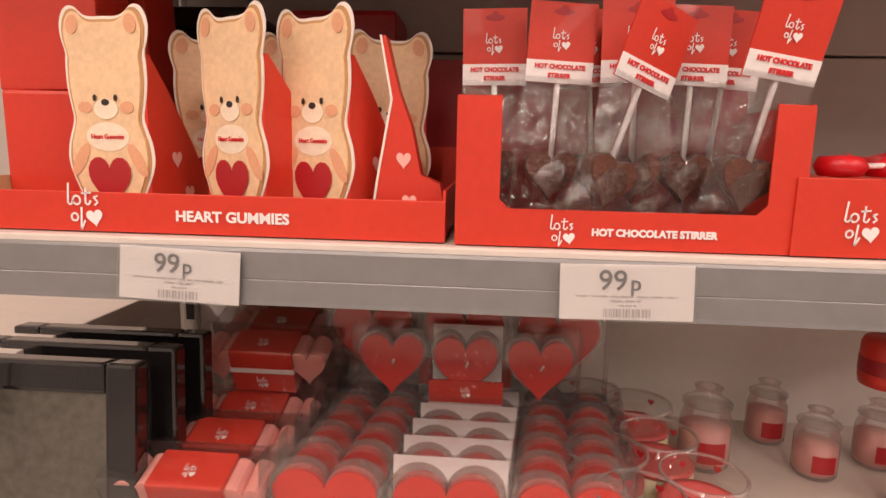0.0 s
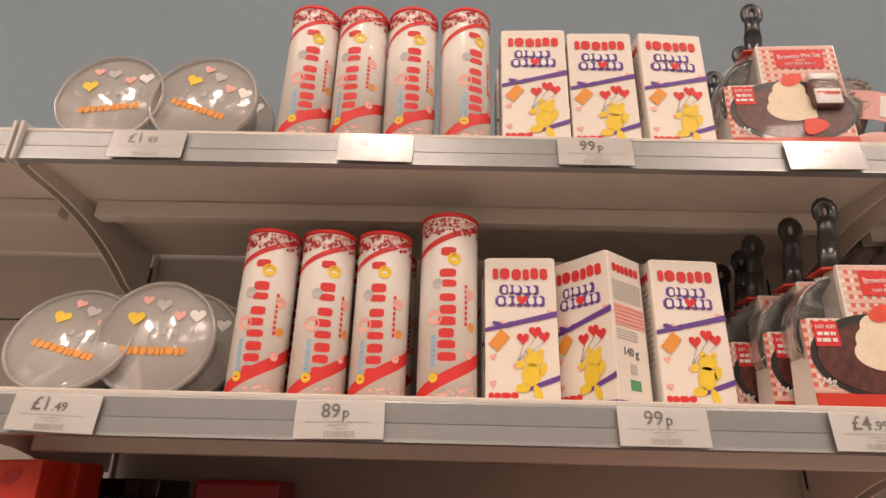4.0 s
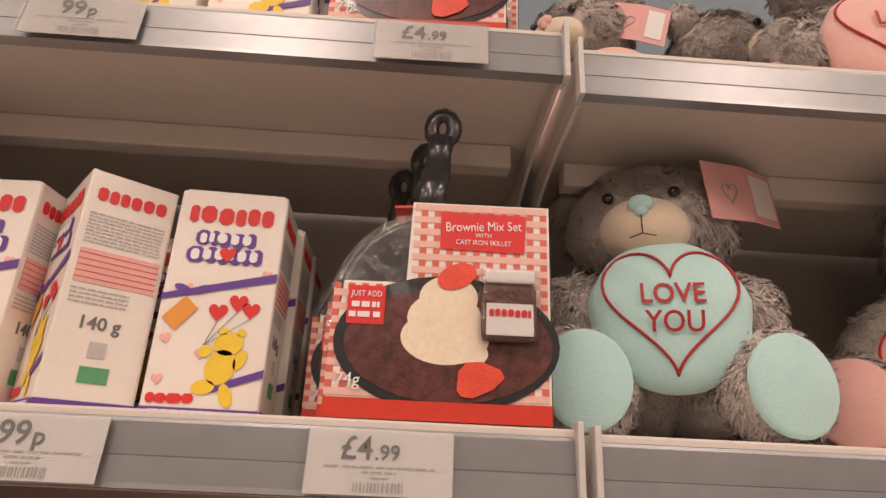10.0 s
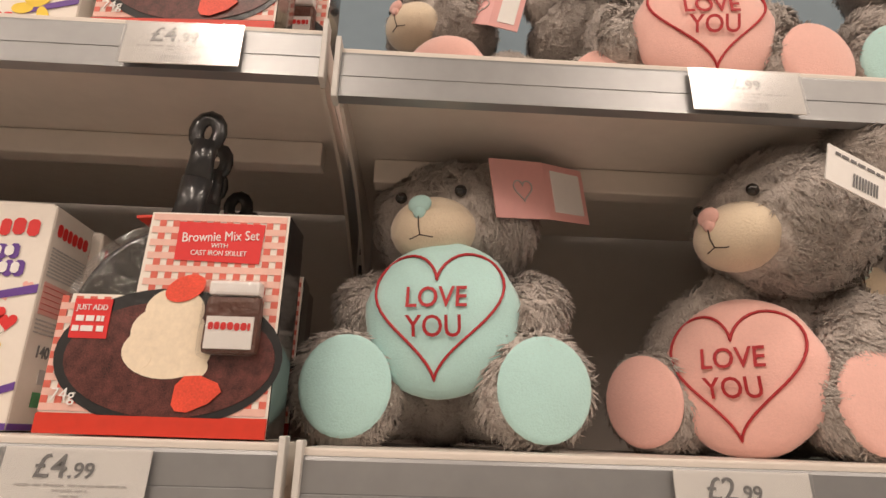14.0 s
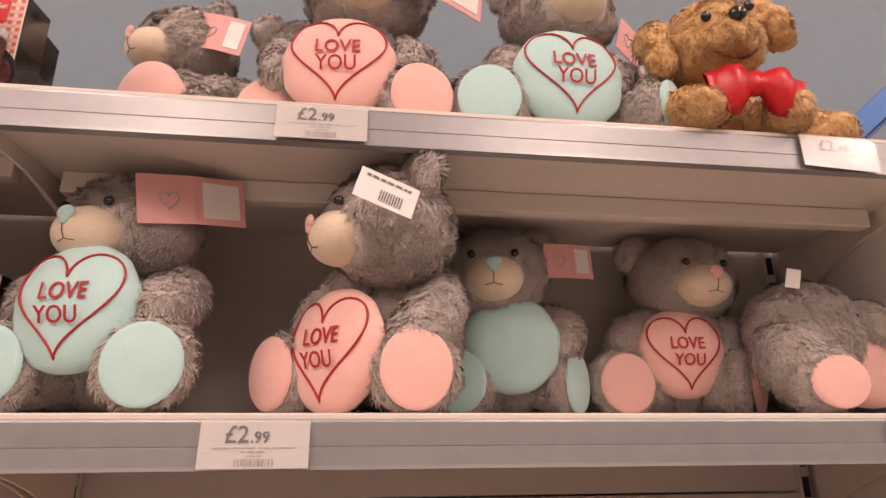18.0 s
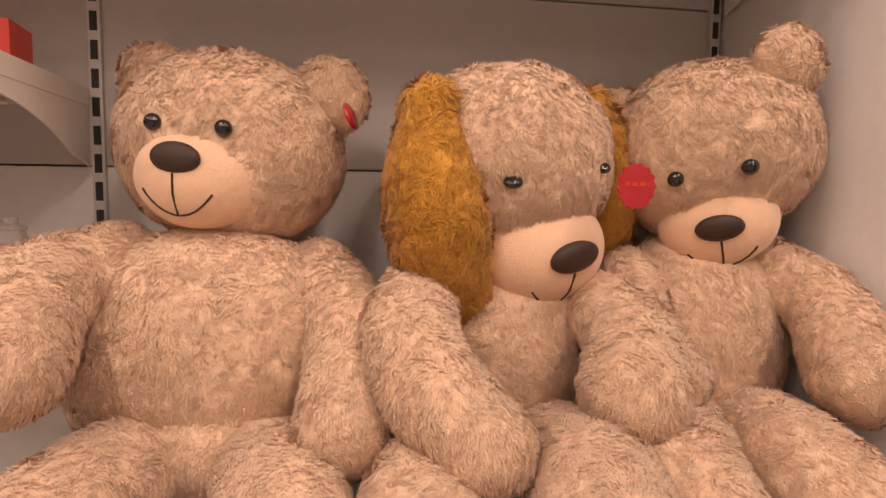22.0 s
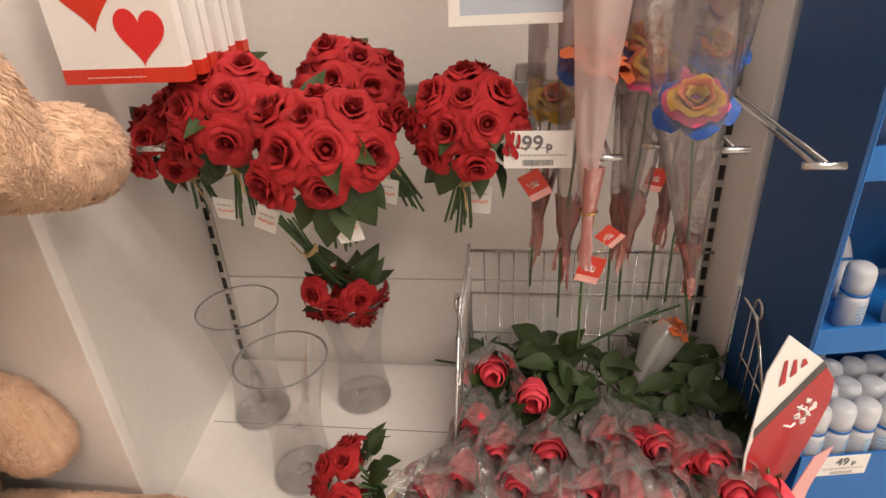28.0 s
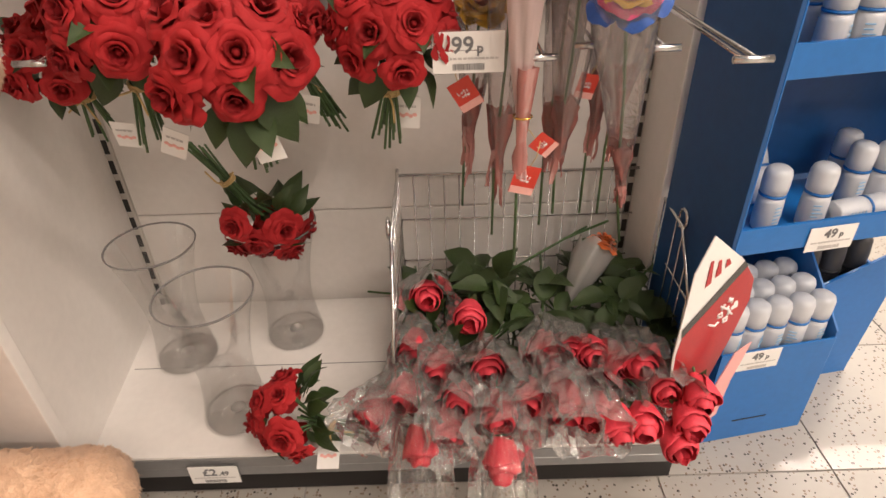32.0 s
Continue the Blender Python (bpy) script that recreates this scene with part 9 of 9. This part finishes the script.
# ---- curved red sign flap beside the basket ----
sg = thing("shelf_sign", "curved red and white card sign with a white range mark", "sign", Matrix.Translation((1.075, -1.012, 0.0)) @ pose(0, 0, 0, 0, 0, -62))
out = [(-0.052, 0.10), (-0.034, 0.088), (-0.012, 0.092), (0.004, 0.12), (0.020, 0.20), (0.052, 0.29), (0.066, 0.345), (0.060, 0.385), (0.024, 0.430), (-0.050, 0.492), (-0.072, 0.44), (-0.074, 0.30)]
part("card", Geo().prism(out, 0.0, 0.0016), M["paper"], sg)
part("red_panel", flat([(-0.0515, 0.101), (-0.034, 0.089), (-0.012, 0.093), (0.0035, 0.12), (0.0195, 0.20), (0.0515, 0.29), (0.0655, 0.345), (0.0595, 0.3845), (0.036, 0.414), (-0.066, 0.330), (-0.070, 0.30)]), M["dred"], sg)
part("dark_stripe", flat([(-0.068, 0.330), (0.036, 0.416), (0.026, 0.427), (-0.070, 0.346)], -0.0009), M["gloss_black"], sg)
g = Geo()
for k in range(3):
    flat([(-0.046 + k * 0.016, 0.410 + 0.010 * k), (-0.036 + k * 0.016, 0.414 + 0.010 * k), (-0.042 + k * 0.016, 0.452 - 0.004 * k), (-0.047 + k * 0.016, 0.452 - 0.004 * k)], -0.0009, 0.0004, 0, g)
part("red_print", g, M["dred"], sg)
range_mark(sg, 0.016, 0.345, 0.026, 55)
pk = thing("shelf_strip", "pink and white card strip under the sign", "sign", Matrix.Translation((1.05, -1.03, 0)) @ pose(0, 0, 0, 0, 0, -66))
part("card", Geo().prism([(0.0, 0.14), (0.022, 0.15), (0.03, 0.22), (0.05, 0.29), (0.02, 0.28), (-0.01, 0.2)], 0.004, 0.0055), M["tagpink"], pk)


# ---- blue card display stand of white bottles ----
SD = Vector((0.169, -0.986, 0)).normalized()          # along the front
SN = Vector((-0.986, -0.169, 0))                      # out of the front
SM = Matrix(((SD.x, -SN.x, 0, 1.126), (SD.y, -SN.y, 0, -1.067), (0, 0, 1, 0), (0, 0, 0, 1)))   # local x along the front, y inwards
st = thing("display_stand", "blue printed card display stand holding white bottles", "display stand", SM)
SW, SDp = 0.40, 0.34


def sbox(name, x0, x1, y0, y1, z0, z1, m="blue", label="", parent=None):
    return part(name, Geo().box(x0, x1, y0, y1, z0, z1, b=0.0012), M[m], parent or st, label)


LW = 0.205                                            # width of the lower bin
sbox("bin_front", 0.0, LW, -0.004, 0.0, 0.0, 0.215)
sbox("bin_side", 0.0, 0.004, 0.0005, 0.20, 0.0, 0.225)
sbox("bin_floor", 0.0045, LW - 0.0045, 0.0005, 0.20, 0.178, 0.182)
sbox("bin_back", 0.0045, LW, 0.2005, 0.2045, 0.0, 0.42, "shaded_blue")
sp = [(-0.0, 0.0), (0.20, 0.0), (0.20, 0.40), (0.0, 0.225)]
g = Geo()
g.add([(LW, y, z) for y, z in sp] + [(LW + 0.004, y, z) for y, z in sp], [(0, 3, 2, 1), (4, 5, 6, 7), (0, 1, 5, 4), (1, 2, 6, 5), (2, 3, 7, 6), (3, 0, 4, 7)])
part("bin_side", g, M["blue"], st)
part("slot", flat(rect(0.06, 0.125, 0.046, 0.049), -0.0042), M["black"], st)
# tall side wall: its shade is put into a darker blue than the inner face
part("side_wall", Geo().box(-0.0445, -0.0385, -0.010, 0.165, 0.0, 1.60, b=0.001), M["shaded_blue"], st, "blue card side wall in a darker, shaded blue")
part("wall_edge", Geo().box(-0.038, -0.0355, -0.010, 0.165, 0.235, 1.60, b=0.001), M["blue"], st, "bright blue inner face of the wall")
sbox("stand_back", -0.035, SW, 0.170, 0.176, 0.43, 1.60, "shaded_blue")
sbox("side_wall", SW, SW + 0.006, 0.015, 0.176, 0.43, 1.60, "shaded_blue")
TRAYS = (0.418, 0.668, 0.918)
for z in TRAYS:
    tr = part("tray", Geo().box(-0.035, SW - 0.004, 0.0, 0.165, z, z + 0.005, b=0.001), M["blue"], st)
    part("lip", Geo().box(-0.035, SW - 0.004, -0.006, -0.0005, z - 0.004, z + 0.038, b=0.001), M["blue"], tr)


def bottle_at(m, label="white plastic bottle with a blue ring"):
    t = thing("roll_on_bottle", label, "bottle", SM @ m, "white bottles")
    part("bottle_body", BB, None, t)
    part("bottle_cap", BC, None, t)
    part("blue_ring", BR, None, t)
    part("bottle_print", BP, None, t)
    return t


BB = Geo().lathe([(0.0, 0.0), (0.0165, 0.0), (0.018, 0.003), (0.0188, 0.02), (0.0185, 0.045), (0.0175, 0.054)], 28).mesh("bottle_body", M["plwhite"])
BR = Geo().lathe([(0.0172, 0.0541), (0.0188, 0.0545), (0.0188, 0.0575), (0.0172, 0.058)], 28).mesh("blue_ring", M["blue"])
BC = Geo().lathe([(0.0168, 0.0581), (0.0180, 0.0588), (0.0188, 0.072), (0.0185, 0.088), (0.0165, 0.094), (0.012, 0.0975), (0.0, 0.0985)], 28).mesh("bottle_cap", M["plwhite"])
g = Geo()
for k in range(5):
    g.box(-0.008, -0.008 + rr.uniform(0.006, 0.015), -0.0193, -0.0187, 0.016 + k * 0.006, 0.0175 + k * 0.006)
BP = g.mesh("bottle_print", M["bluelt"])
for r in range(4):
    for c in range(5):
        z = 0.1165 + 0.026 * r * 0.6
        if r == 3 and c > 2 or r == 0 and c == 0 and False:
            continue
        bottle_at(pose(0.030 + c * 0.0385 + rr.uniform(-0.001, 0.001), 0.030 + r * 0.046 + rr.uniform(-0.001, 0.001), 0.1825, 0, 0, rr.uniform(-40, 40)) @ Matrix.Scale(1.06, 4))
z = TRAYS[0] + 0.0055
for x, y, rz in ((0.042, 0.045, 10), (0.108, 0.036, -20), (0.212, 0.085, 5), (0.250, 0.075, 50), (0.225, 0.13, 8)):
    bottle_at(pose(x, y, z, 0, 0, rz))
bottle_at(pose(0.076, 0.10, z + 0.006, -35, 0, 0) @ pose(0, 0, 0, 0, 0, 20), "white bottle tilted back on its tray")
bottle_at(pose(0.135, 0.028, z + 0.0192, 0, 90, 4), "white bottle lying on its side in the tray")
z = TRAYS[1] + 0.0055
for i in range(4):
    for j in range(2):
        bottle_at(pose(0.045 + i * 0.045, 0.035 + j * 0.05, z, 0, 0, rr.uniform(-40, 40)))
        if j == 1 or i > 1:
            bottle_at(pose(0.045 + i * 0.045, 0.04 + j * 0.05, z + 0.099, 0, 0, rr.uniform(-40, 40)))


def stand_label(x, z, big, label):
    t = thing("price_label", label, "price label", SM @ pose(x, -0.0085, z))
    w, h = 0.075, 0.040
    part("card", Geo().box(0, w, 0, 0.0012, 0, h, b=0.0004), M["paper"], t)
    lettering(big, 0.020, M["ink"], t, w * 0.45, h * 0.55, bold=0.0004)
    lettering("p", 0.013, M["ink"], t, w * 0.45 + 0.0145, h * 0.55, bold=0.0003, align="LEFT")
    g = Geo()
    word_bars(g, 0.006, w - 0.006, h * 0.34, h * 0.40, rr, 13)
    word_bars(g, 0.02, w - 0.02, h * 0.08, h * 0.22, rr, 13)
    part("small_print", g, M["inklt"], t)
    return t


stand_label(0.075, TRAYS[0] - 0.012, "49", "white 49p price label on the card tray")
stand_label(0.028, 0.178, "49", "white 49p price label on the card bin")
stand_label(0.115, TRAYS[1] - 0.010, "99", "white price label on the upper card tray")

# a second bin of dark items behind
b2 = thing("display_bin", "blue card bin of dark grey packs", "display bin", SM @ pose(0.215, 0.10, 0))
part("bin_side", Geo().prism([(0, 0), (0.17, 0), (0.19, 0.22), (0.19, 0.30), (0.0, 0.22)], 0.0, 0.005), M["blue"], b2)
part("bin_side", Geo().prism([(0, 0), (0.17, 0), (0.19, 0.22), (0.19, 0.38), (0.0, 0.38)], 0.245, 0.25), M["shaded_blue"], b2)
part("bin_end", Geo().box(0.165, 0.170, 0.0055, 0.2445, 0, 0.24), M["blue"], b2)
part("bin_floor", Geo().box(0.001, 0.164, 0.006, 0.244, 0.15, 0.155), M["shaded_blue"], b2)
DARK = mat("dark_grey_cap", (0.05, 0.05, 0.055), 0.4, var=0.1)
pack = Geo().lathe([(0, 0), (0.019, 0), (0.021, 0.02), (0.021, 0.12), (0.018, 0.145), (0.010, 0.155), (0, 0.157)], 20).mesh("pack_body", DARK)
collar = Geo().lathe([(0.0212, 0.085), (0.0225, 0.086), (0.0225, 0.092), (0.0212, 0.093)], 20, closed=True).mesh("collar", M["iron"])
for i in range(3):
    for j in range(4):
        t = thing("dark_bottle", "dark grey bottle standing in the bin", "bottle", SM @ pose(0.24 + i * 0.05, 0.14 + j * 0.05, 0.156), "dark bottles")
        part("pack_body", pack, None, t)
        part("collar", collar, None, t)

# blue card board that leans over the end of the shelving
hd = thing("display_board", "bright blue card board leaning over the shelving end", "display board", Matrix.Translation((0, 0.19, 0)))
part("board", Geo().prism([(1.004, 1.864), (1.06, 1.864), (1.062, 1.992), (1.36, 2.235), (1.34, 2.262), (1.004, 1.985)], 0.0, 0.006), M["blue"], hd)
part("fold", Geo().prism([(1.064, 1.990), (1.068, 1.988), (1.366, 2.231), (1.362, 2.233)], 0.0, 0.03), M["shaded_blue"], hd)


# ---- second wire basket, under the lower shelf of the first bay ----
wb = thing("wire_basket", "chrome wire basket of red wrapped roses under a shelf", "wire basket")
LX0, LX1, LY0, LY1, LZ0, LZ1 = -0.52, -0.006, 0.0, 0.29, 0.128, 0.345
for i in range(14):
    y = LY0 + (LY1 - LY0) * i / 13
    for x in (LX0, LX1):
        wire("wire", [(x, y, LZ0), (x, y, LZ1)])
for i in range(18):
    x = LX0 + (LX1 - LX0) * i / 17
    wire("wire", [(x, LY1, LZ1), (x, LY1, LZ0), (x, LY0, LZ0), (x, LY0, 0.22)])
for x in (LX0, LX1):
    wire("side_rail", [(x, LY1, LZ1), (x, LY0, LZ1)], 0.003, 8)
    wire("side_rail", [(x + 0.003, LY1, 0.24), (x + 0.003, LY0, 0.24)])
wire("back_rail", [(LX0, LY1, LZ1), (LX1, LY1, LZ1)], 0.003, 8)
wire("front_rail", [(LX0, LY0, 0.22), (LX1, LY0, 0.22)], 0.003, 8)
for i in range(14):
    x, y = -0.05 - 0.065 * (i % 7) + rr.uniform(-0.01, 0.01), 0.07 + 0.11 * (i // 7) + rr.uniform(-0.02, 0.02)
    single_rose((x, y, 0.27 + 0.02 * (i // 7)), (rr.uniform(-0.2, 0.5), -1, rr.uniform(0.1, 0.5)), 1, (x + rr.uniform(-0.05, 0.03), min(0.27, y + 0.14), 0.17), 0.026, i)

# ---- floor tiles ----
fl = [o for o in scene.objects if o.name == "floor"][0]
tm = Geo().box(-0.1485, 0.1485, -0.1485, 0.1485, -0.006, 0, b=0.001).mesh("tile", M["tile"])
for i in range(17):
    for j in range(12):
        part("tile", tm, None, fl, at=pose(0.01 + i * 0.3 - 1.2, -3.25 + j * 0.3 + 0.02, 0, 0, 0, 90 * ((i * 7 + j * 3) % 4)))
rest = Geo()
for i in range(-10, 22):
    for j in range(-19, 13):
        if 0 <= i < 17 and 0 <= j < 12:
            continue
        cx, cy = 0.01 + i * 0.3 - 1.2, -3.25 + j * 0.3 + 0.02
        if -3.8 < cx < 4.8 and -9.0 < cy < 0.3:
            rest.box(cx - 0.1485, cx + 0.1485, cy - 0.1485, cy + 0.1485, -0.006, 0)
tagged(part("far_tiles", rest, M["tile"], fl), kind="stuff")
